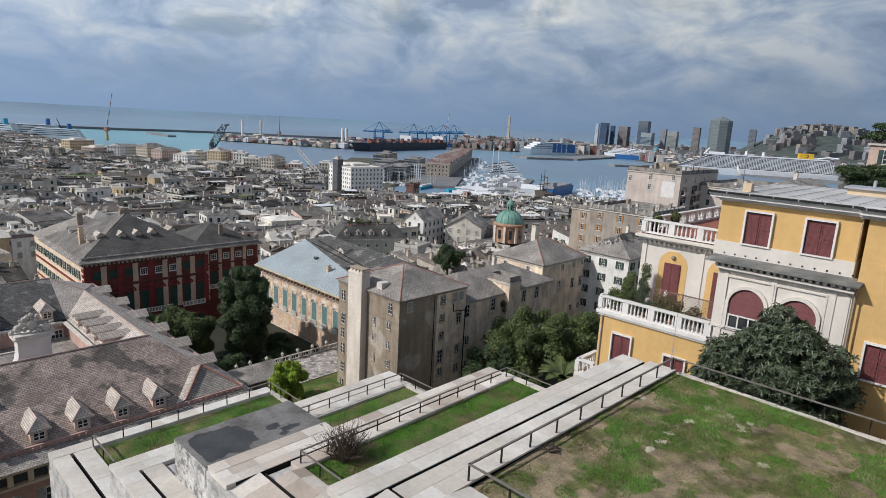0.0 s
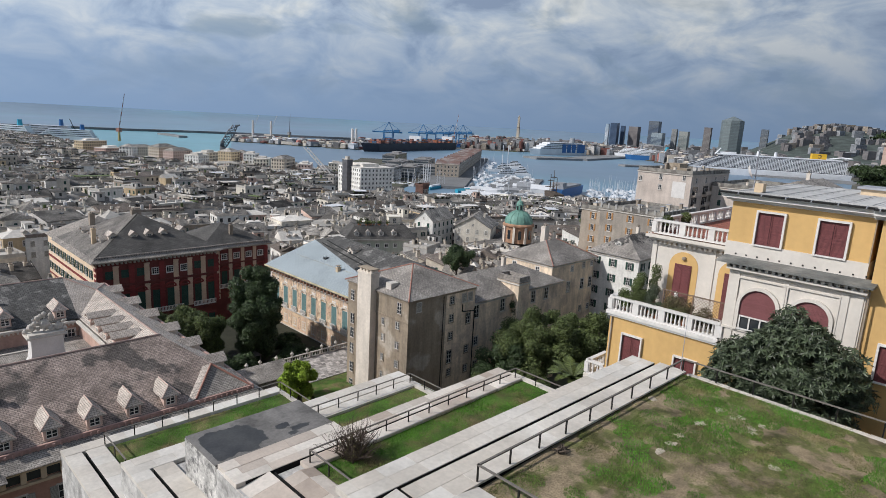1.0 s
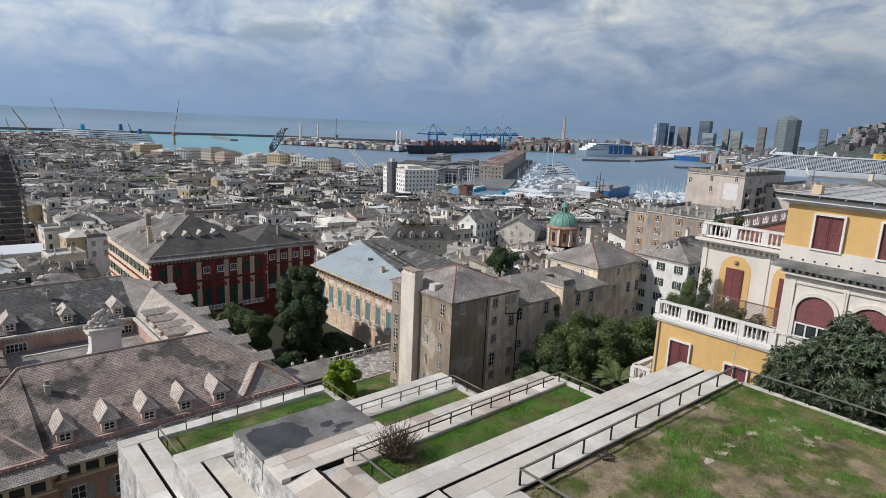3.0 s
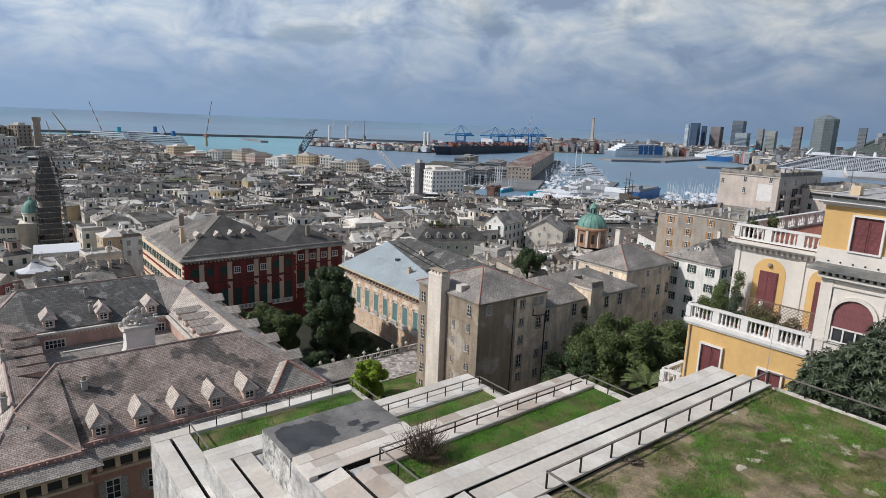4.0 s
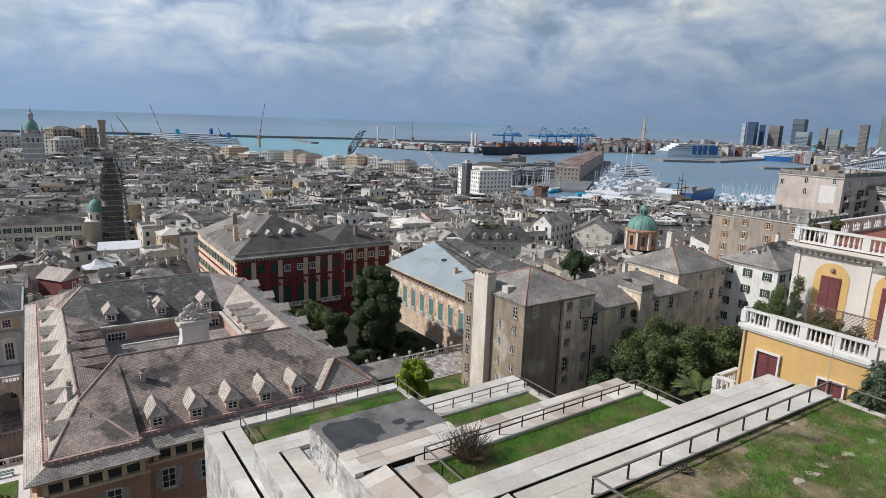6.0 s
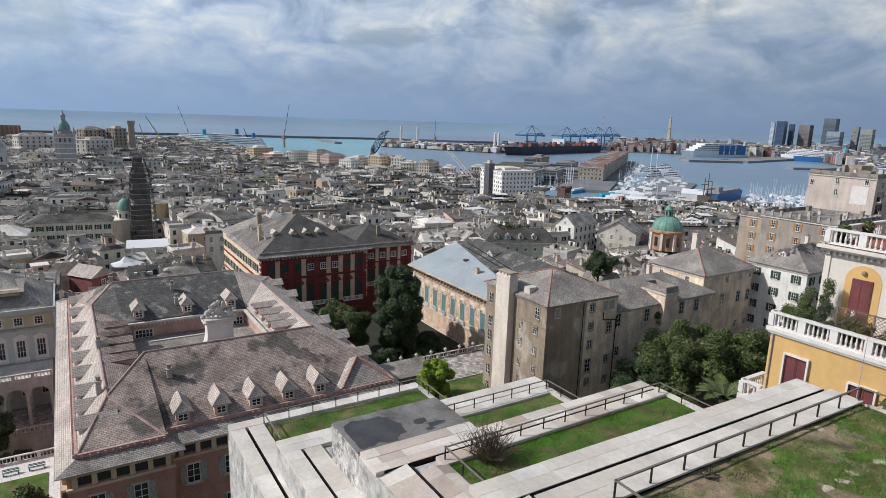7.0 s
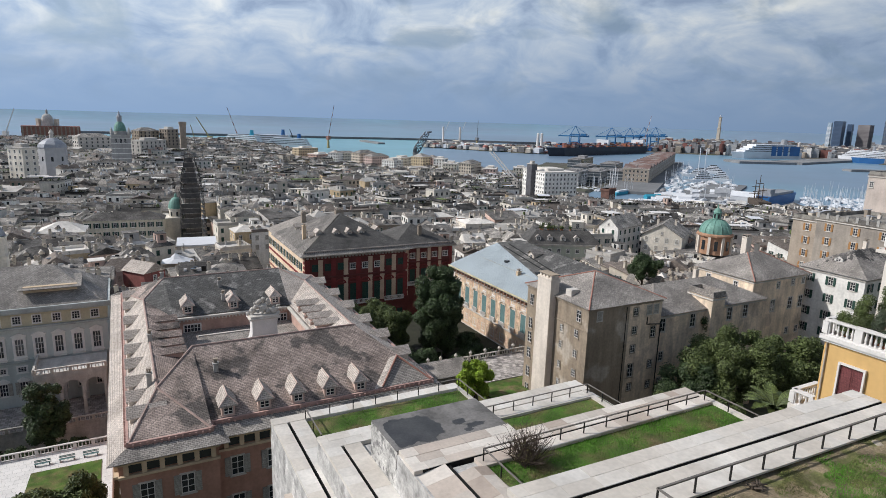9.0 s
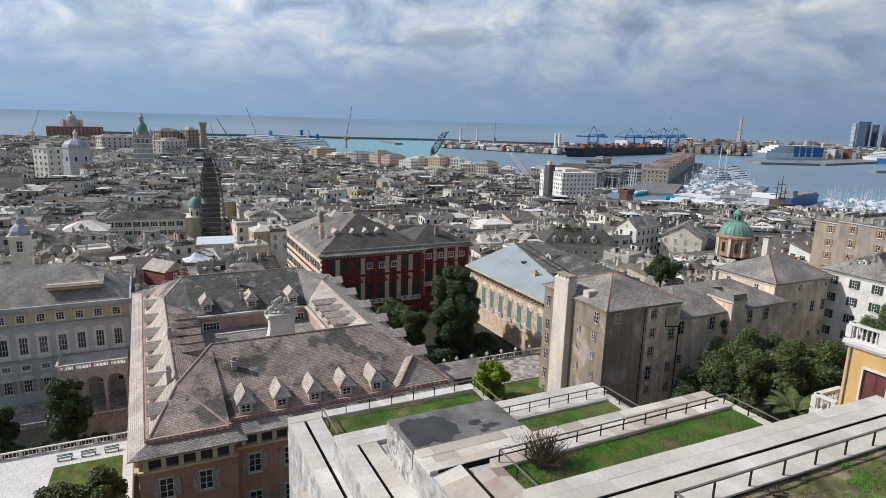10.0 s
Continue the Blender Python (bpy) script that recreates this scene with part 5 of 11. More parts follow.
# clock bell-gable with a carved group, standing over the courtyard
def bell_gable():
    t = thing("bell_gable", 15.2, 78.2, 49.7, label="white scrolled bell gable topped by a carved stone group", category="gable")
    g = Geo()
    outline = [(-2.6, 0), (2.6, 0), (2.2, 0.6), (1.75, 1.3), (1.6, 2.2), (1.6, 3.9), (-1.6, 3.9), (-1.6, 2.2), (-1.75, 1.3), (-2.2, 0.6)]
    for y in (-0.9, 0.9):
        g.poly([(x, y, z) for x, z in (outline if y < 0 else outline[::-1])])
    for i in range(len(outline)):
        (x0, z0), (x1, z1) = outline[i], outline[(i + 1) % len(outline)]
        g.poly(((x1, -0.9, z1), (x0, -0.9, z0), (x0, 0.9, z0), (x1, 0.9, z1)))
    part("body", g, WHITE, t)
    g = Geo()
    g.box(-2.0, -1.15, 3.9, 2.0, 1.15, 4.1)
    g.box(-1.8, -1.0, 4.1, 1.8, 1.0, 4.35)
    part("cornice", g, STONE, t)
    g = Geo()
    r2 = random.Random(5)
    lumps = [(r2.gauss(0, 0.85), 4.55 + abs(r2.gauss(0, 0.75)), r2.uniform(0.14, 0.34)) for _ in range(26)]
    for cx, cz, r in lumps + [(-1.3, 4.9, 0.5), (1.3, 4.8, 0.5), (0, 5.2, 0.6), (-0.6, 5.9, 0.35), (0.7, 5.8, 0.35), (0.0, 6.4, 0.28), (-1.9, 4.5, 0.3), (1.9, 4.4, 0.3)]:
        k = len(g.v)
        g.lathe(0, 0, [(0.02, -r), (r * 0.7, -r * 0.7), (r, 0), (r * 0.75, r * 0.6), (0.05, r)], 7, turn=r2.random())
        g.v[k:] = [(x + cx, y * 0.8 + 0.3 * math.sin(cx * 9), z + cz) for x, y, z in g.v[k:]]
    part("carving", g, STONE, t, "weathered carved stone group")
    return t


bell_gable()


# ---- red palace ----
def red_palace():
    t = thing("red_palace", 53.7, 164, 20, label="dark red palace with cream piers and a dark hipped slate roof", category="palace")
    t.scale = (1.03, 1, 1)
    ox, oy, oz = 52, 165, 20

    def w(x, y, z):
        return (x - ox, y - oy, z - oz)

    g = Geo()
    g.box(*w(38.2, 148.3, 18), *w(65.0, 178, 45.0))
    g.box(*w(66.2, 159.2, 18), *w(85, 178, 42.6))
    g.box(*w(65.0, 162, 18), *w(66.2, 178, 42.0))
    part("wall", g, DARKRED, t)
    g = Geo()
    g.box(*w(37.95, 148.5, 18), *w(38.2, 190, 44.6))
    g.box(*w(38.2, 178, 18), *w(52, 190, 44.0))
    part("side_wall", g, mat("peach_render", (0.72, 0.57, 0.42), 0.9, 0.1, 0.3, 3), t, "peach rendered side wall")
    g = Geo()
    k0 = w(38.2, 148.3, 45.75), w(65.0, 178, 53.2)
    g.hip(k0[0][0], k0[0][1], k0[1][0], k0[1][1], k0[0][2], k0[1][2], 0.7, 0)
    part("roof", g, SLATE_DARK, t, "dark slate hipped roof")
    g = Geo()
    k1 = w(66.2, 159.2, 43.2), w(85, 178, 48.0)
    g.hip(k1[0][0], k1[0][1], k1[1][0], k1[1][1], k1[0][2], k1[1][2], 0.5, 0)
    part("wing_roof", g, SLATE_DARK, t, "dark slate roof of the lower wing")
    # flatter lower skirts with a ribbed gutter along their top
    for (x0, y0, x1, y1), z0, z1, o0, o1 in (((38.2, 148.3, 65.0, 178), 45.05, 45.78, 1.75, 0.55), ((66.2, 159.2, 85, 178), 42.65, 43.25, 1.2, 0.35)):
        lo = [(x0 - o0, y0 - o0), (x1 + o0, y0 - o0), (x1 + o0, y1 + o0), (x0 - o0, y1 + o0)]
        hi = [(x0 - o1, y0 - o1), (x1 + o1, y0 - o1), (x1 + o1, y1 + o1), (x0 - o1, y1 + o1)]
        g = Geo()
        for i in range(4):
            j = (i + 1) % 4
            g.poly((w(*lo[i], z0), w(*lo[j], z0), w(*hi[j], z1), w(*hi[i], z1)))
        g.poly([w(*p_, z0 - 0.02) for p_ in reversed(lo)])
        part("eaves_skirt", g, SLATE, t, "paler slate skirt along the eaves")
        g = Geo()
        for x in np.arange(x0 - o1, x1 + o1, 0.55):
            g.box(*w(x, y0 - o1 - 0.22, z1 - 0.1), *w(x + 0.28, y0 - o1 + 0.05, z1 + 0.42))
        g.box(*w(x0 - o1, y0 - o1 + 0.05, z1 - 0.1), *w(x1 + o1, y0 - o1 + 0.2, z1 + 0.34))
        tagged(part("gutter", g, mat("gutter_stone", (0.30, 0.27, 0.25), 0.85, 0.2, 0.6, 5), t), kind="stuff")
    g = Geo()
    k2 = w(38.2, 170, 44.9), w(56, 189, 50.5)
    g.hip(k2[0][0], k2[0][1], k2[1][0], k2[1][1], k2[0][2], k2[1][2], 1.0, 0)
    part("side_roof", g, mat("slate_pale_brown", (0.30, 0.27, 0.24), 0.75, 0.2, 0.3, 5, 0.6, pattern=0.2, size=(0.6, 0.22), mortar=0.02), t, "pale brown slate roof of the side wing")
    # west slope of the main roof, overlaid paler: its sunlight is in the colour
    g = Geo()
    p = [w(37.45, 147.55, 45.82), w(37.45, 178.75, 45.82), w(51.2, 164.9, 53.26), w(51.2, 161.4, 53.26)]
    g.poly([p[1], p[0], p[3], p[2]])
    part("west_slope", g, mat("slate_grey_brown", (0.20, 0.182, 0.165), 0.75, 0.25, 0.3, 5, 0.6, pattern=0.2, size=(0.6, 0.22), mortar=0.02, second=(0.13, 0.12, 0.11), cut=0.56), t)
    # eaves
    g = Geo()
    g.box(*w(37.3, 147.3, 44.6), *w(66.0, 179, 45.15))
    g.box(*w(65.6, 158.5, 42.2), *w(85.7, 178.5, 42.75))
    for x in np.arange(38.4, 65, 0.9):
        g.box(*w(x, 147.5, 44.1), *w(x + 0.4, 148.3, 44.6))
    part("eaves_board", g, mat("eaves_grey", (0.36, 0.33, 0.30), 0.8, 0.2, 0.5, 4), t)
    PIER = mat("peach_pier", (0.56, 0.42, 0.31), 0.9, 0.12, 0.4, 4)
    REDTRIM = mat("red_trim", (0.20, 0.042, 0.04), 0.85, 0.15, 0.5, 4)
    for k in range(9):
        red_ = k in (0, 2, 4, 8)
        for z0, z1 in ((31.4, 38.5), (39.2, 43.6)):
            g = Geo()
            g.box(*w(38.05 + k * 3.3, 148.1, z0), *w(39.2 + k * 3.3, 148.3, z1))
            if red_:
                for z_ in np.arange(z0 + 0.4, z1 - 0.4, 1.1):
                    g.box(*w(37.98 + k * 3.3, 148.02, z_), *w(39.27 + k * 3.3, 148.12, z_ + 0.55))
            else:
                g.box(*w(37.98 + k * 3.3, 148.03, z1 - 0.35), *w(39.27 + k * 3.3, 148.12, z1))
                g.box(*w(37.98 + k * 3.3, 148.03, z0), *w(39.27 + k * 3.3, 148.12, z0 + 0.3))
            part("pilaster", g, REDTRIM if red_ else PIER, t, "rusticated red pier" if red_ else "peach rendered pier")
    for k in range(6):
        red_ = k in (0, 5)
        g = Geo()
        g.box(*w(66.3 + k * 3.55, 159.02, 28), *w(67.3 + k * 3.55, 159.2, 42.0))
        part("pilaster", g, REDTRIM if red_ else PIER, t, "rusticated red pier" if red_ else "peach rendered pier")
    # red arched hoods over the tall windows
    hood = Geo()
    for k in range(8):
        q0, q1 = math.pi * k / 8, math.pi * (k + 1) / 8
        for ra, rb, y_ in ((1.35, 0.95, -0.32),):
            pts = [(ra * math.cos(q0), 0.75 * ra * math.sin(q0)), (ra * math.cos(q1), 0.75 * ra * math.sin(q1)), (rb * math.cos(q1), 0.75 * rb * math.sin(q1)), (rb * math.cos(q0), 0.75 * rb * math.sin(q0))]
            hood.poly([(a_, y_, b_) for a_, b_ in pts][::-1])
            hood.poly([(pts[1][0], y_, pts[1][1]), (pts[0][0], y_, pts[0][1]), (pts[0][0], 0.05, pts[0][1]), (pts[1][0], 0.05, pts[1][1])][::-1])
            hood.poly([(pts[3][0], y_, pts[3][1]), (pts[2][0], y_, pts[2][1]), (pts[2][0], 0.05, pts[2][1]), (pts[3][0], 0.05, pts[3][1])][::-1])
    hood.box(-1.45, -0.3, -0.18, 1.45, 0.05, 0)
    hood = hood.mesh("window_hood", REDTRIM)
    for k in range(8):
        put(t, hood, *w(40.55 + k * 3.3, 148.24, 37.15), name="window_hood")
    for k in range(5):
        put(t, hood, *w(68.6 + k * 3.55, 159.14, 36.3), name="window_hood")
    # red band and corner strip on the peach side
    for z0, z1 in ((38.7, 39.3), (33.9, 34.3)):
        g = Geo()
        g.box(*w(37.85, 148.4, z0), *w(37.95, 190, z1))
        part("string_course", g, REDTRIM, t)
    for z_ in np.arange(31, 44.2, 1.3):
        g = Geo()
        g.box(*w(37.84, 148.2, z_), *w(37.95, 149.5, z_ + 0.75))
        part("quoin", g, REDTRIM, t)
    g = Geo()
    for z in (30.2, 38.6):
        g.box(*w(38.1, 147.95, z), *w(65.1, 148.3, z + 0.45))
        g.box(*w(66.1, 158.9, z - 0.8), *w(85, 159.2, z - 0.4))
    part("string_course", g, DARKRED, t)
    tall = window_mesh(1.6, 5.2, "closed", SHUT_GREEN, DARKRED, pediment=2)
    small = window_mesh(1.5, 1.5, "glass", rim=WHITE, panes=3)
    mid = window_mesh(1.6, 1.9, "closed", SHUT_GREEN, DARKRED)
    for k in range(8):
        x = 40.55 + k * 3.3
        put(t, tall, *w(x, 148.28, 31.4))
        put(t, small if k in (3, 4, 5) else mid, *w(x, 148.28, 40.6))
        put(t, tall, *w(x, 148.28, 23.0))
    for k in range(5):
        x = 68.6 + k * 3.55
        put(t, window_mesh(1.6, 4.6, "closed", SHUT_GREEN, DARKRED, pediment=2), *w(x, 159.18, 31.2))
        put(t, small, *w(x, 159.18, 39.2))
    grn = window_mesh(1.3, 2.0, "open", SHUT_GREEN, STONE)
    for y in np.arange(152, 189, 3.6):
        put(t, grn, *w(37.93, y, 40.5), yaw=WEST)
        put(t, grn, *w(37.93, y, 35.4), yaw=WEST)
    # balcony rails on the piano nobile
    for x0, x1, y in ((44.5, 56.5, 147.6), (59, 64.5, 147.6), (67, 84, 158.5)):
        g = Geo()
        g.box(*w(x0, y, 31.0), *w(x1, y + 0.15, 31.25))
        g.box(*w(x0, y, 32.1), *w(x1, y + 0.15, 32.25))
        for x in np.arange(x0, x1, 0.34):
            g.box(*w(x, y + 0.02, 31.2), *w(x + 0.14, y + 0.13, 32.15))
        part("balcony", g, WHITE, t)
    dm = dormer_mesh(1.7, 1.2, 3.0, 0.8)
    for x in (43.5, 47.8, 51.2, 54.6, 59.5):
        ob = put(t, dm, *w(x, 153.5 + (0.9 if x in (43.5, 59.5) else 0), 48.4), name="dormer")
        put(ob, window_mesh(0.9, 0.9, "glass", rim=PALEWALL), 0, -0.003, 0.1)
    for y in (156, 163, 170):
        ob = put(t, dm, *w(41.2, y, 47.6), yaw=WEST, name="dormer")
        put(ob, window_mesh(0.9, 0.9, "glass", rim=PALEWALL), 0, -0.003, 0.1)
    chimney(t, *w(40.5, 158, 47.5), 0.9, 0.9, 3.4, OCHREPALE)
    chimney(t, *w(44, 172, 49), 1.2, 1.2, 3.2, S_BROWN)
    chimney(t, *w(51.5, 163, 53), 2.2, 1.2, 0.9, S_BROWN)
    chimney(t, *w(76, 163, 46), 1.0, 0.8, 2.0, S_BROWN)
    return t


red_palace()


# ---- ochre palace under the blue roof ----
def ochre_palace():
    t = thing("ochre_palace", 86.0, 113.0, 22, label="ochre palace with painted facade, teal shutters and new blue-grey roof", category="palace")
    ox, oy, oz = 80, 112, 22

    def w(x, y, z):
        return (x - ox, y - oy, z - oz)

    g = Geo()
    g.box(*w(70, 88, 18), *w(98, 134, 42.0))
    part("wall", g, mat("frescoed_render", (0.66, 0.49, 0.335), 0.9, 0.14, 0.45, 3, 0.15, streak=0.2, second=(0.58, 0.41, 0.31), cut=0.55), t)
    g = Geo()
    sx, sy = 5.2, 1.5

    def v(x, y, z):
        return w(x - sx, y - sy, z)

    low, tip, top, mid, near = (73.9, 136.7, 42.2), (75.7, 137.0, 42.8), (88.8, 136.5, 47.2), (81.5, 106.5, 44.8), (77.5, 88.5, 43.4)
    g.poly([v(*low), v(73.9, 88.5, 42.2), v(*near), v(*mid), v(*top), v(*tip)])
    g.box(*w(68.7, 87, 41.9), *w(99, 135.2, 42.18))
    part("roof", g, SLATE_BLUE, t, "new blue-grey slate slope")
    g = Geo()
    r0, r1 = (92.8, 131.5, 48.7), (91.4, 96.0, 48.2)
    g.poly([v(*top), v(*mid), v(*near), v(*r1), v(*r0)])
    g.poly([v(*r0), v(*r1), v(104, 88.5, 42.2), v(104, 137.0, 42.2)])
    g.poly([v(*top), v(*r0), v(104, 137.0, 42.2), v(*tip)])
    g.poly([v(*near), v(104, 88.5, 42.2), v(*r1)])
    part("rear_roof", g, SLATE_PATCH, t, "old dark slate roof behind")
    for k in range(2):
        g = Geo()
        g.tube(v(89.6 - k * 1.6, 132, 47.75 - k * 0.53), v(84.6 - k * 1.0, 104, 46.2 - k * 0.33), 0.14, n=5)
        part("snow_guard", g, IRON, t)
    g = Geo()
    g.box(*w(68.62, 87, 42.05), *w(68.9, 135.2, 42.3))
    for s in range(2):
        g.tube(w(75.8 + s, 88, 44.75), w(75.8 + s, 131, 44.75), 0.02)
    part("gutter", g, mat("yellow_gutter", (0.55, 0.46, 0.28), 0.7), t)
    g = Geo()
    for y in np.arange(88.5, 134, 1.37):
        g.box(*w(68.9, y, 41.0), *w(70, y + 0.4, 41.85))
    tagged(part("bracket", g, mat("eaves_bracket", (0.30, 0.17, 0.12), 0.8, 0.2, 0.5, 4), t), kind="stuff")
    g = Geo()
    for y in np.arange(88.5, 133, 1.37):
        g.box(*w(69.9, y + 0.5, 41.05), *w(70, y + 1.27, 41.8))
    tagged(part("frieze_opening", g, mat("frieze_teal", (0.10, 0.15, 0.15), 0.6, 0.2, 1, 6), t, "small dark teal openings under the eaves"), kind="stuff")
    for z0, z1, x0 in ((40.6, 40.95, 69.55), (32.6, 32.95, 69.75), (28.0, 28.3, 69.8)):
        g = Geo()
        g.box(*w(x0, 88, z0), *w(70, 134, z1))
        part("cornice", g, STONE, t)
    hood = Geo()
    for k in range(8):
        q0, q1 = math.pi * k / 8, math.pi * (k + 1) / 8
        pts = [(1.3 * math.cos(q0), 0.8 * math.sin(q0)), (1.3 * math.cos(q1), 0.8 * math.sin(q1)), (0.95 * math.cos(q1), 0.5 * math.sin(q1)), (0.95 * math.cos(q0), 0.5 * math.sin(q0))]
        hood.poly([(a_, -0.3, b_) for a_, b_ in pts][::-1])
        hood.poly([(pts[1][0], -0.3, pts[1][1]), (pts[0][0], -0.3, pts[0][1]), (pts[0][0], 0.05, pts[0][1]), (pts[1][0], 0.05, pts[1][1])][::-1])
    hood = hood.mesh("window_hood", PALEWALL)
    for k in range(11):
        put(t, hood, *w(70.0, 90.2 + k * 4.1, 38.35), yaw=WEST, name="window_hood")
    tall = window_mesh(1.9, 4.6, "closed", SHUT_TEAL, PALEWALL)
    low = window_mesh(1.5, 1.9, "glass", rim=PALEWALL)
    top = window_mesh(1.3, 1.1, "glass", rim=WHITE, panes=2)
    bal = Geo()
    bal.box(-1.1, -0.4, -0.12, 1.1, 0, 0)
    bal.box(-1.1, -0.4, 0.75, 1.1, -0.28, 0.87)
    for x in np.arange(-1.05, 1.1, 0.26):
        bal.box(x, -0.38, 0, x + 0.12, -0.3, 0.75)
    bm_ = bal.mesh("balcony", WHITE)
    for k in range(11):
        y = 90.2 + k * 4.1
        put(t, tall, *w(70.02, y, 33.6), yaw=WEST)
        put(t, low, *w(70.02, y, 29.2), yaw=WEST)
        put(t, low, *w(70.02, y, 25.4), yaw=WEST)
        put(t, top, *w(70.02, y, 39.35), yaw=WEST)
        put(t, bm_, *w(70.0, y, 33.3), yaw=WEST, name="balcony")
    # frescoed panels between the windows
    fresco = mat("fresco", (0.52, 0.34, 0.25), 0.9, 0.35, 0.9, 3, second=(0.66, 0.53, 0.38), cut=0.5)
    for k in range(10):
        y = 92.2 + k * 4.1
        for z0, z1 in ((33.6, 36.4), (36.8, 40.2), (28.6, 31.8), (25, 27.6)):
            g = Geo()
            g.box(*w(69.96, y - 0.55, z0), *w(70, y + 0.55, z1))
            part("painted_panel", g, fresco, t)
    for y in (96.5,):
        chimney(t, *w(75.2, y + 16, 43.5), 1.0, 0.8, 1.7, OCHREPALE)
    for y in (108, 121):
        g = Geo()
        g.box(*w(77.4, y, 45.0), *w(78.4, y + 1.0, 45.7))
        part("skylight", g, GLASS, t)
    dm = dormer_mesh(2.2, 1.4, 3.4, 0.9, SLATE)
    ob = put(t, dm, *w(82.2, 117.5, 46.6), yaw=WEST, name="dormer")
    put(ob, window_mesh(1.0, 1.0, "glass", rim=PALEWALL), 0, -0.003, 0.1)
    return t


ochre_palace()


# ---- weathered block with the tall white stack ----
def weathered_block():
    t = thing("tenement", 72, 78, 24, label="weathered grey-brown tenement with a tall white chimney stack", category="house")
    ox, oy, oz = 72, 78, 24

    def w(x, y, z):
        return (x - ox, y - oy, z - oz)

    g = Geo()
    g.box(*w(64.2, 70.0, 20), *w(80.5, 86.5, 50.9))
    part("wall", g, BROWNWALL, t)
    g = Geo()
    g.box(*w(73.0, 69.95, 20), *w(80.48, 70.0, 50.5))
    part("render_patch", g, BUFFWALL, t, "lighter stained render")
    g = Geo()
    k = w(64.2, 70.0, 51.0), w(80.5, 86.5, 54.6)
    g.hip(*k[0][:2], *k[1][:2], k[0][2], k[1][2], 0.45)
    part("roof", g, SLATE, t, "grey slate pyramid roof")
    ap = w(72.35, 78.25, 54.65)
    for q in ((63.75, 69.55), (80.95, 69.55), (63.75, 86.95)):
        g = Geo()
        g.tube(w(*q, 51.05), ap, 0.12)
        part("hip_tile", g, TERRACOTTA, t, "terracotta hip tiles")
    g = Geo()
    g.box(*w(62.9, 78.4, 20), *w(64.7, 82.1, 54.0))
    g.box(*w(62.8, 78.3, 53.6), *w(64.8, 82.2, 53.8))
    for k in range(4):
        g.box(*w(63.1, 78.6 + k * 0.92, 54.0), *w(64.5, 79.1 + k * 0.92, 54.5))
    part("chimney_shaft", g, PALEWALL, t, "tall white rendered stack")
    g = Geo()
    g.box(*w(62.9, 78.4, 54.5), *w(64.7, 82.1, 54.62))
    part("stack_cap", g, BROWNWALL, t)
    g = Geo()
    g.box(*w(64.08, 69.9, 47.0), *w(64.2, 78.4, 47.2))
    g.box(*w(64.0, 69.8, 50.55), *w(80.6, 69.95, 50.8))
    g.box(*w(64.0, 70.0, 50.55), *w(64.2, 86.6, 50.8))
    part("string_course", g, BROWNWALL, t)
    small = window_mesh(1.0, 1.35, "glass", rim=BROWNWALL)
    tiny = window_mesh(0.75, 1.3, "glass", rim=BROWNWALL)
    tall = window_mesh(1.1, 2.0, "glass", rim=BROWNWALL)
    shut = window_mesh(1.0, 1.5, "closed", SHUT_GREY, STONE)
    for z in (46.1, 42.6, 39.2, 35.8, 32.4):
        put(t, small, *w(64.18, 72.6, z - 0.7), yaw=WEST)
    for z in (45.8, 42.9, 39.3, 36.0, 32.7):
        put(t, tiny, *w(64.18, 76.4, z - 0.6), yaw=WEST)
    for z in (48.4, 44.0, 41.3, 38.3, 34.6, 31.2):
        put(t, tall, *w(64.18, 85.1, z - 1.0), yaw=WEST)
    put(t, tall, *w(64.18, 72.3, 48.2), yaw=WEST)
    put(t, shut, *w(66.5, 69.98, 48.8))
    for z in (49.5, 46.2, 42.9, 36.0, 32.5):
        put(t, small, *w(74.4, 69.93, z - 0.8))
    put(t, window_mesh(1.2, 2.4, "glass", rim=BROWNWALL), *w(74.3, 69.93, 37.7))
    for z in (45.2, 39.6, 35.8, 32.0):
        put(t, tall if z > 45 else small, *w(78.8, 69.93, z - 0.9))
    put(t, shut, *w(79.1, 69.93, 48.6))
    put(t, shut, *w(77.5, 69.93, 48.6))
    g = Geo()
    g.tube(w(72.2, 69.8, 28), w(72.2, 69.8, 50.5), 0.07)
    part("rainwater_pipe", g, IRON, t)
    g = Geo()
    g.tube(w(80.3, 69.75, 28), w(80.3, 69.75, 47), 0.1)
    g.tube(w(77.0, 69.72, 46.9), w(80.3, 69.72, 46.5), 0.1)
    g.tube(w(77.0, 69.72, 46.9), w(77.0, 69.72, 48.2), 0.1)
    part("rainwater_pipe", g, IRON, t)
    g = Geo()
    g.box(*w(64.9, 75.4, 51.3), *w(66.6, 76.8, 52.6))
    part("roof_hatch", g, STONE, t)
    return t


weathered_block()


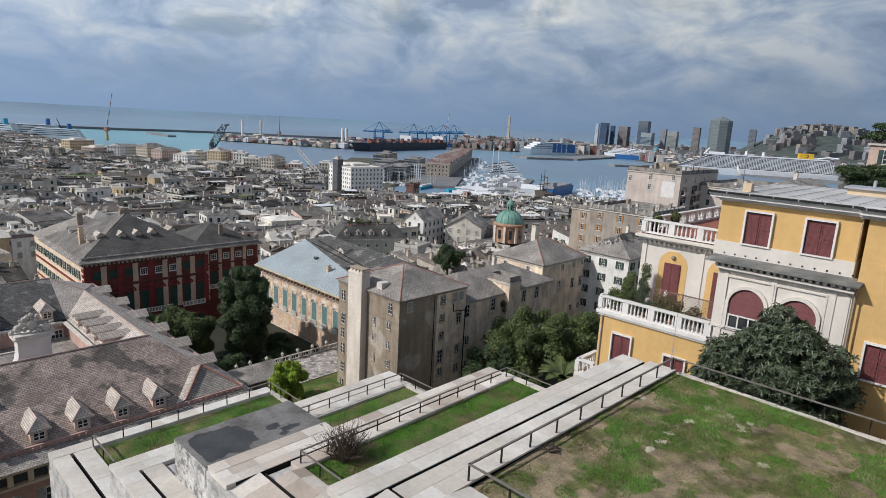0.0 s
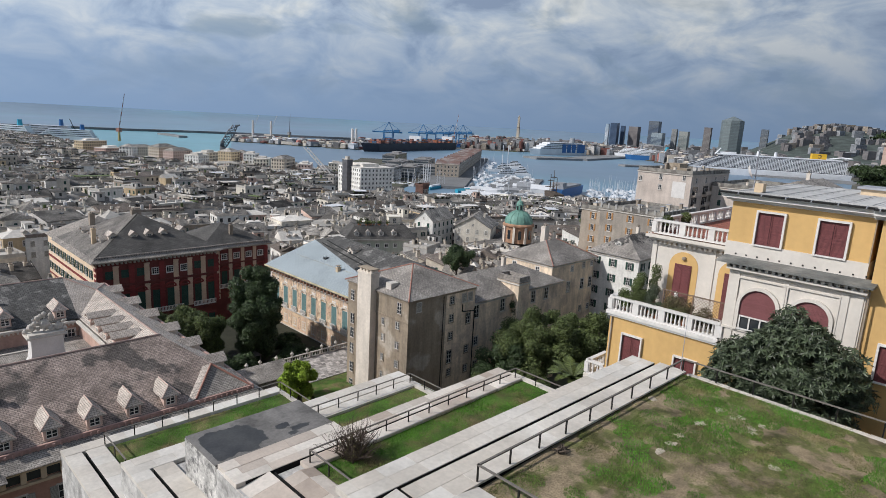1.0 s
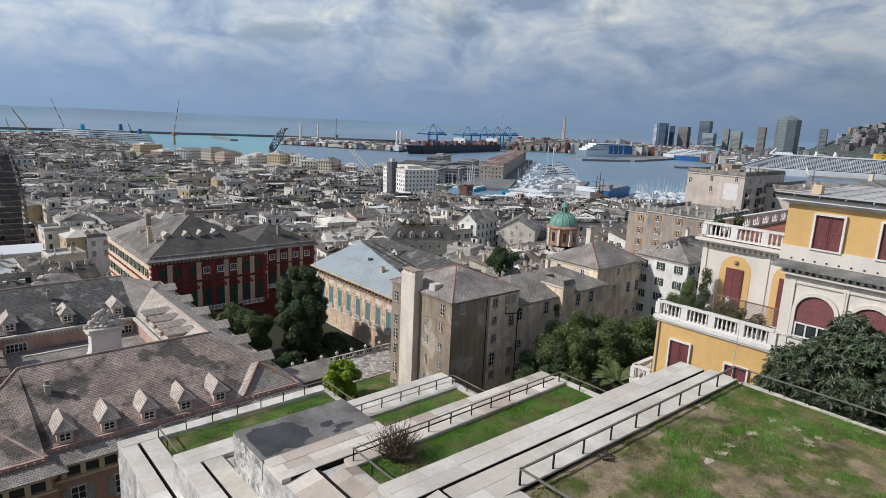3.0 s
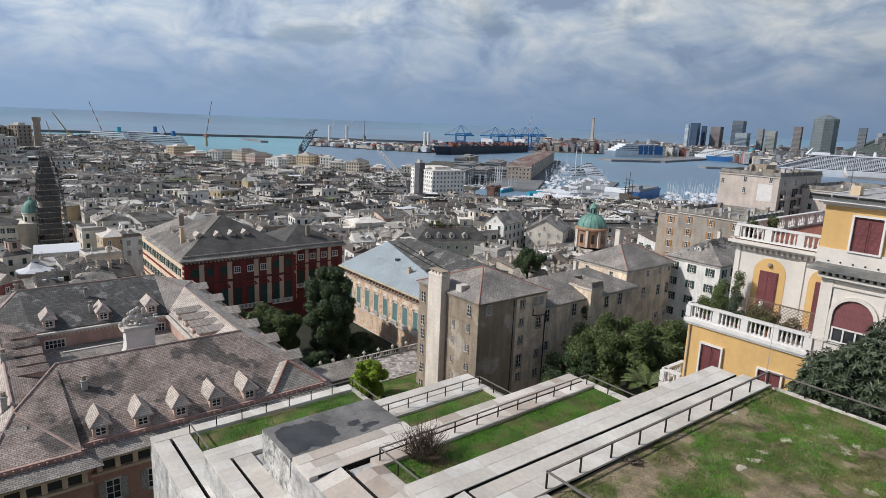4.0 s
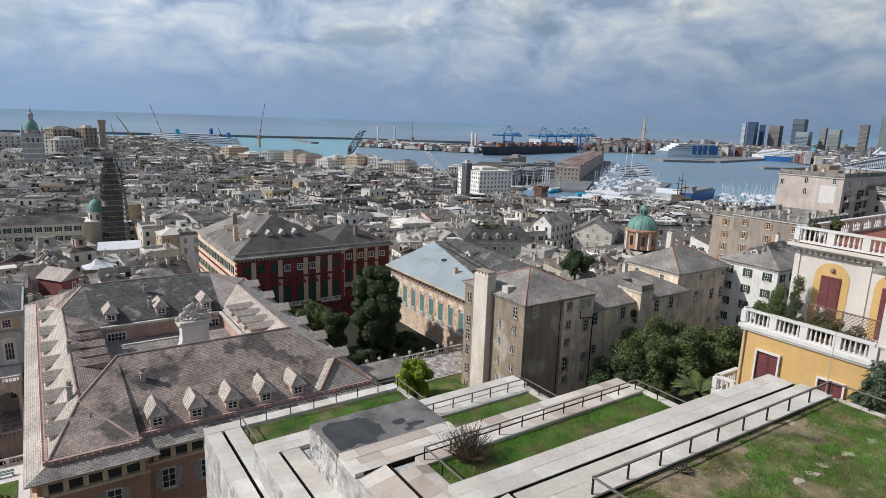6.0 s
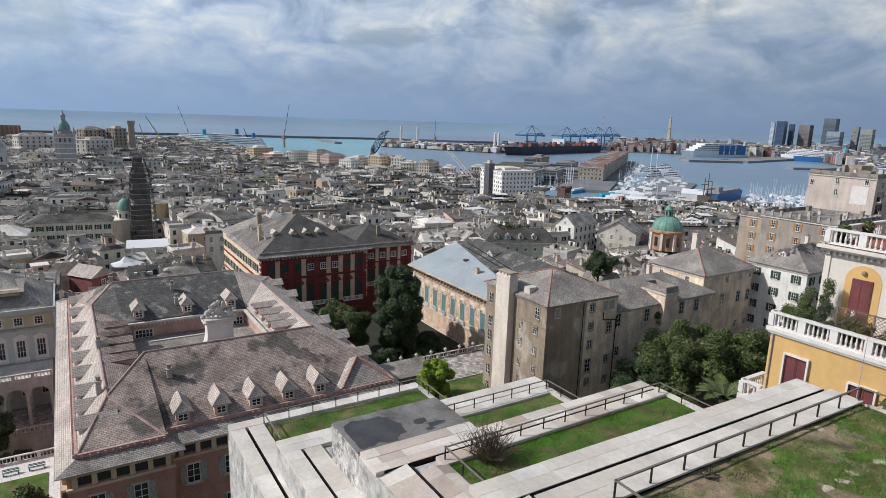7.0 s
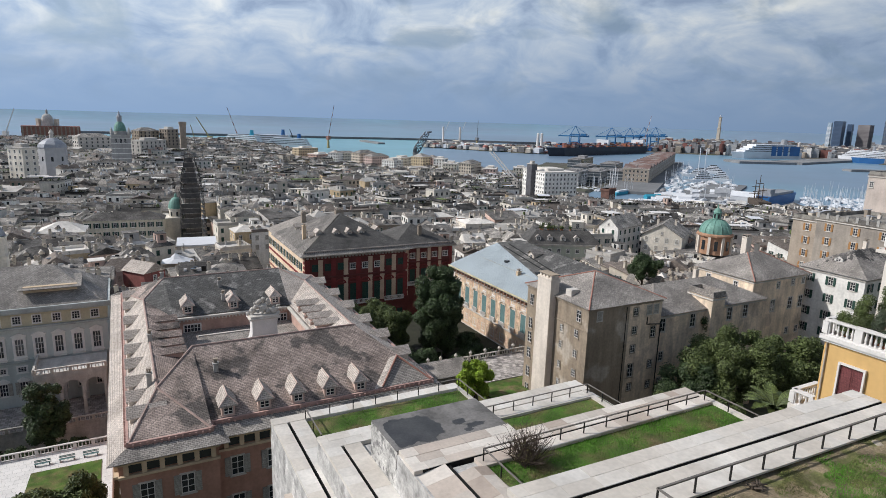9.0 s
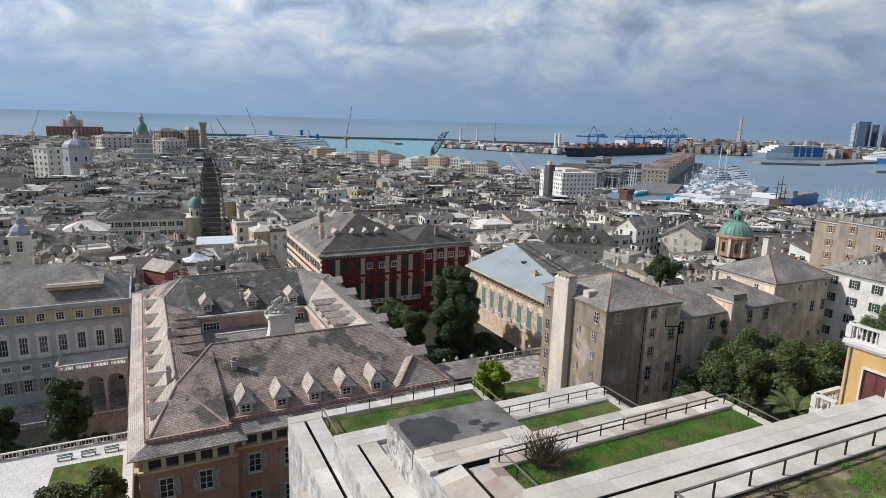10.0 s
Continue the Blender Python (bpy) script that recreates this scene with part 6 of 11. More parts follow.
def plain_house(name, x0, y0, x1, y1, zb, ze, zr, wall, roof, label, cols=3.4, rows=3.3, win=None, faces="sw", over=0.5, gable=False, floors=9, chimneys=1, category="house", group=""):
    """A rendered town house on a rectangle along x and y: walls, roof, windows one by one, chimneys."""
    cx, cy = (x0 + x1) / 2, (y0 + y1) / 2
    t = thing(name, cx, cy, zb, label=label, category=category, group=group)
    g = Geo()
    g.box(x0 - cx, y0 - cy, -4, x1 - cx, y1 - cy, ze - zb - 0.1)
    part("wall", g, wall, t)
    g = Geo()
    if zr is None:
        g.box(x0 - cx - 0.2, y0 - cy - 0.2, ze - zb - 0.1, x1 - cx + 0.2, y1 - cy + 0.2, ze - zb + 0.15)
        for q in ((x0, y0, x1, y0 + 0.3), (x0, y1 - 0.3, x1, y1), (x0, y0 + 0.3, x0 + 0.3, y1 - 0.3), (x1 - 0.3, y0 + 0.3, x1, y1 - 0.3)):
            g.box(q[0] - cx, q[1] - cy, ze - zb + 0.15, q[2] - cx, q[3] - cy, ze - zb + 1.0)
    else:
        g.hip(x0 - cx, y0 - cy, x1 - cx, y1 - cy, ze - zb, zr - zb, over, 0, gable)
    part("roof", g, roof, t)
    g = Geo()
    g.box(x0 - cx - 0.25, y0 - cy - 0.25, ze - zb - 0.55, x1 - cx + 0.25, y1 - cy + 0.25, ze - zb - 0.3)
    part("eaves_cornice", g, STONE, t)
    win = win or window_mesh(1.0, 1.7, "glass")
    for k in range(floors):
        z = ze - zb - 2.9 - k * rows
        if z < 0.5:
            break
        if "s" in faces:
            n_ = max(1, int((x1 - x0 - 1.5) / cols))
            for i in range(n_):
                put(t, win, x0 - cx + (x1 - x0) * (i + 0.5) / n_, y0 - cy - 0.01, z)
        if "w" in faces:
            n_ = max(1, int((y1 - y0 - 1.5) / cols))
            for i in range(n_):
                put(t, win, x0 - cx - 0.01, y0 - cy + (y1 - y0) * (i + 0.5) / n_, z, yaw=WEST)
    for i in range(chimneys):
        chimney(t, (x1 - x0) * (0.2 - 0.3 * i), (y1 - y0) * 0.12, ((zr or ze) - zb) - 0.9, 0.9, 0.7, 1.9)
    return t


W_PLAIN = window_mesh(1.0, 1.7, "glass")
APARTWALL = mat("apartment_render", (0.56, 0.485, 0.43), 0.9, 0.12, 0.2, 2.5, 0.2, streak=0.25, second=(0.47, 0.40, 0.355), cut=0.6)
W_OPENG = window_mesh(1.0, 1.8, "open", SHUT_GREEN)
W_CLOSEG = window_mesh(1.0, 1.8, "closed", SHUT_GREEN)
W_OR = window_mesh(1.0, 1.8, "open", SHUT_ORANGE)
W_TALLW = window_mesh(1.0, 2.0, "glass", rim=WHITE)
t = plain_house("wing_house", 80.6, 71.3, 110.5, 86.5, 26, 47.3, 50.6, BUFFWALL, SLATE, "stained buff wing joined to the tenement", 4.6, 3.6, W_TALLW, "", 0.5)
W_BIGW = window_mesh(1.3, 2.5, "glass", rim=STONE)
for x_, z_ in ((82.6, 45.4), (82.9, 39.9), (83, 35.0), (90.3, 45.3), (90.4, 40.0), (100.4, 45.3), (100.4, 40.0), (105.0, 45.3), (105.0, 40.2), (95.4, 35.0)):
    put(t, W_BIGW if z_ > 44 else W_PLAIN, x_ - 95.55, 71.28 - 78.9, z_ - 1.2 - 26)
t = plain_house("corner_house", 110.6, 74.0, 128.1, 88.1, 26, 50, 53.9, BUFFWALL, SLATE, "buff rendered house with a hipped slate roof", 4.2, 3.7, W_TALLW, "", 0.6)
for x_, z_ in ((117.6, 44.1), (123.4, 44.0), (127.0, 44.0), (123.5, 48.6), (127.0, 48.6), (118.6, 48.4), (123.6, 37.8), (127.0, 37.8), (127.0, 33.8)):
    put(t, W_BIGW if 42 < z_ < 46 else window_mesh(1.0, 1.4, "glass", rim=STONE), x_ - 119.35, 73.98 - 81.05, z_ - (1.25 if 42 < z_ < 46 else 0.7) - 26)
for y_ in (78.0, 84.6):
    put(t, W_TALLW, 110.58 - 119.35, y_ - 81.05, 21, yaw=WEST)
chimney(t, 1.6, 3.0, 26.2, 1.7, 1.2, 4.2, PALEWALL)
for q in ((110.0, 73.4), (128.7, 73.4)):
    g = Geo()
    g.tube((q[0] - 119.35, q[1] - 81.05, 24.05), ((-2.0 if q[0] < 120 else 2.0), 0, 27.95), 0.12)
    part("hip_tile", g, TERRACOTTA, t, "terracotta hip tiles")
t = plain_house("white_house", 130.0, 63.4, 150, 76.6, 27, 51, 55.2, S_WHITE, SLATE, "white rendered house with green shutters", 3.4, 3.7, W_OPENG, "sw", 0.6)
ob = put(t, dormer_mesh(1.7, 1.2, 3.2, 0.7, SLATE, S_WHITE), 132.6 - 140, 70.6 - 70, 25.6, yaw=WEST, name="dormer")
put(ob, window_mesh(1.0, 0.95, "glass", rim=WHITE), 0, -0.003, 0.1)
g = Geo()


def slope_z(x, y):
    """Height of the white house's hipped roof over its base."""
    return 24 + 4.2 * min((x + 10.6) / 6.84, (10.6 - x) / 6.84, (y + 7.2) / 7.2, (7.2 - y) / 7.2, 1.0)


for k in range(210):
    cx_, cy_ = rnd.choice(((-4.4, -0.6), (-3.0, -1.2), (-6.0, 1.6), (-1.6, -0.7), (2.5, -1.0)))
    rx_, ry_ = cx_ + rnd.gauss(0, 0.9), cy_ + rnd.gauss(0, 0.9)
    sw, sd, up = rnd.uniform(0.12, 0.3), rnd.uniform(0.1, 0.22), rnd.uniform(0.03, 0.10)
    top = [(rx_ + i_ * sw, ry_ + j_ * sd, slope_z(rx_ + i_ * sw, ry_ + j_ * sd) + up) for i_, j_ in ((-1, -1), (1, -1), (1, 1), (-1, 1))]
    low = [(x, y, z - up - 0.02) for x, y, z in top]
    g.poly(top)
    for i_ in range(4):
        g.poly((low[i_], low[(i_ + 1) % 4], top[(i_ + 1) % 4], top[i_]))
tagged(part("loose_slate", g, SLATE_DARK, t, "loose dark slates piled on the worn roof"), kind="stuff")
plain_house("turret_house", 93.4, 69.9, 96.8, 75.3, 28, 49.6, None, BUFFWALL, SLATE, "narrow flat-topped stair turret", 5, 4, W_PLAIN, "", chimneys=0)
t = plain_house("apartment_block", 152.0, 69.0, 172, 87.5, 34, 58.7, None, mat("tan_render", (0.34, 0.30, 0.255), 0.9, 0.15, 0.2, 2.5, 0.2, streak=0.35, second=(0.27, 0.24, 0.21), cut=0.58), FLATROOF, "tan apartment block with orange shutters and a piered parapet", 4.6, 3.4, W_OR, "sw", chimneys=1, floors=4)
for k in range(9):
    for q in ((-10 + 2.5 * k, -9.1), (-9.85, -9.1 + 2.27 * k)):
        g = Geo()
        g.box(q[0] - 0.3, q[1] - 0.3, 24.85, q[0] + 0.3, q[1] + 0.3, 26.1)
        part("parapet_pier", g, GREYCONC, t)
g = Geo()
g.box(-10.25, -9.5, 25.7, 10.25, -9.0, 25.86)
part("parapet_coping", g, GREYCONC, t)
plain_house("apartment_block", 156.0, 88.0, 178, 96, 34, 57.4, None, S_BROWN, FLATROOF, "brown apartment block with a roof parapet", 4.6, 3.4, W_OR, "sw", chimneys=1, floors=4)
t = plain_house("apartment_block", 185.0, 76.6, 215, 94.3, 34, 68.2, None, APARTWALL, FLATROOF, "pale beige apartment block with a blank gable", 7.0, 3.4, W_PLAIN, "s", chimneys=2, floors=5)
for k in range(3):
    for x_ in (-11.5, -3.5):
        g = Geo()
        g.box(x_ - 2.4, -10.15, 27.6 - k * 3.4, x_ + 2.4, -8.85, 27.8 - k * 3.4)
        g.box(x_ - 2.4, -10.15, 27.8 - k * 3.4, x_ + 2.4, -10.03, 28.75 - k * 3.4)
        part("balcony", g, APARTWALL, t)
        g = Geo()
        g.box(x_ - 1.9, -8.9, 27.8 - k * 3.4, x_ + 1.9, -8.845, 30.3 - k * 3.4)
        part("balcony_door", g, GLASS, t)
g = Geo()
g.box(-15.06, -7.2, 26.6, -15.0, -3.0, 31.6)
part("white_panel", g, WHITE, t, "large blank white panel")
for y_, z_ in ((7.8, 32.2), (-6.5, 33.6), (1.0, 30.0), (1.0, 33.2)):
    put(t, W_PLAIN, -15.02, y_, z_ - 1.5, yaw=WEST)
g = Geo()
g.box(-14, -6.5, 34.2, -11, -3.6, 35.8)
g.box(0, 2, 34.2, 6, 7, 36.4)
pieces("roof_room", g, BROWNWALL, t)
t = plain_house("apartment_block", 200.0, 59.0, 232, 76.0, 34, 64.6, None, APARTWALL, FLATROOF, "pale beige apartment block with balconies", 4.6, 3.4, W_CLOSEG, "sw", chimneys=2, floors=4)
g = Geo()
for k in range(4):
    g.box(-17.4, -6.5, 27.5 - k * 3.4, -16, -1.0, 27.7 - k * 3.4)
    g.box(-17.4, -6.5, 27.7 - k * 3.4, -17.25, -1.0, 28.6 - k * 3.4)
pieces("balcony", g, GREYCONC, t)


# lofts, vents and aerials on the apartment roofs
rq = random.Random(64)
for x0, y0, x1, y1, z in ((153, 70, 171, 86.5, 58.9), (157, 89, 177, 95, 57.6), (187, 79, 213, 93, 68.4)):
    for k in range(9):
        x, y = rq.uniform(x0, x1), rq.uniform(y0, y1)
        t = thing("roof_vent", x, y, z, label="small rendered chimney and vent on a flat roof", category="vent", group="roof vents")
        sw, sd, sh_ = rq.uniform(0.3, 0.9), rq.uniform(0.3, 0.6), rq.uniform(0.7, 2.0)
        g = Geo()
        g.box(-sw, -sd, 0, sw, sd, sh_)
        part("shaft", g, rq.choice((S_GREY, S_BUFF, S_BROWN)), t)
        g = Geo()
        g.box(-sw - 0.12, -sd - 0.12, sh_, sw + 0.12, sd + 0.12, sh_ + 0.14)
        part("cap", g, LEAD, t)
plain_house("gabled_house", 136, 29, 154, 41, 40, 69.6, 72.2, S_BUFF, SLATE, "low house with a grey slate gabled roof", 4, 3.5, W_PLAIN, "w", gable=True)
t = thing("dish_mast", 55.5, 17.6, 72.86, label="white satellite dish on a slim roof mast", category="antenna")
g = Geo()
g.tube((0, 0, 0), (0, 0, 6.2), 0.05, 0.04, 6)
part("mast", g, LEAD, t)
g = Geo()
g.lathe(0, 0, [(0.02, 0.0), (0.35, 0.06), (0.6, 0.17), (0.62, 0.17), (0.36, 0.02), (0.02, -0.04)], 16)
d = part("dish", g, WHITE, t, at=(-0.2, 0.5, 4.3))
d.matrix_basis = d.matrix_basis @ Matrix.Rotation(radians(68), 4, "X") @ Matrix.Rotation(radians(18), 4, "Y")


# ---- grey-green palace and its loggia ----
def grey_palace():
    t = thing("grey_palace", -24, 128, 26, label="grey-green palace with white pedimented windows and a slate roof", category="palace")
    ox, oy, oz = -24, 128, 26

    def w(x, y, z):
        return (x - ox, y - oy, z - oz)

    g = Geo()
    g.box(*w(-50, 118, 20), *w(-4.2, 136, 43.6))
    part("wall", g, GREYGREEN, t)
    g = Geo()
    g.box(*w(-50, 117.95, 43.6), *w(-4.1, 136, 46.0))
    part("attic", g, mat("attic_cream", (0.55, 0.50, 0.36), 0.9, 0.12, 0.5, 4), t, "cream panelled attic storey")
    g = Geo()
    g.box(*w(-50.2, 117.4, 43.3), *w(-3.9, 118, 43.65))
    g.box(*w(-50.2, 117.3, 46.0), *w(-3.6, 136, 46.3))
    g.box(*w(-50.2, 117.0, 46.3), *w(-3.4, 117.4, 47.0))
    g.box(*w(-50.2, 117.7, 37.3), *w(-4.0, 118, 37.7))
    part("cornice", g, mat("cornice_grey", (0.40, 0.43, 0.42), 0.8), t)
    g = Geo()
    k = w(-50, 118.5, 46.4), w(-4.2, 136, 52.0)
    g.hip(*k[0][:2], *k[1][:2], k[0][2], k[1][2], 0.2)
    part("roof", g, SLATE, t, "weathered slate roof")
    g = Geo()
    g.box(*w(-16.5, 121.5, 46.5), *w(-8.5, 127, 49.4))
    part("roof_dormer", g, OCHREPALE, t)
    g = Geo()
    g.poly((w(-17.2, 120.4, 49.2), w(-7.8, 120.4, 49.2), w(-7.8, 127.5, 49.9), w(-17.2, 127.5, 49.9)))
    g.poly((w(-17.2, 127.5, 49.8), w(-7.8, 127.5, 49.8), w(-7.8, 120.4, 49.1), w(-17.2, 120.4, 49.1)))
    part("dormer_roof", g, SLATE, t)
    TRIM = mat("white_stucco_trim", (0.80, 0.78, 0.74), 0.85, 0.1, 0.5, 5, 0.1, streak=0.2)
    big = window_mesh(1.25, 3.0, "glass", rim=TRIM, pediment=1, panes=3, band=0.32)
    att = window_mesh(1.2, 1.35, "glass", rim=TRIM, panes=3)
    sml = window_mesh(1.2, 0.9, "glass", rim=TRIM, panes=3, band=0.22)
    lowr = window_mesh(1.2, 2.2, "open", SHUT_GREY, TRIM, pediment=1, panes=3)
    apron = Geo()
    apron.box(-0.95, -0.1, -0.75, 0.95, 0.02, -0.1)
    for k in range(7):
        apron.box(-0.85 + k * 0.26, -0.16, -0.7, -0.71 + k * 0.26, -0.09, -0.15)
    apron.box(-1.0, -0.2, -0.14, 1.0, 0.02, -0.02)
    apron = apron.mesh("window_apron", TRIM)
    for k in range(16):
        x = -6.0 - k * 2.85
        put(t, big, *w(x, 117.98, 38.45))
        put(t, apron, *w(x, 117.96, 38.1), name="window_apron")
        put(t, att, *w(x, 117.93, 44.1))
        if k % 2 == 0 or k > 4:
            put(t, sml, *w(x, 117.98, 35.6))
        put(t, lowr if k > 3 else window_mesh(1.2, 2.2, "glass", rim=TRIM, pediment=1, panes=3), *w(x, 117.98, 31.6))
    return t


grey_palace()


def loggia():
    t = thing("loggia", -9.5, 113, 26, label="pale stone garden loggia with arches and a terrace on top", category="loggia")
    LOGGIA = mat("loggia_stone", (0.55, 0.54, 0.51), 0.85, 0.2, 0.6, 5, 0.3, streak=0.4)
    ox, oy, oz = -9.5, 113, 26

    def w(x, y, z):
        return (x - ox, y - oy, z - oz)

    g = Geo()
    g.box(*w(-15, 110, 36.6), *w(-4.6, 117.3, 37.6))
    part("roof_slab", g, LOGGIA, t)
    g = Geo()
    for x in (-14.8, -11.6, -8.4, -5.2):
        g.box(*w(x, 110.2, 24), *w(x + 0.5, 110.8, 36.6))
        g.box(*w(x, 116.4, 24), *w(x + 0.5, 117, 36.6))
    part("pier", g, LOGGIA, t)
    g = Geo()
    for i in range(3):
        x0 = -14.3 + i * 3.2
        cx, r = x0 + 1.35, 1.35
        for k in range(8):
            q0, q1 = math.pi * k / 8, math.pi * (k + 1) / 8
            p0, p1 = (cx - r * math.cos(q0), 34.6 + r * math.sin(q0)), (cx - r * math.cos(q1), 34.6 + r * math.sin(q1))
            g.poly((w(p0[0], 110.2, p0[1]), w(p1[0], 110.2, p1[1]), w(p1[0], 110.2, 36.6), w(p0[0], 110.2, 36.6)))
            g.poly((w(p1[0], 110.2, p1[1]), w(p0[0], 110.2, p0[1]), w(p0[0], 110.8, p0[1]), w(p1[0], 110.8, p1[1])))
    part("arch", g, LOGGIA, t)
    g = Geo()
    g.box(*w(-26, 107.5, 24), *w(-4.6, 117.5, 29.5))
    part("podium", g, LOGGIA, t)
    g = Geo()
    g.box(*w(-25.8, 107.7, 29.5), *w(-4.6, 117.5, 29.58))
    part("terrace_floor", g, mat("mosaic_floor", (0.34, 0.31, 0.29), 0.8, 0.2, 0.6, 4, pattern=0.35, size=(0.7, 0.7)), t)
    return t


loggia()
balustrade("balustrade", [(-14.9, 117.2), (-14.9, 110.1), (-4.7, 110.1)], 37.6, "pale stone balustrade on the loggia", material=STONE, gap=0.5, group="garden balustrades", height=0.95)
balustrade("balustrade", [(-26, 107.6), (-4.7, 107.6)], 29.55, "pale stone balustrade before the loggia", material=STONE, gap=0.5, group="garden balustrades", height=0.95)

# ---- white paved garden court ----
g = Geo()
g.box(-26, 74, 20, -4.2, 98.2, 29.9)
solo("garden_court", g, PAVING, "white paved garden court", "courtyard", kind="structure")
g = Geo()
pts = [(-14.2, 92.9), (-5.6, 92.9), (-5.6, 86), (-7, 83.5), (-12, 83), (-14.6, 85)]
g.poly([(x, y, 30.0) for x, y in reversed(pts)])
for i in range(len(pts)):
    (x0, y0), (x1, y1) = pts[i], pts[(i + 1) % len(pts)]
    g.poly(((x1, y1, 29.9), (x0, y0, 29.9), (x0, y0, 30.0), (x1, y1, 30.0)))
solo("lawn", g, TURF_LUSH, "small clipped lawn in the white court", "lawn", kind="structure")
balustrade("balustrade", [(-26, 98.0), (-4.4, 98.0)], 29.9, "white balustrade closing the garden court", gap=0.42, group="garden balustrades")
for x in (-13.0, -10.0, -7.0):
    t = thing("bench", x, 94.6, 29.9, label="green slatted park bench", category="bench", group="court benches")
    g = Geo()
    for k in range(3):
        g.box(-1.0, -0.2 + k * 0.16, 0.42, 1.0, -0.08 + k * 0.16, 0.46)
    part("seat", g, SHUT_TEAL, t)
    g = Geo()
    for k in range(2):
        g.box(-1.0, 0.27, 0.55 + k * 0.18, 1.0, 0.3, 0.68 + k * 0.18)
    part("backrest", g, SHUT_TEAL, t)
    for s in (-0.85, 0.85):
        g = Geo()
        g.box(s - 0.04, -0.2, 0, s + 0.04, 0.3, 0.42)
        part("leg", g, IRON, t)

# ---- sunk garden before the ochre palace ----
g = Geo()
g.box(50, 90, 20, 75, 100.7, 31.0)
solo("garden_terrace_wall", g, STONE, "stone-walled garden terrace", "terrace", kind="structure")
# soil sheet coloured near black to hold the trees' shade
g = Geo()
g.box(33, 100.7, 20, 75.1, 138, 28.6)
solo("sunk_garden", g, SOIL, "dark soil under the palace trees, their shade in its colour", "garden", kind="structure")
g = Geo()
g.box(58.5, 90, 31.0, 75.1, 100.4, 31.2)
solo("paved_terrace", g, mat("spotted_paving", (0.36, 0.33, 0.31), 0.8, 0.15, 0.4, 4, pattern=0.5, size=(0.8, 0.8)), "terrace paved in pale squares", "terrace", kind="structure")
balustrade("balustrade", [(51.0, 100.5), (74.8, 100.5)], 31.2, "stone garden balustrade with urns", material=STONE, gap=0.5, group="garden balustrades")
for x, y in ((51.2, 100.5), (54.0, 100.5), (57.5, 100.5), (61, 100.5), (64.5, 100.5), (68, 100.5), (71.5, 100.5)):
    g = Geo()
    g.lathe(x, y, [(0.22, 32.25), (0.1, 32.4), (0.32, 32.75), (0.36, 33.0), (0.25, 33.1), (0.08, 33.35)], 10)
    solo("garden_urn", g, STONE, "carved stone urn on the garden balustrade", "urn", "garden urns")
g = Geo()
g.poly(((38, 91.5, 33.0), (57, 91.5, 33.0), (57, 97.2, 34.0), (38, 97.2, 34.0)))
g.box(38, 91.6, 28, 57, 97.2, 32.95)
solo("garden_shed", g, SLATE, "low slate-roofed garden range", "shed")
g = Geo()
g.box(56, 84, 28, 69.5, 92, 31.05)
solo("lawn", g, TURF_LUSH, "small lawn below the tenement", "lawn", kind="structure")

# ---- the old town ----
HEROES = [(-7, 54, 36, 119), (-53, 100, -1, 139), (35, 141, 93, 203), (66, 84, 107, 141), (59, 66, 135, 93), (124, 40, 236, 97), (33, 88, 72, 147), (0, -40, 62, 60), (60, 20, 118, 76), (-30, 60, -3, 100)]
LANDMARKS = []


def sight_limit(az):
    """The highest elevation to which ordinary roofs rise in that direction."""
    return lerp(az, [-60, -50, -44, -37, -34, -30, -27, -20, -10.5, -9, -6, -4, -2, 2, 8, 12, 14, 20, 40], [-2.2, -2.3, -2.4, -2.2, -2.5, -2.9, -3.6, -4.1, -4.5, -5.0, -5.8, -6.6, -6.8, -6.7, -6.6, -6.3, -6.2, -6.3, -6.6])


def free(x, y, margin=0.0):
    for x0, y0, x1, y1 in HEROES:
        if x0 - margin < x < x1 + margin and y0 - margin < y < y1 + margin:
            return False
    for lx, ly, lr in LANDMARKS:
        if math.hypot(x - lx, y - ly) < lr + margin * 0.7:
            return False
    return True


def place_landmark(az, r, radius):
    x, y = polar(az, r)
    LANDMARKS.append((x, y, radius))
    return x, y


DOME_AT = place_landmark(7.66, 222, 11)
SCAFF_AT = place_landmark(-39.7, 262, 13)
BELL_AT = place_landmark(-54.1, 178, 8)
CATHEDRAL_AT = place_landmark(-44.87, 560, 18)
DRUM_AT = place_landmark(-49.7, 480, 14)
place_landmark(-52.0, 430, 14)
place_landmark(-39.5, 223, 11)
place_landmark(0.6, 237, 8)
place_landmark(3.7, 247, 9)
place_landmark(-6.9, 505, 30)
place_landmark(-5.8, 212, 13)
place_landmark(-45.0, 258, 15)

REDHOUSE_AT = place_landmark(-43.9, 165, 7)
TARP_AT = place_landmark(-41.15, 188, 6.5)
COPPER_AT = place_landmark(-41.0, 268, 6)
# bearings between which the roofs in front stay low: from, to, up to that distance, below that elevation
SIGHTS = [(-42.0, -37.0, 214, -11.7), (-43.3, -39.4, 182, -13.0), (-46.2, -41.8, 160, -13.9), (-49.5, -41.0, 236, -10.4), (-42.0, -40.0, 262, -8.5), (-11.2, -8.6, 548, -6.9), (-10.0, -5.0, 480, -6.8), (5.6, 9.6, 210, -10.6), (-9.3, -2.2, 203, -12.4), (-2.4, 1.7, 228, -11.0), (1.5, 5.3, 236, -10.8), (-43.0, -37.0, 300, -9.2), (-38.0, -27.0, 150, -14.0), (-37.0, -31.0, 215, -11.0)]

r5 = random.Random(41)
cells = []
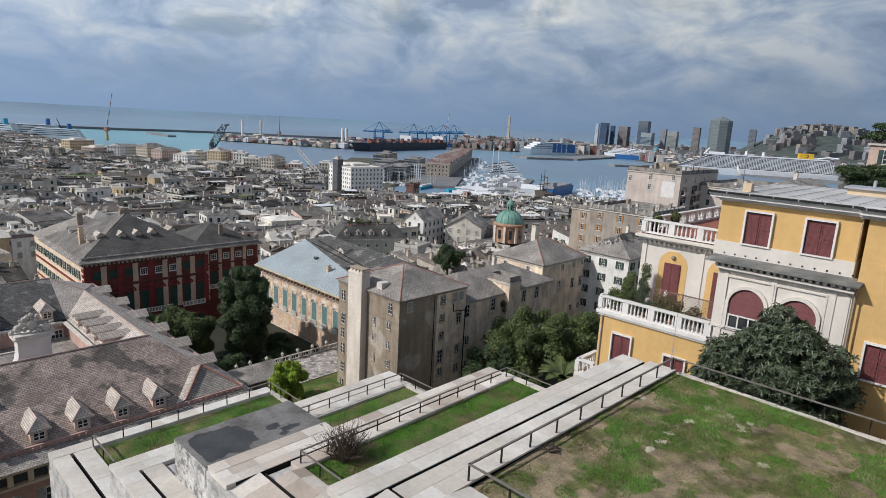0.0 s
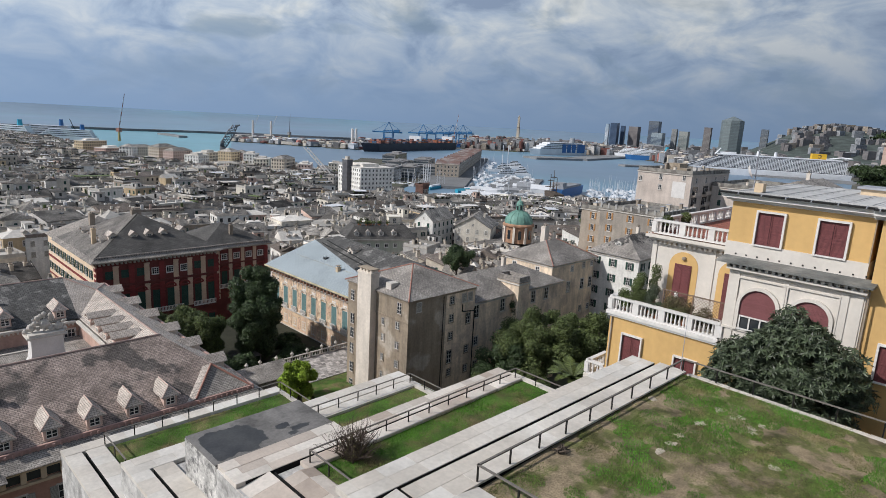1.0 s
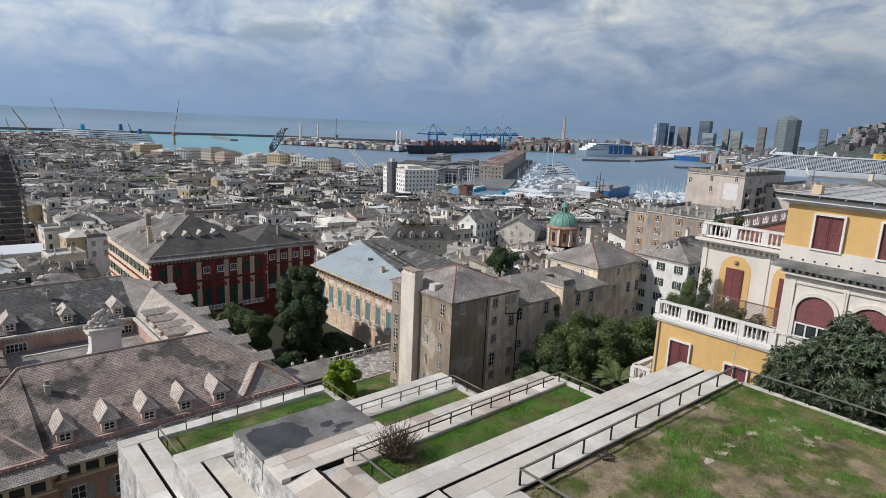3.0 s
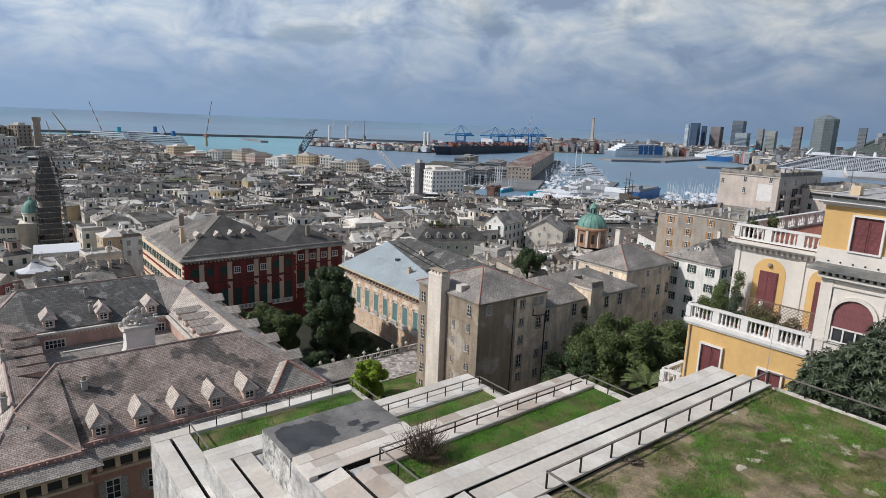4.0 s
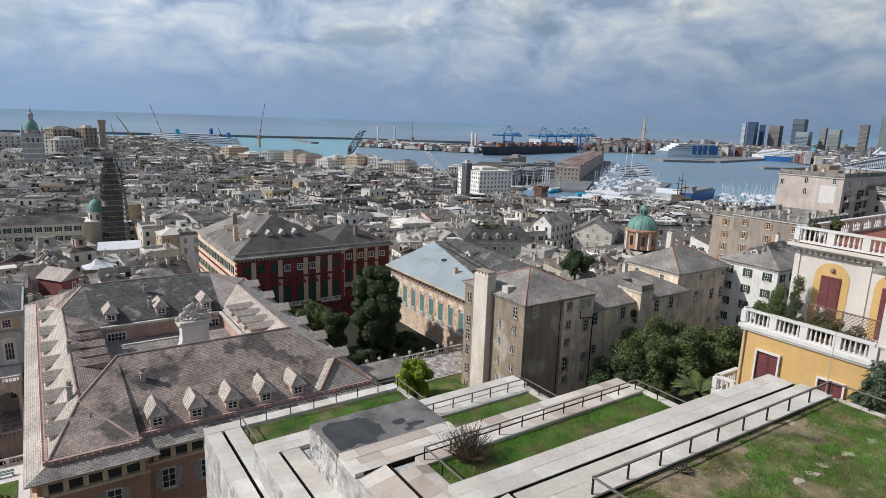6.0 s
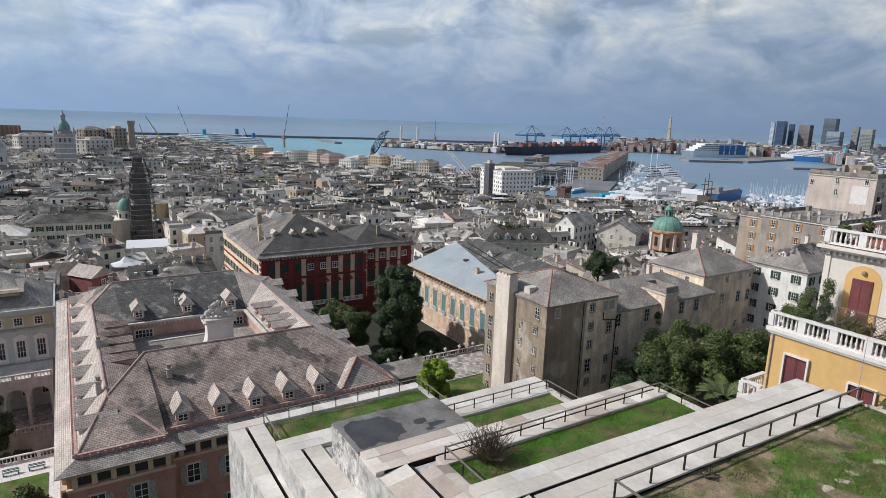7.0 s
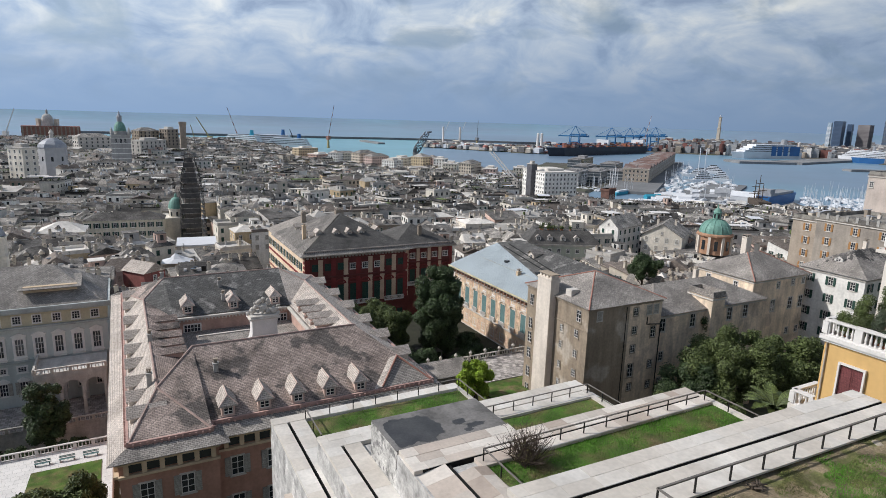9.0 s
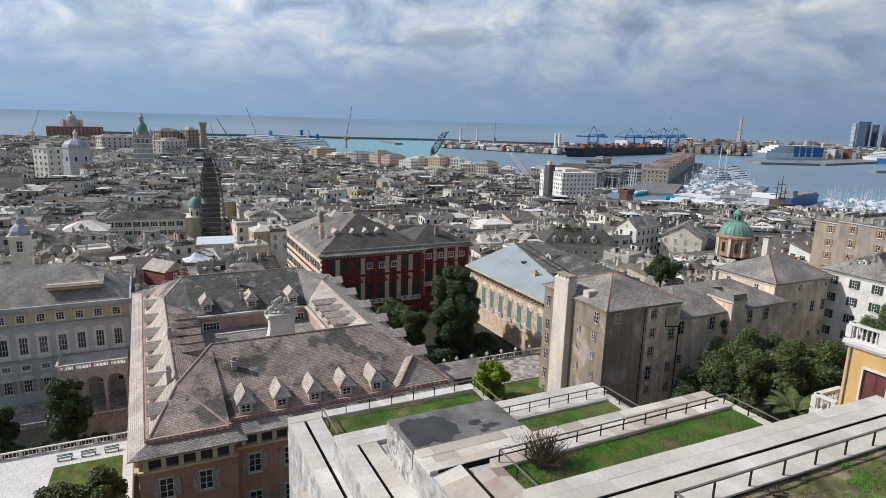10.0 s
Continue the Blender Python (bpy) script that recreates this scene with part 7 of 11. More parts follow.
for i in range(-145, 145):
    for j in range(-22, 155):
        x, y = i * 10.2 + r5.uniform(-2.4, 2.4), j * 10.2 + r5.uniform(-2.4, 2.4)
        az, r = bearing(x, y)
        if r < 215 or r > 1480 or not -58 < az < 38:
            continue
        if not is_land(az, r + 15) or (az > 21 and r < 320) or (az > 15 and r > 640):
            continue
        if az > -8 and r > 620:
            continue
        if not free(x, y, 8):
            continue
        cells.append((r, az, x, y))
for i in range(-34, 34):
    for j in range(-4, 34):
        x, y = i * 7.6 + r5.uniform(-1.6, 1.6), j * 7.6 + r5.uniform(-1.6, 1.6)
        az, r = bearing(x, y)
        if 112 < r <= 215 and -58 < az < 21 and free(x, y, 5):
            cells.append((r, az, x, y))
cells.sort()


def house_shape(r, az, x, y):
    yaw = 1.4 * noise.noise((x * 0.008, y * 0.008, 1.7)) + r5.uniform(-0.12, 0.12)
    w, d = (r5.uniform(7.6, 13.5), r5.uniform(7.4, 12.5)) if r > 215 else (r5.uniform(5.6, 9.6), r5.uniform(5.4, 9.2))
    if r5.random() < 0.18:
        w *= 1.8 if r > 215 else 1.4
    zg = ground_z(x, y) if r < 1500 else 3
    top = zg + (19 + 5 * noise.noise((x * 0.015, y * 0.015, 4.1)) + r5.uniform(-2.6, 2.8) + (4 if r5.random() < 0.07 and r > 330 else 0)) * lerp(r, [150, 400, 900], [1.0, 1.0, 0.85])
    lim = EYE + math.tan(radians(sight_limit(az) - r5.random() ** 1.6 * 1.1)) * r
    top = min(top, lim)
    # roofs before a landmark stay below its foot
    for a0, a1, reach, el in SIGHTS:
        if a0 < az < a1 and r < reach:
            top = min(top, EYE + math.tan(radians(el - 0.7 * r5.random())) * r)
    return yaw, w, d, zg, top


ROOFS = [ROOF_A, ROOF_B, ROOF_C, ROOF_D, ROOF_E]


def pick_roof():
    return r5.choices(range(5), (32, 36, 20, 14, 0))[0]


def pick_wall():
    return r5.choices(range(8), (16, 28, 26, 6, 6, 4, 20, 0.5))[0]


NEARWIN = [window_mesh(0.95, 1.6, "glass"), window_mesh(0.95, 1.6, "open", SHUT_GREEN), window_mesh(0.95, 1.6, "closed", SHUT_GREEN), window_mesh(1.0, 1.5, "closed", SHUT_GREY)]
CHIM = Geo()
CHIM.box(-0.4, -0.3, -1.2, 0.4, 0.3, 1.4, 0)
CHIM.box(-0.5, -0.4, 1.4, 0.5, 0.4, 1.5, 0)
CHIM.box(-0.3, -0.2, 1.5, 0.3, 0.2, 1.85, 1)
CHIM = CHIM.mesh("chimney", [S_BUFF, S_BROWN])
SKYL = Geo()
SKYL.box(-0.5, -0.6, 0, 0.5, 0.6, 0.18)
SKYL = SKYL.mesh("skylight", GLASS)
DORM = dormer_mesh(1.3, 1.1, 2.4, 0.6, ROOF_B, S_CREAM)
AERIAL = Geo()
AERIAL.tube((0, 0, -0.5), (0, 0, 2.8), 0.035, n=4)
for k in range(4):
    AERIAL.tube((-0.6 + 0.08 * k, 0, 1.9 + 0.25 * k), (0.6 - 0.08 * k, 0, 1.9 + 0.25 * k), 0.02, n=3)
AERIAL = AERIAL.mesh("aerial", IRON)
ALTANA_W, ALTANA_R = [S_CREAM, S_WHITE, S_PINK, S_GREY], [ROOF_A, ROOF_B, ROOF_D]


def roof_into(g, w, d, h, rise, kind, m, over=0.35):
    if kind == "flat":
        g.box(-w / 2 - 0.1, -d / 2 - 0.1, h - 0.1, w / 2 + 0.1, d / 2 + 0.1, h + 0.12, m)
        for q in ((-w / 2, -d / 2, w / 2, -d / 2 + 0.25), (-w / 2, d / 2 - 0.25, w / 2, d / 2), (-w / 2, -d / 2 + 0.25, -w / 2 + 0.25, d / 2 - 0.25), (w / 2 - 0.25, -d / 2 + 0.25, w / 2, d / 2 - 0.25)):
            g.box(q[0], q[1], h + 0.12, q[2], q[3], h + 0.95, m)
    elif kind == "shed":
        p = [(-w / 2 - over, -d / 2 - over, h), (w / 2 + over, -d / 2 - over, h), (w / 2 + over, d / 2 + over, h + rise), (-w / 2 - over, d / 2 + over, h + rise)]
        g.poly(p, m)
        g.poly([(x_, y_, z_ - 0.2) for x_, y_, z_ in reversed(p)], m)
        for a_ in range(4):
            p0, p1 = p[a_], p[(a_ + 1) % 4]
            g.poly(((p0[0], p0[1], p0[2] - 0.2), (p1[0], p1[1], p1[2] - 0.2), p1, p0), m)
    else:
        g.hip(-w / 2, -d / 2, w / 2, d / 2, h, h + rise, over, m, kind == "gable")


def facing(px, py, yaw):
    """The sides (yaw of their outward windows) that look towards the overlook."""
    out = []
    for k, side in ((0, "s"), (1, "e"), (2, "n"), (3, "w")):
        q = yaw - math.pi / 2 + k * math.pi / 2
        if math.cos(q) * -px + math.sin(q) * -py > 0.12 * math.hypot(px, py):
            out.append(k)
    return out


NEAR_N = 230
LABEL_W = ["grey", "cream", "white", "ochre", "pink", "brown", "buff", "red"]
LABEL_R = ["grey slate", "pale slate", "brown", "pale terrace", "red-tiled"]
for (r, az, x, y) in cells[:NEAR_N]:
    yaw, w, d, zg, top = house_shape(r, az, x, y)
    h = top - zg
    if h < 6:
        continue
    kind = r5.choices(("hip", "gable", "shed", "flat"), (30, 44, 16, 10))[0]
    rise = r5.uniform(1.3, 3.0)
    h -= rise if kind != "flat" else 1
    ri, wi = (3 if kind == "flat" and r5.random() < 0.75 else pick_roof()), pick_wall()
    t = thing("town_house", x, y, zg, yaw, f"{LABEL_W[wi]} stuccoed old-town house with a {LABEL_R[ri]} roof", "house", "old-town houses")
    g = Geo()
    g.box(-w / 2, -d / 2, -4, w / 2, d / 2, h)
    if kind == "gable":
        if w >= d:
            for s in (-1, 1):
                p = [(s * w / 2, -d / 2, h), (s * w / 2, d / 2, h), (s * w / 2, 0, h + rise * 0.93)]
                g.poly(p if s > 0 else p[::-1])
        else:
            for s in (-1, 1):
                p = [(w / 2, s * d / 2, h), (-w / 2, s * d / 2, h), (0, s * d / 2, h + rise * 0.93)]
                g.poly(p if s > 0 else p[::-1])
    if kind == "shed":
        g.poly(((w / 2, d / 2, h), (-w / 2, d / 2, h), (-w / 2, d / 2, h + rise), (w / 2, d / 2, h + rise)))
        for s in (-1, 1):
            p = [(s * w / 2, -d / 2, h), (s * w / 2, d / 2, h), (s * w / 2, d / 2, h + rise)]
            g.poly(p if s > 0 else p[::-1])
    part("wall", g, STUCCO[wi], t)
    g = Geo()
    roof_into(g, w, d, h, rise, kind, 0)
    part("roof", g, ROOFS[ri], t)
    win = r5.choices(NEARWIN, (30, 30, 25, 15))[0]
    for k in facing(x, y, yaw):
        span, off = (w, d / 2) if k % 2 == 0 else (d, w / 2)
        cols = max(1, int(span / 3.1))
        q = -math.pi / 2 + k * math.pi / 2
        for fl in range(2):
            z = h - 2.7 - fl * 3.3
            if z < 1:
                break
            for c in range(cols):
                if r5.random() < 0.1:
                    continue
                s = -span / 2 + span * (c + 0.5) / cols
                nx, ny = math.cos(q), math.sin(q)
                put(t, win, nx * (off + 0.01) - ny * s, ny * (off + 0.01) + nx * s, z, yaw=k * math.pi / 2)
    for k in range(r5.randint(0, 2)):
        part("skylight", SKYL, None, t, at=(r5.uniform(-0.3, 0.3) * w, r5.uniform(-0.3, 0.3) * d, h + (0.12 if kind == "flat" else rise * 0.6)))
    if r5.random() < 0.45:
        g = Geo()
        for q_ in range(r5.randint(3, 7)):
            bw, bd, bh = r5.uniform(0.2, 0.6), r5.uniform(0.2, 0.5), r5.uniform(0.5, 1.4)
            cx, cy = r5.uniform(-0.42, 0.42) * w, r5.uniform(-0.42, 0.42) * d
            zz0 = h + (0.05 if kind == "flat" else rise * 0.25)
            g.box(cx - bw, cy - bd, zz0 - 0.3, cx + bw, cy + bd, zz0 + bh, q_ % 4)
        tagged(part("roof_box", g, [WHITE, S_GREY, IRON, S_BUFF], t), kind="stuff")
    for k in range(r5.randint(1, 3)):
        part("chimney", CHIM, None, t, at=(r5.uniform(-0.35, 0.35) * w, r5.uniform(-0.35, 0.35) * d, h + (0.2 if kind == "flat" else rise * 0.55)))
    if r5.random() < 0.5:
        part("aerial", AERIAL, None, t, at=(r5.uniform(-0.3, 0.3) * w, r5.uniform(-0.3, 0.3) * d, h + (0.2 if kind == "flat" else rise * 0.6)), yaw=r5.uniform(0, 3))
    if kind in ("flat", "hip") and r5.random() < 0.22:
        g = Geo()
        aw, ad = r5.uniform(2.5, 4.5), r5.uniform(2.5, 4.5)
        ah = r5.uniform(2.2, 3.0) + (0 if kind == "flat" else rise * 0.7)
        g.box(-aw / 2, -ad / 2, 0, aw / 2, ad / 2, ah, 0)
        g.box(-aw / 2 - 0.2, -ad / 2 - 0.2, ah, aw / 2 + 0.2, ad / 2 + 0.2, ah + 0.15, 1)
        g.box(-0.5, -ad / 2 - 0.03, ah - 2.0, 0.5, -ad / 2, ah - 0.4, 2)
        g.box(-aw / 2 - 0.03, -0.5, ah - 2.0, -aw / 2, 0.5, ah - 0.4, 2)
        part("roof_room", g, [r5.choice(ALTANA_W), r5.choice(ALTANA_R), GLASS], t, at=(r5.uniform(-0.2, 0.2) * w, r5.uniform(-0.2, 0.2) * d, h))
    elif kind in ("hip", "gable"):
        for k in range(r5.randint(0, 2)):
            ob = part("dormer", DORM, None, t, at=(r5.uniform(-0.25, 0.25) * w, -d * 0.36, h + rise * 0.12), yaw=0)

# the rest of the town, past counting
far = Geo()
FM = STUCCO + ROOFS + [GLASS, WHITE, LEAF_MID, IRON, COPPER, SHUT_GREEN, TENT]
G_, W_, LF, IR, CO, SG, TN = 13, 14, 15, 16, 17, 18, 19
for (r, az, x, y) in cells[NEAR_N:]:
    yaw, w, d, zg, top = house_shape(r, az, x, y)
    h = top - zg
    if h < 5:
        continue
    k0 = len(far.v)
    kind = r5.choices(("hip", "gable", "shed", "flat"), (30, 34, 12, 24))[0]
    rise = r5.uniform(1.2, 2.9)
    h -= rise if kind != "flat" else 1
    wi, ri = pick_wall(), 8 + (3 if kind == "flat" and r5.random() < 0.7 else pick_roof())
    far.box(-w / 2, -d / 2, -3, w / 2, d / 2, h, wi, skip="bt")
    roof_into(far, w, d, h, rise, kind, ri)
    if kind == "gable":
        for s in (-1, 1):
            p = [(s * w / 2, -d / 2, h), (s * w / 2, d / 2, h), (s * w / 2, 0, h + rise * 0.93)] if w >= d else [(w / 2, s * d / 2, h), (-w / 2, s * d / 2, h), (0, s * d / 2, h + rise * 0.93)]
            far.poly(p if s > 0 else p[::-1], wi)
    if r5.random() < 0.6:
        # a lower or higher wing with a roof of its own
        ww, wd_, wh = w * r5.uniform(0.4, 0.8), d * r5.uniform(0.4, 0.8), h + r5.uniform(-3.5, 1.5)
        k1 = len(far.v)
        wr = r5.uniform(1.0, 2.4)
        far.box(-ww / 2, -wd_ / 2, 0, ww / 2, wd_ / 2, wh, pick_wall(), skip="bt")
        roof_into(far, ww, wd_, wh, wr, r5.choice(("gable", "hip", "shed", "flat")), 8 + pick_roof(), 0.25)
        far.turned(r5.choice((-1, 1)) * w * 0.5, r5.choice((-1, 1)) * d * 0.45, r5.uniform(-0.2, 0.2), k1)
    dark = G_ if r5.random() < 0.6 else SG
    for k in facing(x, y, yaw):
        span, off = (w, d / 2) if k % 2 == 0 else (d, w / 2)
        cols = max(1, int(span / 2.9))
        q = -math.pi / 2 + k * math.pi / 2
        nx, ny = math.cos(q), math.sin(q)
        for fl in range(4):
            z = h - 2.7 - fl * 3.3
            if z < 1:
                break
            for c in range(cols):
                if r5.random() < 0.12:
                    continue
                s = -span / 2 + span * (c + 0.5) / cols
                o = off + 0.05
                p = [(nx * o - ny * (s + e), ny * o + nx * (s + e), zz_) for e, zz_ in ((-0.55, z), (0.55, z), (0.55, z + 1.7), (-0.55, z + 1.7))]
                far.poly(p, dark)
    hr = h + (0.1 if kind == "flat" else rise * 0.35)
    if kind == "flat" and r5.random() < 0.6:
        # a terrace with its rail, pergola and pots
        for s in (-1, 1):
            far.box(s * w / 2 - 0.06, -d / 2, h + 0.95, s * w / 2 + 0.06, d / 2, h + 1.35, IR)
        far.box(-w / 2, -d / 2 - 0.06, h + 0.95, w / 2, -d / 2 + 0.06, h + 1.35, IR)
        pw, pd = w * r5.uniform(0.2, 0.4), d * r5.uniform(0.2, 0.4)
        px_, py_ = r5.uniform(-0.1, 0.1) * w, r5.uniform(-0.1, 0.1) * d
        far.box(px_ - pw, py_ - pd, h + 2.2, px_ + pw, py_ + pd, h + 2.4, r5.choice((W_, IR, LF, TN, 8, 11)))
        for sx, sy in ((-1, -1), (1, -1), (1, 1), (-1, 1)):
            far.tube((px_ + sx * pw, py_ + sy * pd, h), (px_ + sx * pw, py_ + sy * pd, h + 2.3), 0.09, n=4, m=IR)
        for q_ in range(r5.randint(2, 5)):
            qx, qy, qs = r5.uniform(-0.45, 0.45) * w, r5.uniform(-0.45, 0.45) * d, r5.uniform(0.3, 0.8)
            far.lathe(qx, qy, [(qs * 0.5, h + 0.1), (qs, h + 0.5 + qs), (qs * 0.6, h + 0.6 + qs * 1.7), (0.05, h + 0.7 + qs * 2)], 5, LF)
    for k in range(r5.randint(4, 9)):
        bw, bd, bh = r5.uniform(0.2, 0.55), r5.uniform(0.2, 0.55), r5.uniform(0.5, 2.2)
        cx, cy = r5.uniform(-0.42, 0.42) * w, r5.uniform(-0.42, 0.42) * d
        far.box(cx - bw, cy - bd, hr - 0.5, cx + bw, cy + bd, hr + bh, r5.choices((0, 1, W_, LF, IR, 6, TN, 4), (14, 16, 34, 7, 8, 10, 9, 4))[0])
    if r5.random() < 0.16:
        aw, ad, ah = r5.uniform(1.4, 2.6), r5.uniform(1.4, 2.6), r5.uniform(2.2, 3.6)
        cx, cy = r5.uniform(-0.22, 0.22) * w, r5.uniform(-0.22, 0.22) * d
        far.box(cx - aw, cy - ad, hr - 0.5, cx + aw, cy + ad, hr + ah, pick_wall())
        far.box(cx - aw - 0.2, cy - ad - 0.2, hr + ah, cx + aw + 0.2, cy + ad + 0.2, hr + ah + 0.15, 8 + pick_roof())
        far.box(cx - 0.5, cy - ad - 0.06, hr + ah - 1.9, cx + 0.5, cy - ad, hr + ah - 0.4, G_)
        far.box(cx - aw - 0.06, cy - 0.5, hr + ah - 1.9, cx - aw, cy + 0.5, hr + ah - 0.4, G_)
    if r < 600 and r5.random() < 0.4:
        cx, cy = r5.uniform(-0.3, 0.3) * w, r5.uniform(-0.3, 0.3) * d
        far.tube((cx, cy, hr), (cx, cy, hr + 3.4), 0.05, n=3, m=IR)
        far.tube((cx - 0.7, cy, hr + 3), (cx + 0.7, cy, hr + 3), 0.04, n=3, m=IR)
    c, s = math.cos(yaw), math.sin(yaw)
    far.v[k0:] = [(x + px * c - py * s, y + px * s + py * c, zg + pz) for px, py, pz in far.v[k0:]]
solo("old_town_roofs", far, FM, "dense old-town houses with slate roofs, chimneys and terraces", "houses", kind="stuff")


# ---- landmarks of the old town ----
def ring_windows(parent, cx, cy, radius, z, n_, w, h, material=GLASS, name="window"):
    g = Geo()
    g.box(-w / 2, -0.05, 0, w / 2, 0.1, h)
    me = g.mesh(name, material)
    for k in range(n_):
        q = 2 * math.pi * k / n_
        part(name, me, None, parent, at=(cx + radius * math.cos(q), cy + radius * math.sin(q), z), yaw=q + math.pi / 2)


def domed_church():
    x, y = DOME_AT
    t = thing("domed_church", x, y, 20, label="brick church drum under a green copper dome with lantern", category="church")
    zb = EYE + math.tan(radians(-8.95)) * 222 - 20
    g = Geo()
    g.box(-14, -10, 0, 14, 18, 15)
    part("nave", g, S_BROWN, t)
    g = Geo()
    g.hip(-14, -10, 14, 18, 15, 18)
    part("nave_roof", g, ROOF_A, t)
    g = Geo()
    g.lathe(0, 0, [(5.3, zb - 7), (5.3, zb - 1.2), (5.9, zb - 0.9), (5.9, zb - 0.4), (5.4, zb)], 16, 0)
    part("drum", g, mat("church_brick", (0.36, 0.21, 0.135), 0.9, 0.2, 0.5, 4), t, "orange brick drum with pale trim")
    g = Geo()
    for k in range(8):
        q = 2 * math.pi * (k + 0.5) / 8
        g.obox(5.4 * math.cos(q), 5.4 * math.sin(q), zb - 7, zb - 1, 0.8, 0.8, q)
    part("pilaster", g, PALEWALL, t)
    ring_windows(t, 0, 0, 5.32, zb - 5.5, 8, 1.1, 3.2)
    g = Geo()
    g.lathe(0, 0, [(5.1 * math.cos(q), zb + 4.6 * math.sin(q)) for q in np.linspace(0, 1.38, 9)], 24, 0)
    for k in range(12):
        q0 = 2 * math.pi * k / 12
        for i in range(6):
            e0, e1 = 1.38 * i / 6, 1.38 * (i + 1) / 6
            p0 = (5.16 * math.cos(e0) * math.cos(q0), 5.16 * math.cos(e0) * math.sin(q0), zb + 4.65 * math.sin(e0))
            p1 = (5.16 * math.cos(e1) * math.cos(q0), 5.16 * math.cos(e1) * math.sin(q0), zb + 4.65 * math.sin(e1))
            g.tube(p0, p1, 0.1, n=4, m=0, caps=False)
    dome = part("dome", g, COPPER, t, "green copper dome")
    g = Geo()
    g.lathe(0, 0, [(1.25, zb + 4.4), (1.25, zb + 6.6), (1.5, zb + 6.8), (1.3, zb + 7.0), (1.0, zb + 7.8), (0.3, zb + 8.4), (0.12, zb + 9.6)], 10, 0)
    part("lantern", g, COPPER, t)
    ring_windows(t, 0, 0, 1.27, zb + 4.9, 6, 0.5, 1.4)
    return t


domed_church()


def scaffold_tower():
    x, y = SCAFF_AT
    t = thing("scaffolded_tower", x, y, 20, label="bell tower wrapped in dark scaffolding, tapering to a spire", category="tower")
    top = EYE + math.tan(radians(-3.75)) * 262 - 20
    g = Geo()
    g.box(-2.9, -2.9, 0, 2.9, 2.9, top * 0.72)
    g.lathe(0, 0, [(2.7, top * 0.72), (2.1, top * 0.82), (1.1, top * 0.93), (0.2, top)], 8)
    part("shaft", g, mat("sooty_stone", (0.15, 0.13, 0.115), 0.9, 0.3, 0.4, 3), t)
    levels = int((top - 4) / 2)
    pole = Geo()
    for k in range(levels):
        z = 4 + 2 * k
        half = lerp(z / top, [0, 0.55, 0.8, 1.0], [4.9, 4.3, 3.2, 1.1])
        p = Geo()
        for q in ((-half, -half, half, -half + 0.9), (-half, half - 0.9, half, half), (-half, -half + 0.9, -half + 0.9, half - 0.9), (half - 0.9, -half + 0.9, half, half - 0.9)):
            p.box(q[0], q[1], z, q[2], q[3], z + 0.12)
        part("platform", p, mat("scaffold_board", (0.42, 0.39, 0.35), 0.9, 0.3, 1, 4), t)
        for i in range(7):
            s = -half + 2 * half * i / 6
            for a_, b_ in ((s, -half), (s, half), (-half, s), (half, s)):
                pole.tube((a_, b_, z), (a_, b_, z + 2), 0.06, n=3)
        for z2 in (0.6, 1.1):
            for a_, b_ in (((-half, -half), (half, -half)), ((-half, half), (-half, -half))):
                pole.tube((*a_, z + z2), (*b_, z + z2), 0.05, n=3)
    tagged(part("scaffold_pole", pole, SCAFFOLD, t), kind="stuff")
    net = Geo()
    for k in range(levels):
        z = 4 + 2 * k
        half = lerp(z / top, [0, 0.55, 0.8, 1.0], [4.8, 4.2, 3.1, 1.0])
        if k % 3 != 1:
            net.poly(((-half, -half, z), (half * 0.6, -half, z), (half * 0.6, -half, z + 1.9), (-half, -half, z + 1.9)))
        if k % 4 != 2:
            net.poly(((-half, half, z), (-half, -half, z), (-half, -half, z + 1.9), (-half, half, z + 1.9)))
    part("netting", net, SCAFFOLD, t, "dark scaffold netting")


scaffold_tower()


def bell_tower():
    x, y = BELL_AT
    t = thing("bell_tower", x, y, 20, label="cream church bell tower with a grey lead cupola", category="tower")
    top = EYE + math.tan(radians(-8.5)) * 178 - 20
    g = Geo()
    g.box(-2.1, -2.1, 0, 2.1, 2.1, top - 4.2)
    g.box(-2.4, -2.4, top - 9.2, 2.4, 2.4, top - 8.9)
    g.box(-2.5, -2.5, top - 4.5, 2.5, 2.5, top - 4.2)
    part("shaft", g, S_CREAM, t)
    g = Geo()
    g.lathe(0, 0, [(2.2, top - 4.2), (2.1, top - 3.2), (1.4, top - 2.2), (0.6, top - 1.6), (0.5, top - 0.6), (0.1, top)], 8)
    part("cupola", g, LEAD, t)
    arch = window_mesh(1.3, 2.8, "glass", rim=S_CREAM)
    put(t, arch, 0, -2.12, top - 8.3)
    put(t, arch, -2.12, 0, top - 8.3, yaw=WEST)


bell_tower()


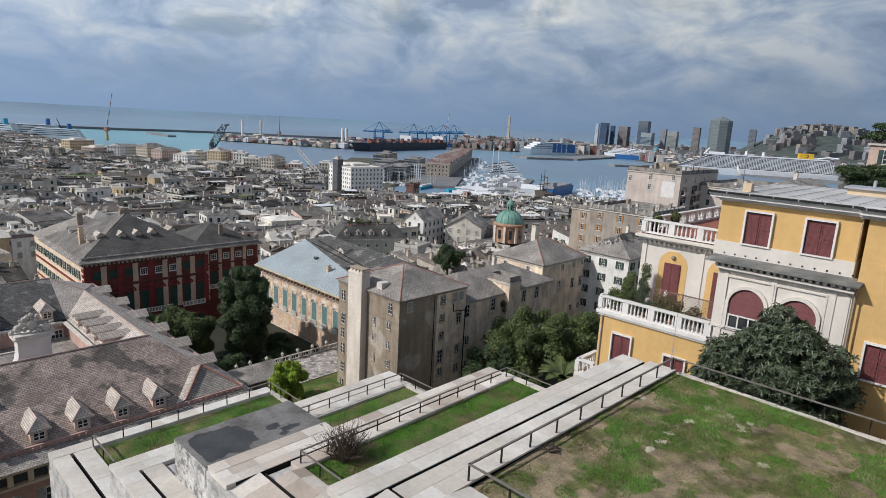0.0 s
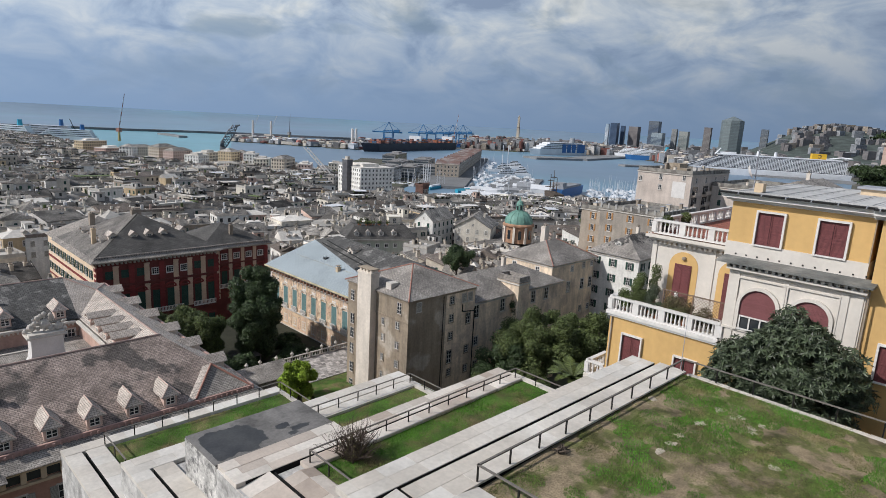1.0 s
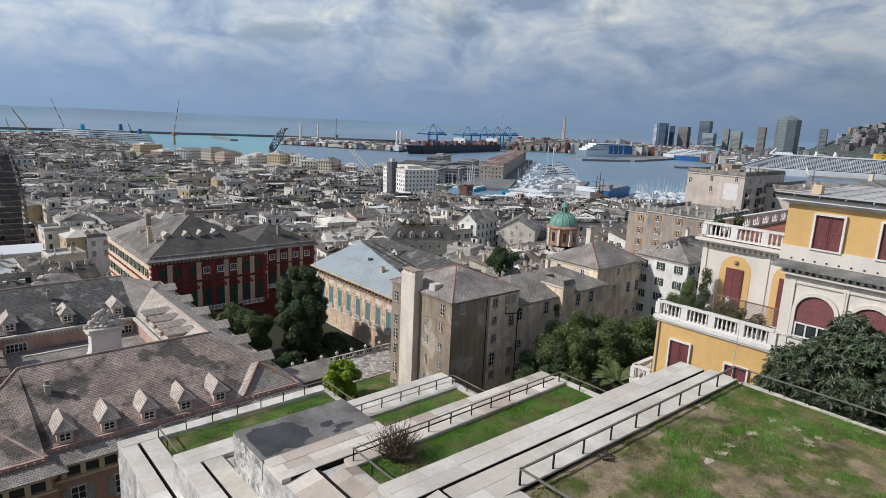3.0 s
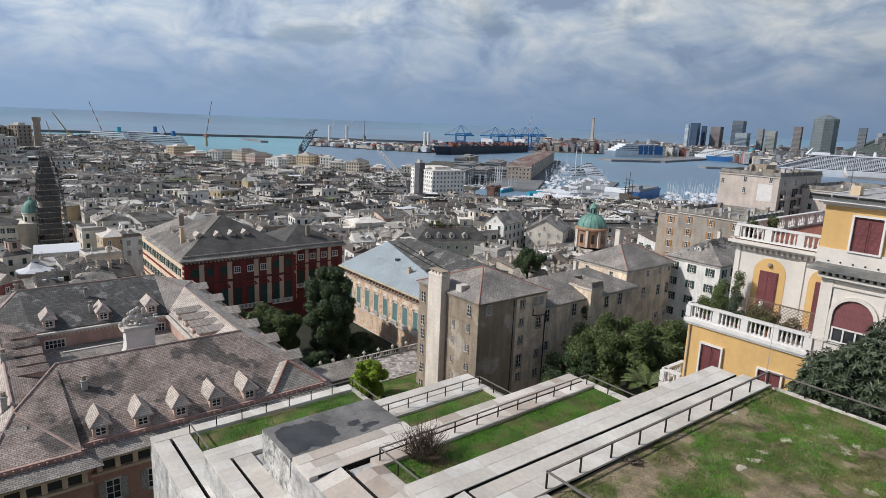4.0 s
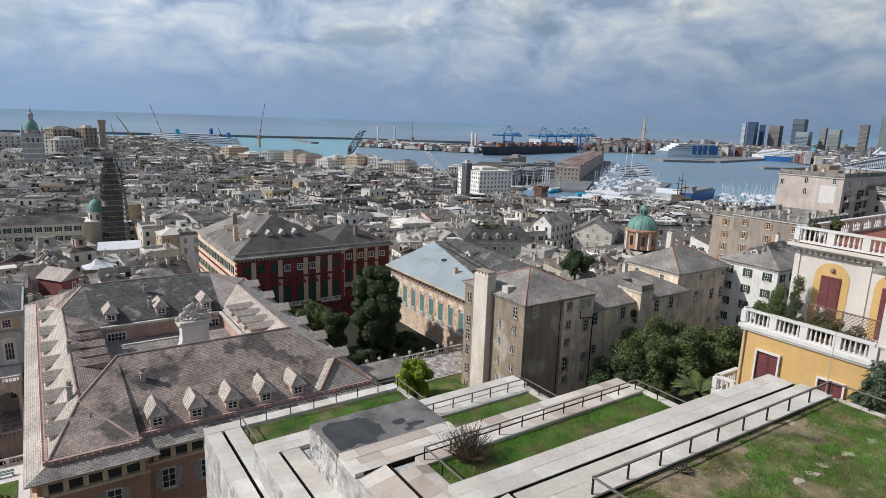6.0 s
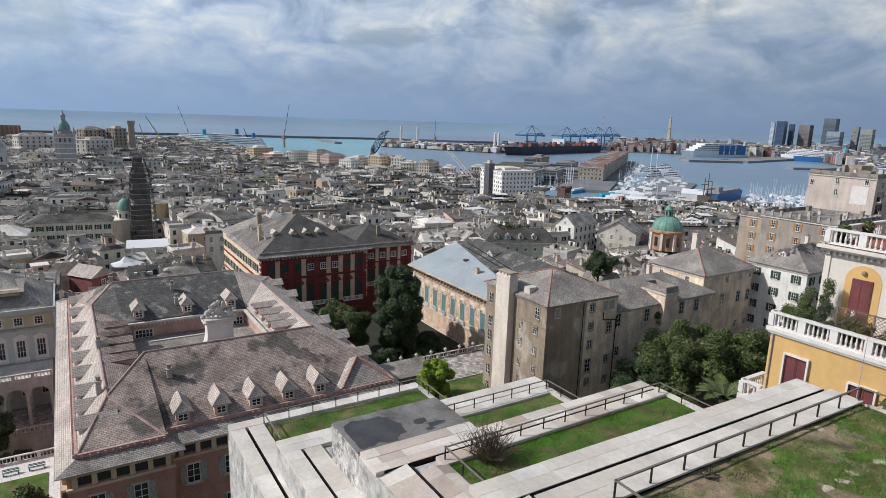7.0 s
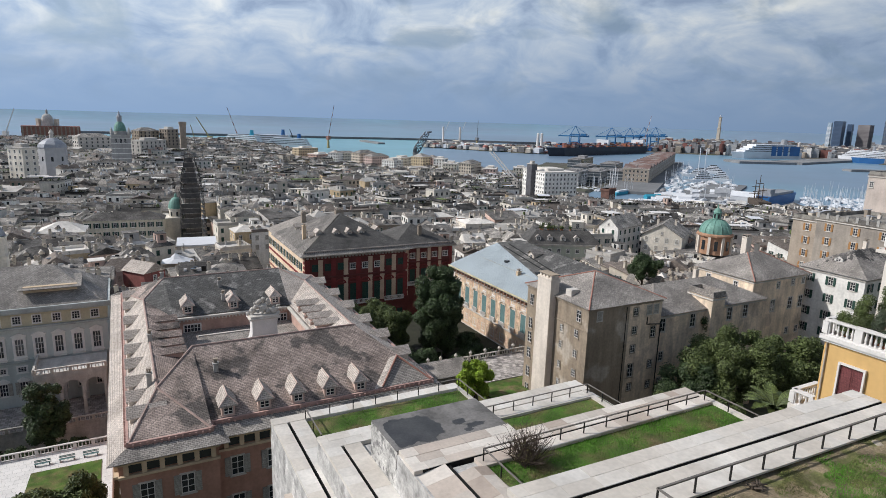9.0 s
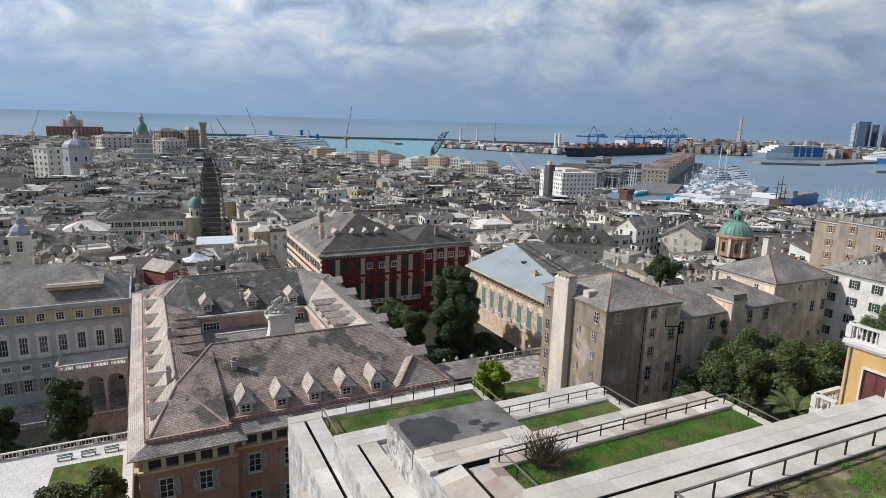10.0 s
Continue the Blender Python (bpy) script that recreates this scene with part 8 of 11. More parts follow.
def cathedral_tower():
    x, y = CATHEDRAL_AT
    r = 560
    t = thing("cathedral_tower", x, y, 20, label="striped grey cathedral tower with a green dome", category="tower")
    z = [EYE + math.tan(radians(e)) * r - 20 for e in (-4.2, -2.1, -1.0, -0.2)]
    g = Geo()
    g.box(-7, -7, 0, 7, 7, z[1])
    g.box(-7.5, -7.5, z[1] - 0.8, 7.5, 7.5, z[1])
    pieces("shaft", g, S_GREY, t)
    for k in range(6):
        g = Geo()
        zz_ = z[1] - 3 - k * 4
        g.box(-7.2, -7.2, zz_, 7.2, 7.2, zz_ + 0.6)
        part("stripe", g, S_WHITE, t)
    two = window_mesh(1.6, 4.2, "glass", rim=S_WHITE)
    for s in (-3.2, 0, 3.2):
        put(t, two, s, -7.02, z[1] - 7)
        put(t, two, -7.02, s, z[1] - 7, yaw=WEST)
    g = Geo()
    g.lathe(0, 0, [(4.6, z[1]), (4.6, z[1] + 2.4), (4.9, z[1] + 2.8)], 12)
    part("drum", g, S_GREY, t)
    g = Geo()
    g.lathe(0, 0, [(4.5 * math.cos(q), z[1] + 2.8 + (z[2] - z[1] - 2.8) * math.sin(q)) for q in np.linspace(0, 1.35, 7)], 16)
    part("dome", g, COPPER, t, "green copper dome")
    g = Geo()
    g.lathe(0, 0, [(1.8, z[2] - 0.5), (1.8, z[2] + 3), (2.2, z[2] + 3.3), (0.9, z[2] + 5), (0.15, z[3])], 8)
    part("lantern", g, LEAD, t)
    g = Geo()
    for s in ((-6.3, -6.3), (6.3, -6.3), (-6.3, 6.3), (6.3, 6.3)):
        g.lathe(s[0], s[1], [(1.0, z[1]), (1.0, z[1] + 3), (0.05, z[1] + 6)], 6)
    pieces("pinnacle", g, S_GREY, t)


cathedral_tower()


def drum_church():
    x, y = DRUM_AT
    t = thing("domed_church", x, y, 20, label="pale grey drummed church under a grey-blue conical lead roof", category="church")
    r = 480
    z0, z1, z2, z3 = [EYE + math.tan(radians(e)) * r - 20 for e in (-4.2, -3.15, -2.45, -1.85)]
    g = Geo()
    g.lathe(0, 0, [(8.4, 0), (8.4, z1)], 8, turn=0.3)
    part("drum", g, mat("pale_grey_render", (0.46, 0.455, 0.465), 0.85, 0.1, 0.3, 3), t)
    ring_windows(t, 0, 0, 7.8, z0, 8, 1.4, 3.0)
    g = Geo()
    g.lathe(0, 0, [(8.8, z1), (8.0, z1 + 2.2), (5.6, z2 - 1.6), (3.0, z2 - 0.2), (1.6, z2)], 8, turn=0.3)
    part("roof", g, LEAD, t, "grey-blue lead roof")
    g = Geo()
    g.lathe(0, 0, [(1.2, z2), (1.2, z3 - 2), (1.6, z3 - 1.8), (0.1, z3 + 1)], 8)
    part("lantern", g, STONE, t)


drum_church()


def hill_church():
    r = 1150
    t = thing("hill_basilica", *polar(-49.85, r), 20, label="brown hilltop basilica with a dome and bell turrets", category="church")
    zt = [EYE + math.tan(radians(e)) * r - 20 for e in (-4.0, -1.5, -1.0, -0.3)]
    yaw = radians(-40)
    g = Geo()
    g.obox(4, 0, 0, zt[1], 78, 30, yaw + radians(45))
    part("nave", g, mat("rust_brick", (0.26, 0.13, 0.10), 0.9, 0.2, 0.05, 0.5), t)
    g = Geo()
    for k in range(14):
        q = -37 + k * 5.6
        c, s = math.cos(yaw + radians(45)), math.sin(yaw + radians(45))
        g.obox(4 + q * c + 15.2 * s, q * s - 15.2 * c, zt[0], zt[1] - 1, 2.0, 0.5, yaw + radians(45))
    pieces("buttress", g, S_BROWN, t)
    g = Geo()
    g.lathe(0, 0, [(8.2, zt[1] - 2), (8.2, zt[2]), (7.8, zt[2] + 1)] + [(7.6 * math.cos(q), zt[2] + 1 + 8 * math.sin(q)) for q in np.linspace(0.1, 1.35, 6)], 14)
    g.lathe(0, 0, [(1.6, zt[2] + 8), (1.6, zt[3] - 1), (0.1, zt[3] + 2)], 8)
    part("dome", g, S_GREY, t)
    g = Geo()
    for q in (-12, 12):
        g.obox(q, 0, 0, zt[2] + 1, 5, 5, yaw)
    part("turret", g, S_BUFF, t)


hill_church()
x, y = polar(-40.1, 760)
t = thing("crenellated_tower", x, y, 24, label="square brown medieval tower with a flared crown", category="tower")
zt = EYE + math.tan(radians(-0.95)) * 760 - 24
g = Geo()
g.box(-3.2, -3.2, 0, 3.2, 3.2, zt - 4)
g.lathe(0, 0, [(4.6, zt - 4.5), (5.4, zt - 3), (5.4, zt)], 4, turn=math.pi / 4)
part("shaft", g, S_BROWN, t)


def slab_block(name, az, r, w, d, el, wall, label, yaw=0.0, roof=None, cols=3.2, floors=6, group="", base=18, shut=None):
    """A large plain block in the town, with its windows one by one."""
    x, y = polar(az, r)
    top = EYE + math.tan(radians(el)) * r - base
    t = thing(name, x, y, base, yaw, label, "building", group)
    g = Geo()
    g.box(-w / 2, -d / 2, -5, w / 2, d / 2, top)
    part("wall", g, wall, t)
    g = Geo()
    if roof == "hip":
        g.hip(-w / 2, -d / 2, w / 2, d / 2, top, top + min(w, d) * 0.24, 0.5)
    else:
        g.box(-w / 2 - 0.3, -d / 2 - 0.3, top, w / 2 + 0.3, d / 2 + 0.3, top + 0.5)
        g.box(-w / 4, -d / 4, top + 0.5, w / 4, d / 4, top + 2.6)
    part("roof", g, (ROOF_B if r > 600 else ROOF_A) if roof == "hip" else ROOF_D, t)
    win = window_mesh(1.3, 1.8, "glass", rim=S_WHITE) if shut is None else window_mesh(1.1, 1.8, "open", shut, S_WHITE)
    rows_g = Geo()
    for k in facing(x, y, yaw):
        span, off = (w, d / 2) if k % 2 == 0 else (d, w / 2)
        n_ = max(1, int(span / cols))
        q = -math.pi / 2 + k * math.pi / 2
        nx, ny = math.cos(q), math.sin(q)
        for fl in range(floors):
            z = top - 2.8 - fl * 3.4
            if z < 0:
                break
            for c in range(n_):
                s = -span / 2 + span * (c + 0.5) / n_
                if r < 600:
                    put(t, win, nx * (off + 0.01) - ny * s, ny * (off + 0.01) + nx * s, z, yaw=k * math.pi / 2)
                else:
                    rows_g.obox(nx * off - ny * s, ny * off + nx * s, z, z + 1.9, 1.25, 0.2, k * math.pi / 2)
    if rows_g.f:
        tagged(part("far_glazing", rows_g, GLASS, t), kind="stuff")
    return t


slab_block("tall_block", -51.7, 430, 9, 12, -3.2, S_CREAM, "tall plain cream apartment slab", 0.75, cols=3.4)
slab_block("office_block", -7.1, 505, 30, 36, -4.45, S_WHITE, "white office block with a dark stair tower", -0.12, cols=3.2, floors=5, base=8)
slab_block("stair_tower", -8.75, 498, 5, 8, -3.9, mat("dark_stair", (0.10, 0.10, 0.11), 0.6), "dark narrow stair tower", -0.12, cols=20, floors=0, base=8)
# facade colours lightened for the haze that brightens them
WF = [(mat("front_" + n_, c_, 0.9, 0.08, 0.05, 0.6, 0.0), n_) for n_, c_ in (("buff", (0.60, 0.53, 0.44)), ("cream", (0.74, 0.69, 0.58)), ("white", (0.80, 0.79, 0.76)), ("pink", (0.60, 0.46, 0.41)), ("ochre", (0.58, 0.47, 0.32)), ("cream", (0.74, 0.69, 0.58)), ("white", (0.80, 0.79, 0.76)), ("rose", (0.60, 0.42, 0.36)))]
rw = random.Random(15)
az_ = -30.5
k = 0
while az_ < -9.8:
    r_ = lerp(az_, [-30, -24, -17, -10], [900, 790, 735, 690]) + rw.uniform(-45, 25)
    w_ = rw.uniform(14, 34)
    m_, word = WF[(k * 3 + 1) % 8]
    el_ = lerp(az_, [-30, -26, -20, -13, -10], [-2.9, -3.15, -3.5, -3.95, -4.25]) - rw.random() ** 1.5 * 0.75
    flat_ = rw.random() < 0.35
    slab_block("waterfront_block", az_, r_, w_, rw.uniform(11, 18), el_, m_, f"tall {word} waterfront house row with {'flat' if flat_ else 'hipped'} roof", 0.5 + 0.02 * (az_ + 28) + rw.uniform(-0.25, 0.35), None if flat_ else "hip", rw.uniform(2.7, 3.4), 7, "waterfront blocks", 3)
    az_ += math.degrees(w_ / r_) * rw.uniform(0.55, 0.85)
    k += 1
slab_block("barracks_block", -43.0, 720, 22, 14, -1.75, BROWNWALL, "long brown institutional block", 0.5, "hip", 4.0, 5, "", 20)
slab_block("barracks_block", -41.2, 720, 13, 14, -1.6, S_BROWN, "long brown institutional block", 0.5, None, 4.0, 5, "", 20)
slab_block("barracks_block", -42.8, 640, 30, 12, -2.55, STONE, "long grey institutional block", 0.7, None, 4.5, 5, "", 20)
slab_block("barracks_block", -46.95, 700, 30, 14, -2.3, STONE, "long grey institutional block", 0.4, "hip", 4.5, 5, "", 20)
slab_block("tenement_row", -45.0, 258, 27, 10, -9.0, mat("row_cream", (0.70, 0.64, 0.53), 0.9, 0.12, 0.3, 3, streak=0.3), "long cream tenement row with green shutters", -0.12, "hip", 2.9, 4, "", 20, SHUT_GREEN)
def mansard_house():
    """Celadon house with pedimented windows, a steep slate mansard and a planted roof terrace."""
    x, y = polar(-5.75, 212)
    w, d, h = 25.0, 15.0, 19.0
    t = thing("mansard_house", x, y, 20.2, -0.48, "pale celadon house with a slate mansard and a planted roof terrace", "house")
    wall = mat("celadon", (0.47, 0.49, 0.405), 0.9, 0.1, 0.3, 3, streak=0.25)
    g = Geo()
    g.box(-w / 2, -d / 2, -4, w / 2, d / 2, h)
    part("wall", g, wall, t)
    g = Geo()
    g.box(-w / 2 - 0.5, -d / 2 - 0.5, h, w / 2 + 0.5, d / 2 + 0.5, h + 0.3)
    g.box(-w / 2 - 0.25, -d / 2 - 0.25, h - 0.4, w / 2 + 0.25, d / 2 + 0.25, h)
    part("cornice", g, STONE, t)
    g = Geo()
    for z_ in (h - 4.1, h - 7.9):
        g.box(-w / 2 - 0.12, -d / 2 - 0.12, z_, w / 2 + 0.12, -d / 2, z_ + 0.22)
    pieces("string_course", g, STONE, t)
    g = Geo()
    lo = [(sx * (w / 2 + 0.4), sy * (d / 2 + 0.4), h + 0.3) for sx, sy in ((-1, -1), (1, -1), (1, 1), (-1, 1))]
    hi = [(sx * (w / 2 - 3.4), sy * (d / 2 - 3.6), h + 4.3) for sx, sy in ((-1, -1), (1, -1), (1, 1), (-1, 1))]
    for i in range(4):
        g.poly((lo[i], lo[(i + 1) % 4], hi[(i + 1) % 4], hi[i]))
    g.poly(hi)
    part("roof", g, SLATE_DARK, t)
    for x_ in (-8.6, -4.6, -0.2, 4.4):
        ob = put(t, dormer_mesh(1.7, 1.3, 3.0, 0.7, ROOF_B, S_WHITE), x_, -d / 2 + 0.75, h + 1.3, name="dormer")
        put(ob, window_mesh(1.0, 1.1, "glass", rim=WHITE), 0, -0.003, 0.1)
    tall = window_mesh(1.15, 2.1, "open", SHUT_GREEN, S_WHITE)
    low = window_mesh(1.15, 1.3, "glass", rim=S_WHITE)
    for i in range(8):
        x_ = -w / 2 + w * (i + 0.5) / 8
        put(t, low, x_, -d / 2 - 0.01, h - 2.6)
        put(t, tall, x_, -d / 2 - 0.01, h - 7.0)
        put(t, tall, x_, -d / 2 - 0.01, h - 11.2)
        g = Geo()
        g.box(x_ - 0.95, -d / 2 - 0.3, h - 4.55, x_ + 0.95, -d / 2, h - 4.35)
        part("window_hood", g, STONE, t)
    for i in range(3):
        put(t, tall, w / 2 + 0.01, -d / 2 + d * (i + 0.5) / 3, h - 7.0, yaw=math.pi / 2)
    # the roof terrace: rail, rooms, pergola and pots
    zt_ = h + 4.3
    g = Geo()
    for sy in (-3.8, 3.8):
        g.box(-9, sy - 0.03, zt_ + 0.95, 9, sy + 0.03, zt_ + 1.02)
        for x_ in np.arange(-9, 9.1, 1.5):
            g.box(x_ - 0.03, sy - 0.03, zt_, x_ + 0.03, sy + 0.03, zt_ + 0.95)
    part("terrace_rail", g, IRON, t)
    g = Geo()
    g.box(3.5, -1.6, zt_, 7.6, 2.4, zt_ + 2.7)
    g.box(3.2, -1.9, zt_ + 2.7, 7.9, 2.7, zt_ + 2.9)
    part("roof_room", g, S_CREAM, t)
    put(t, W_PLAIN, 5.5, -1.62, zt_ + 0.5)
    g = Geo()
    for x_ in (-7, -4, -1):
        for y_ in (-2.5, 1.5):
            g.box(x_ - 0.07, y_ - 0.07, zt_, x_ + 0.07, y_ + 0.07, zt_ + 2.2)
    for x_ in np.arange(-7.4, -0.5, 0.6):
        g.box(x_ - 0.04, -2.9, zt_ + 2.2, x_ + 0.04, 1.9, zt_ + 2.3)
    part("pergola", g, WOODRAIL, t)
    for x_, y_ in ((-2.4, 2.6), (1.4, 2.4), (8.2, 0.5)):
        chimney(t, x_, y_, zt_, 0.9, 0.6, 2.2, PALEWALL)


mansard_house()
rp5 = random.Random(52)
for k in range(16):
    q = rp5.uniform(-8.5, 3.0), rp5.choice((-3.2, -2.9, 2.9)) + rp5.uniform(-0.3, 0.3)
    c_, s_ = math.cos(-0.48), math.sin(-0.48)
    bx_, by_ = polar(-5.75, 212)
    t = thing("potted_shrub", bx_ + q[0] * c_ - q[1] * s_, by_ + q[0] * s_ + q[1] * c_, 43.5, 0, "dark leafy shrub in a pot on a roof terrace", "shrub", "roof terrace shrubs")
    g = Geo()
    g.lathe(0, 0, [(0.22, 0), (0.32, 0.5), (0.28, 0.5), (0.26, 0.4)], 8)
    part("pot", g, TERRA, t)
    g = Geo()
    for i in range(70):
        v_ = Vector((rp5.gauss(0, 1), rp5.gauss(0, 1), rp5.gauss(0, 1))).normalized() * rp5.uniform(0.3, 0.8)
        u_ = Vector((rp5.gauss(0, 1), rp5.gauss(0, 1), rp5.gauss(0, 1))).normalized() * 0.2
        n_ = v_.cross(u_).normalized() * 0.13
        c0 = Vector((0, 0, 1.1)) + v_
        g.poly([tuple(c0 + u_), tuple(c0 + n_), tuple(c0 - u_), tuple(c0 - n_)])
    part("foliage", g, LEAF_MID, t)


def gabled_house(az, r, yaw, w, d, eave, ridge, wall, roof, label, rows_n, cols_n, shut):
    """A rendered house with its corner at a bearing: gables on the short sides, windows by rows."""
    x, y = polar(az, r)
    t = thing("gabled_house", x, y, 20, yaw, label, "house", "gabled houses")
    h, top = eave - 20, ridge - 20
    g = Geo()
    g.box(0, 0, -4, w, d, h)
    if w >= d:
        g.poly(((0, d, h), (0, 0, h), (0, d / 2, top - 0.1)))
        g.poly(((w, 0, h), (w, d, h), (w, d / 2, top - 0.1)))
    else:
        g.poly(((0, 0, h), (w, 0, h), (w / 2, 0, top - 0.1)))
        g.poly(((w, d, h), (0, d, h), (w / 2, d, top - 0.1)))
    part("wall", g, wall, t)
    g = Geo()
    over = 0.5
    if w >= d:
        for y0, y1, z0, z1 in ((-over, d / 2, h - 0.3, top), (d + over, d / 2, h - 0.3, top)):
            p = [(-over, y0, z0), (w + over, y0, z0), (w + over, y1, z1), (-over, y1, z1)]
            q = [(a_, b_, c_ + 0.2) for a_, b_, c_ in p]
            g.poly(q if y0 < y1 else q[::-1])
            g.poly(p[::-1] if y0 < y1 else p)
            for i in range(4):
                g.poly((p[i], p[(i + 1) % 4], q[(i + 1) % 4], q[i]))
    else:
        for x0, x1 in ((-over, w / 2), (w + over, w / 2)):
            p = [(x0, -over, h - 0.3), (x1, -over, top), (x1, d + over, top), (x0, d + over, h - 0.3)]
            q = [(a_, b_, c_ + 0.2) for a_, b_, c_ in p]
            g.poly(q if x0 > x1 else q[::-1])
            g.poly(p[::-1] if x0 > x1 else p)
            for i in range(4):
                g.poly((p[i], p[(i + 1) % 4], q[(i + 1) % 4], q[i]))
    part("roof", g, roof, t)
    win = window_mesh(1.05, 1.7, "closed", shut, S_WHITE)
    for k in range(rows_n):
        for i in range(cols_n):
            put(t, win, w * (i + 0.5) / cols_n, -0.01, h - 2.6 - 3.2 * k)
        for i in range(2):
            put(t, win, -0.01, d * (i + 0.5) / 2, h - 2.6 - 3.2 * k, yaw=WEST)
    put(t, window_mesh(0.7, 0.9, "glass"), w / 2 if w < d else -0.01, -0.01 if w < d else d / 2, h + 0.4, yaw=SOUTH if w < d else WEST)
    for x_ in (0.25, 0.7):
        chimney(t, w * x_, d * 0.6, (h + top) / 2, 0.8, 0.6, 2.3, PALEWALL)


gabled_house(-0.51, 230, 0.26, 16.3, 8.4, 42.1, 45.8, S_WHITE, ROOF_B, "white gabled house with dark green shutters", 4, 5, SHUT_GREEN)
gabled_house(1.6, 238, -1.0, 14.5, 18.0, 39.6, 43.9, S_CREAM, ROOF_B, "cream house with a broad pale slate gable", 2, 4, SHUT_GREY)
slab_block("pink_house", 13.2, 560, 14, 11, -6.15, mat("rose_pink", (0.62, 0.36, 0.33), 0.9, 0.1, 0.3, 3), "small pink house with a pale pyramid roof", 0.3, "hip", 3.4, 4, "", 18)
x, y = polar(-39.5, 223)
t = thing("flat_roofed_hall", x, y, 22, radians(-5.5), label="hall with a bright white membrane roof", category="building")
g = Geo()
g.box(-6.2, -7.6, 0, 6.2, 7.6, 13.4)
part("wall", g, S_CREAM, t)
g = Geo()
g.box(-6.4, -7.8, 13.4, 6.4, 7.8, 13.65)
g.box(-6.4, -7.8, 13.65, 6.4, -7.5, 13.9)
part("roof", g, TENT, t, "bright white membrane")
for x_ in (-4.4, -1.5, 1.5, 4.4):
    put(t, NEARWIN[2], x_, -7.62, 10.4)


def tarpaulin_house():
    x, y = TARP_AT
    t = thing("tarpaulin_house", x, y, 24, radians(-6), "grey-brown house under a white tarpaulin roof", "house")
    g = Geo()
    g.box(-3.9, -3.4, -3, 3.9, 3.4, 12.9)
    part("wall", g, S_BROWN, t)
    g = Geo()
    n_, top = 8, 15.4
    rim = [(4.3 * max(-1, min(1, 1.35 * math.cos(2 * math.pi * (k + 0.5) / n_))), 3.8 * max(-1, min(1, 1.35 * math.sin(2 * math.pi * (k + 0.5) / n_))), 12.9 + 0.25 * (k % 2)) for k in range(n_)]
    for k in range(n_):
        p, q = rim[k], rim[(k + 1) % n_]
        mp, mq = [tuple(v_[i] * 0.45 for i in range(2)) + (13.9,) for v_ in (p, q)]
        g.poly((p, q, mq, mp))
        g.poly((mp, mq, (-0.6, 0, top)))
    part("tarpaulin", g, TENT, t, "white tarpaulin drawn up to a peak")
    put(t, NEARWIN[0], -1.2, -3.42, 9.6)
    put(t, NEARWIN[0], 1.8, -3.42, 9.6)


tarpaulin_house()


def red_gabled_house():
    x, y = REDHOUSE_AT
    t = thing("red_gabled_house", x, y, 24, radians(38), "dusky red gabled house with pale roof edges", "house")
    g = Geo()
    w, d, h, rise = 6.2, 7.5, 16.6, 2.2
    g.box(-w / 2, -d / 2, -3, w / 2, d / 2, h)
    for s_ in (-1, 1):
        p = [(w / 2, s_ * d / 2, h), (-w / 2, s_ * d / 2, h), (0, s_ * d / 2, h + rise * 0.95)]
        g.poly(p if s_ > 0 else p[::-1])
    part("wall", g, mat("dusky_red_render", (0.27, 0.10, 0.09), 0.9, 0.18, 0.4, 3, streak=0.3), t)
    g = Geo()
    g.hip(-w / 2, -d / 2, w / 2, d / 2, h, h + rise, 0.35, 0, True)
    part("roof", g, SLATE_PALE, t)
    put(t, window_mesh(0.9, 1.3, "glass", rim=WHITE), 0, -d / 2 - 0.01, h - 2.2)
    chimney(t, 1.4, 1.6, h + 0.9, 0.7, 0.6, 1.6, S_BROWN)


red_gabled_house()


def copper_domed_church():
    x, y = COPPER_AT
    t = thing("small_domed_church", x, y, 20, 0, "small cream church with a pale green copper dome", "church")
    zb = EYE + math.tan(radians(-8.3)) * 268 - 20
    g = Geo()
    g.box(-6, -4, 0, 6, 9, zb - 3.5)
    part("nave", g, S_CREAM, t)
    g = Geo()
    g.lathe(0, 0, [(2.9, zb - 4), (2.9, zb - 0.4), (3.2, zb - 0.2), (3.2, zb)], 12)
    part("drum", g, S_CREAM, t)
    ring_windows(t, 0, 0, 2.92, zb - 3.0, 8, 0.7, 1.8)
    g = Geo()
    g.lathe(0, 0, [(3.0 * math.cos(q), zb + 4.6 * math.sin(q)) for q in np.linspace(0, 1.4, 8)], 16)
    part("dome", g, COPPER, t, "pale green ribbed copper dome")
    g = Geo()
    g.lathe(0, 0, [(0.5, zb + 4.4), (0.5, zb + 5.4), (0.05, zb + 6.2)], 8)
    part("lantern", g, COPPER, t)


copper_domed_church()

# ---- the harbour ----
def at_el(el, r):
    return EYE + math.tan(radians(el)) * r


def strip(name, pts, z0, z1, width, material, label, category, kind="structure"):
    """A quay or mole of even width along points given by bearing and distance."""
    g = Geo()
    for i in range(len(pts) - 1):
        p, q = Vector((*polar(*pts[i]), 0)), Vector((*polar(*pts[i + 1]), 0))
        yaw = math.atan2(q.y - p.y, q.x - p.x)
        k = len(g.v)
        g.box(0, -width / 2, z0, (q - p).length + 2, width / 2, z1)
        g.turned(p.x, p.y, yaw, k)
    return solo(name, g, material, label, category, kind=kind)


strip("breakwater", [(-48, 2260), (-33, 2200), (-27, 2165), (-23, 2200), (-18, 2220), (-11, 2190), (-4, 2250)], -3, 7, 26, mat("dark_mole", (0.17, 0.17, 0.175), 0.9, 0.2, 0.02, 0.2), "long dark breakwater across the bay", "breakwater")
strip("pier", [(-24.6, 1970), (-22.9, 1810)], -3, 5, 22, QUAY, "low concrete harbour pier", "pier")
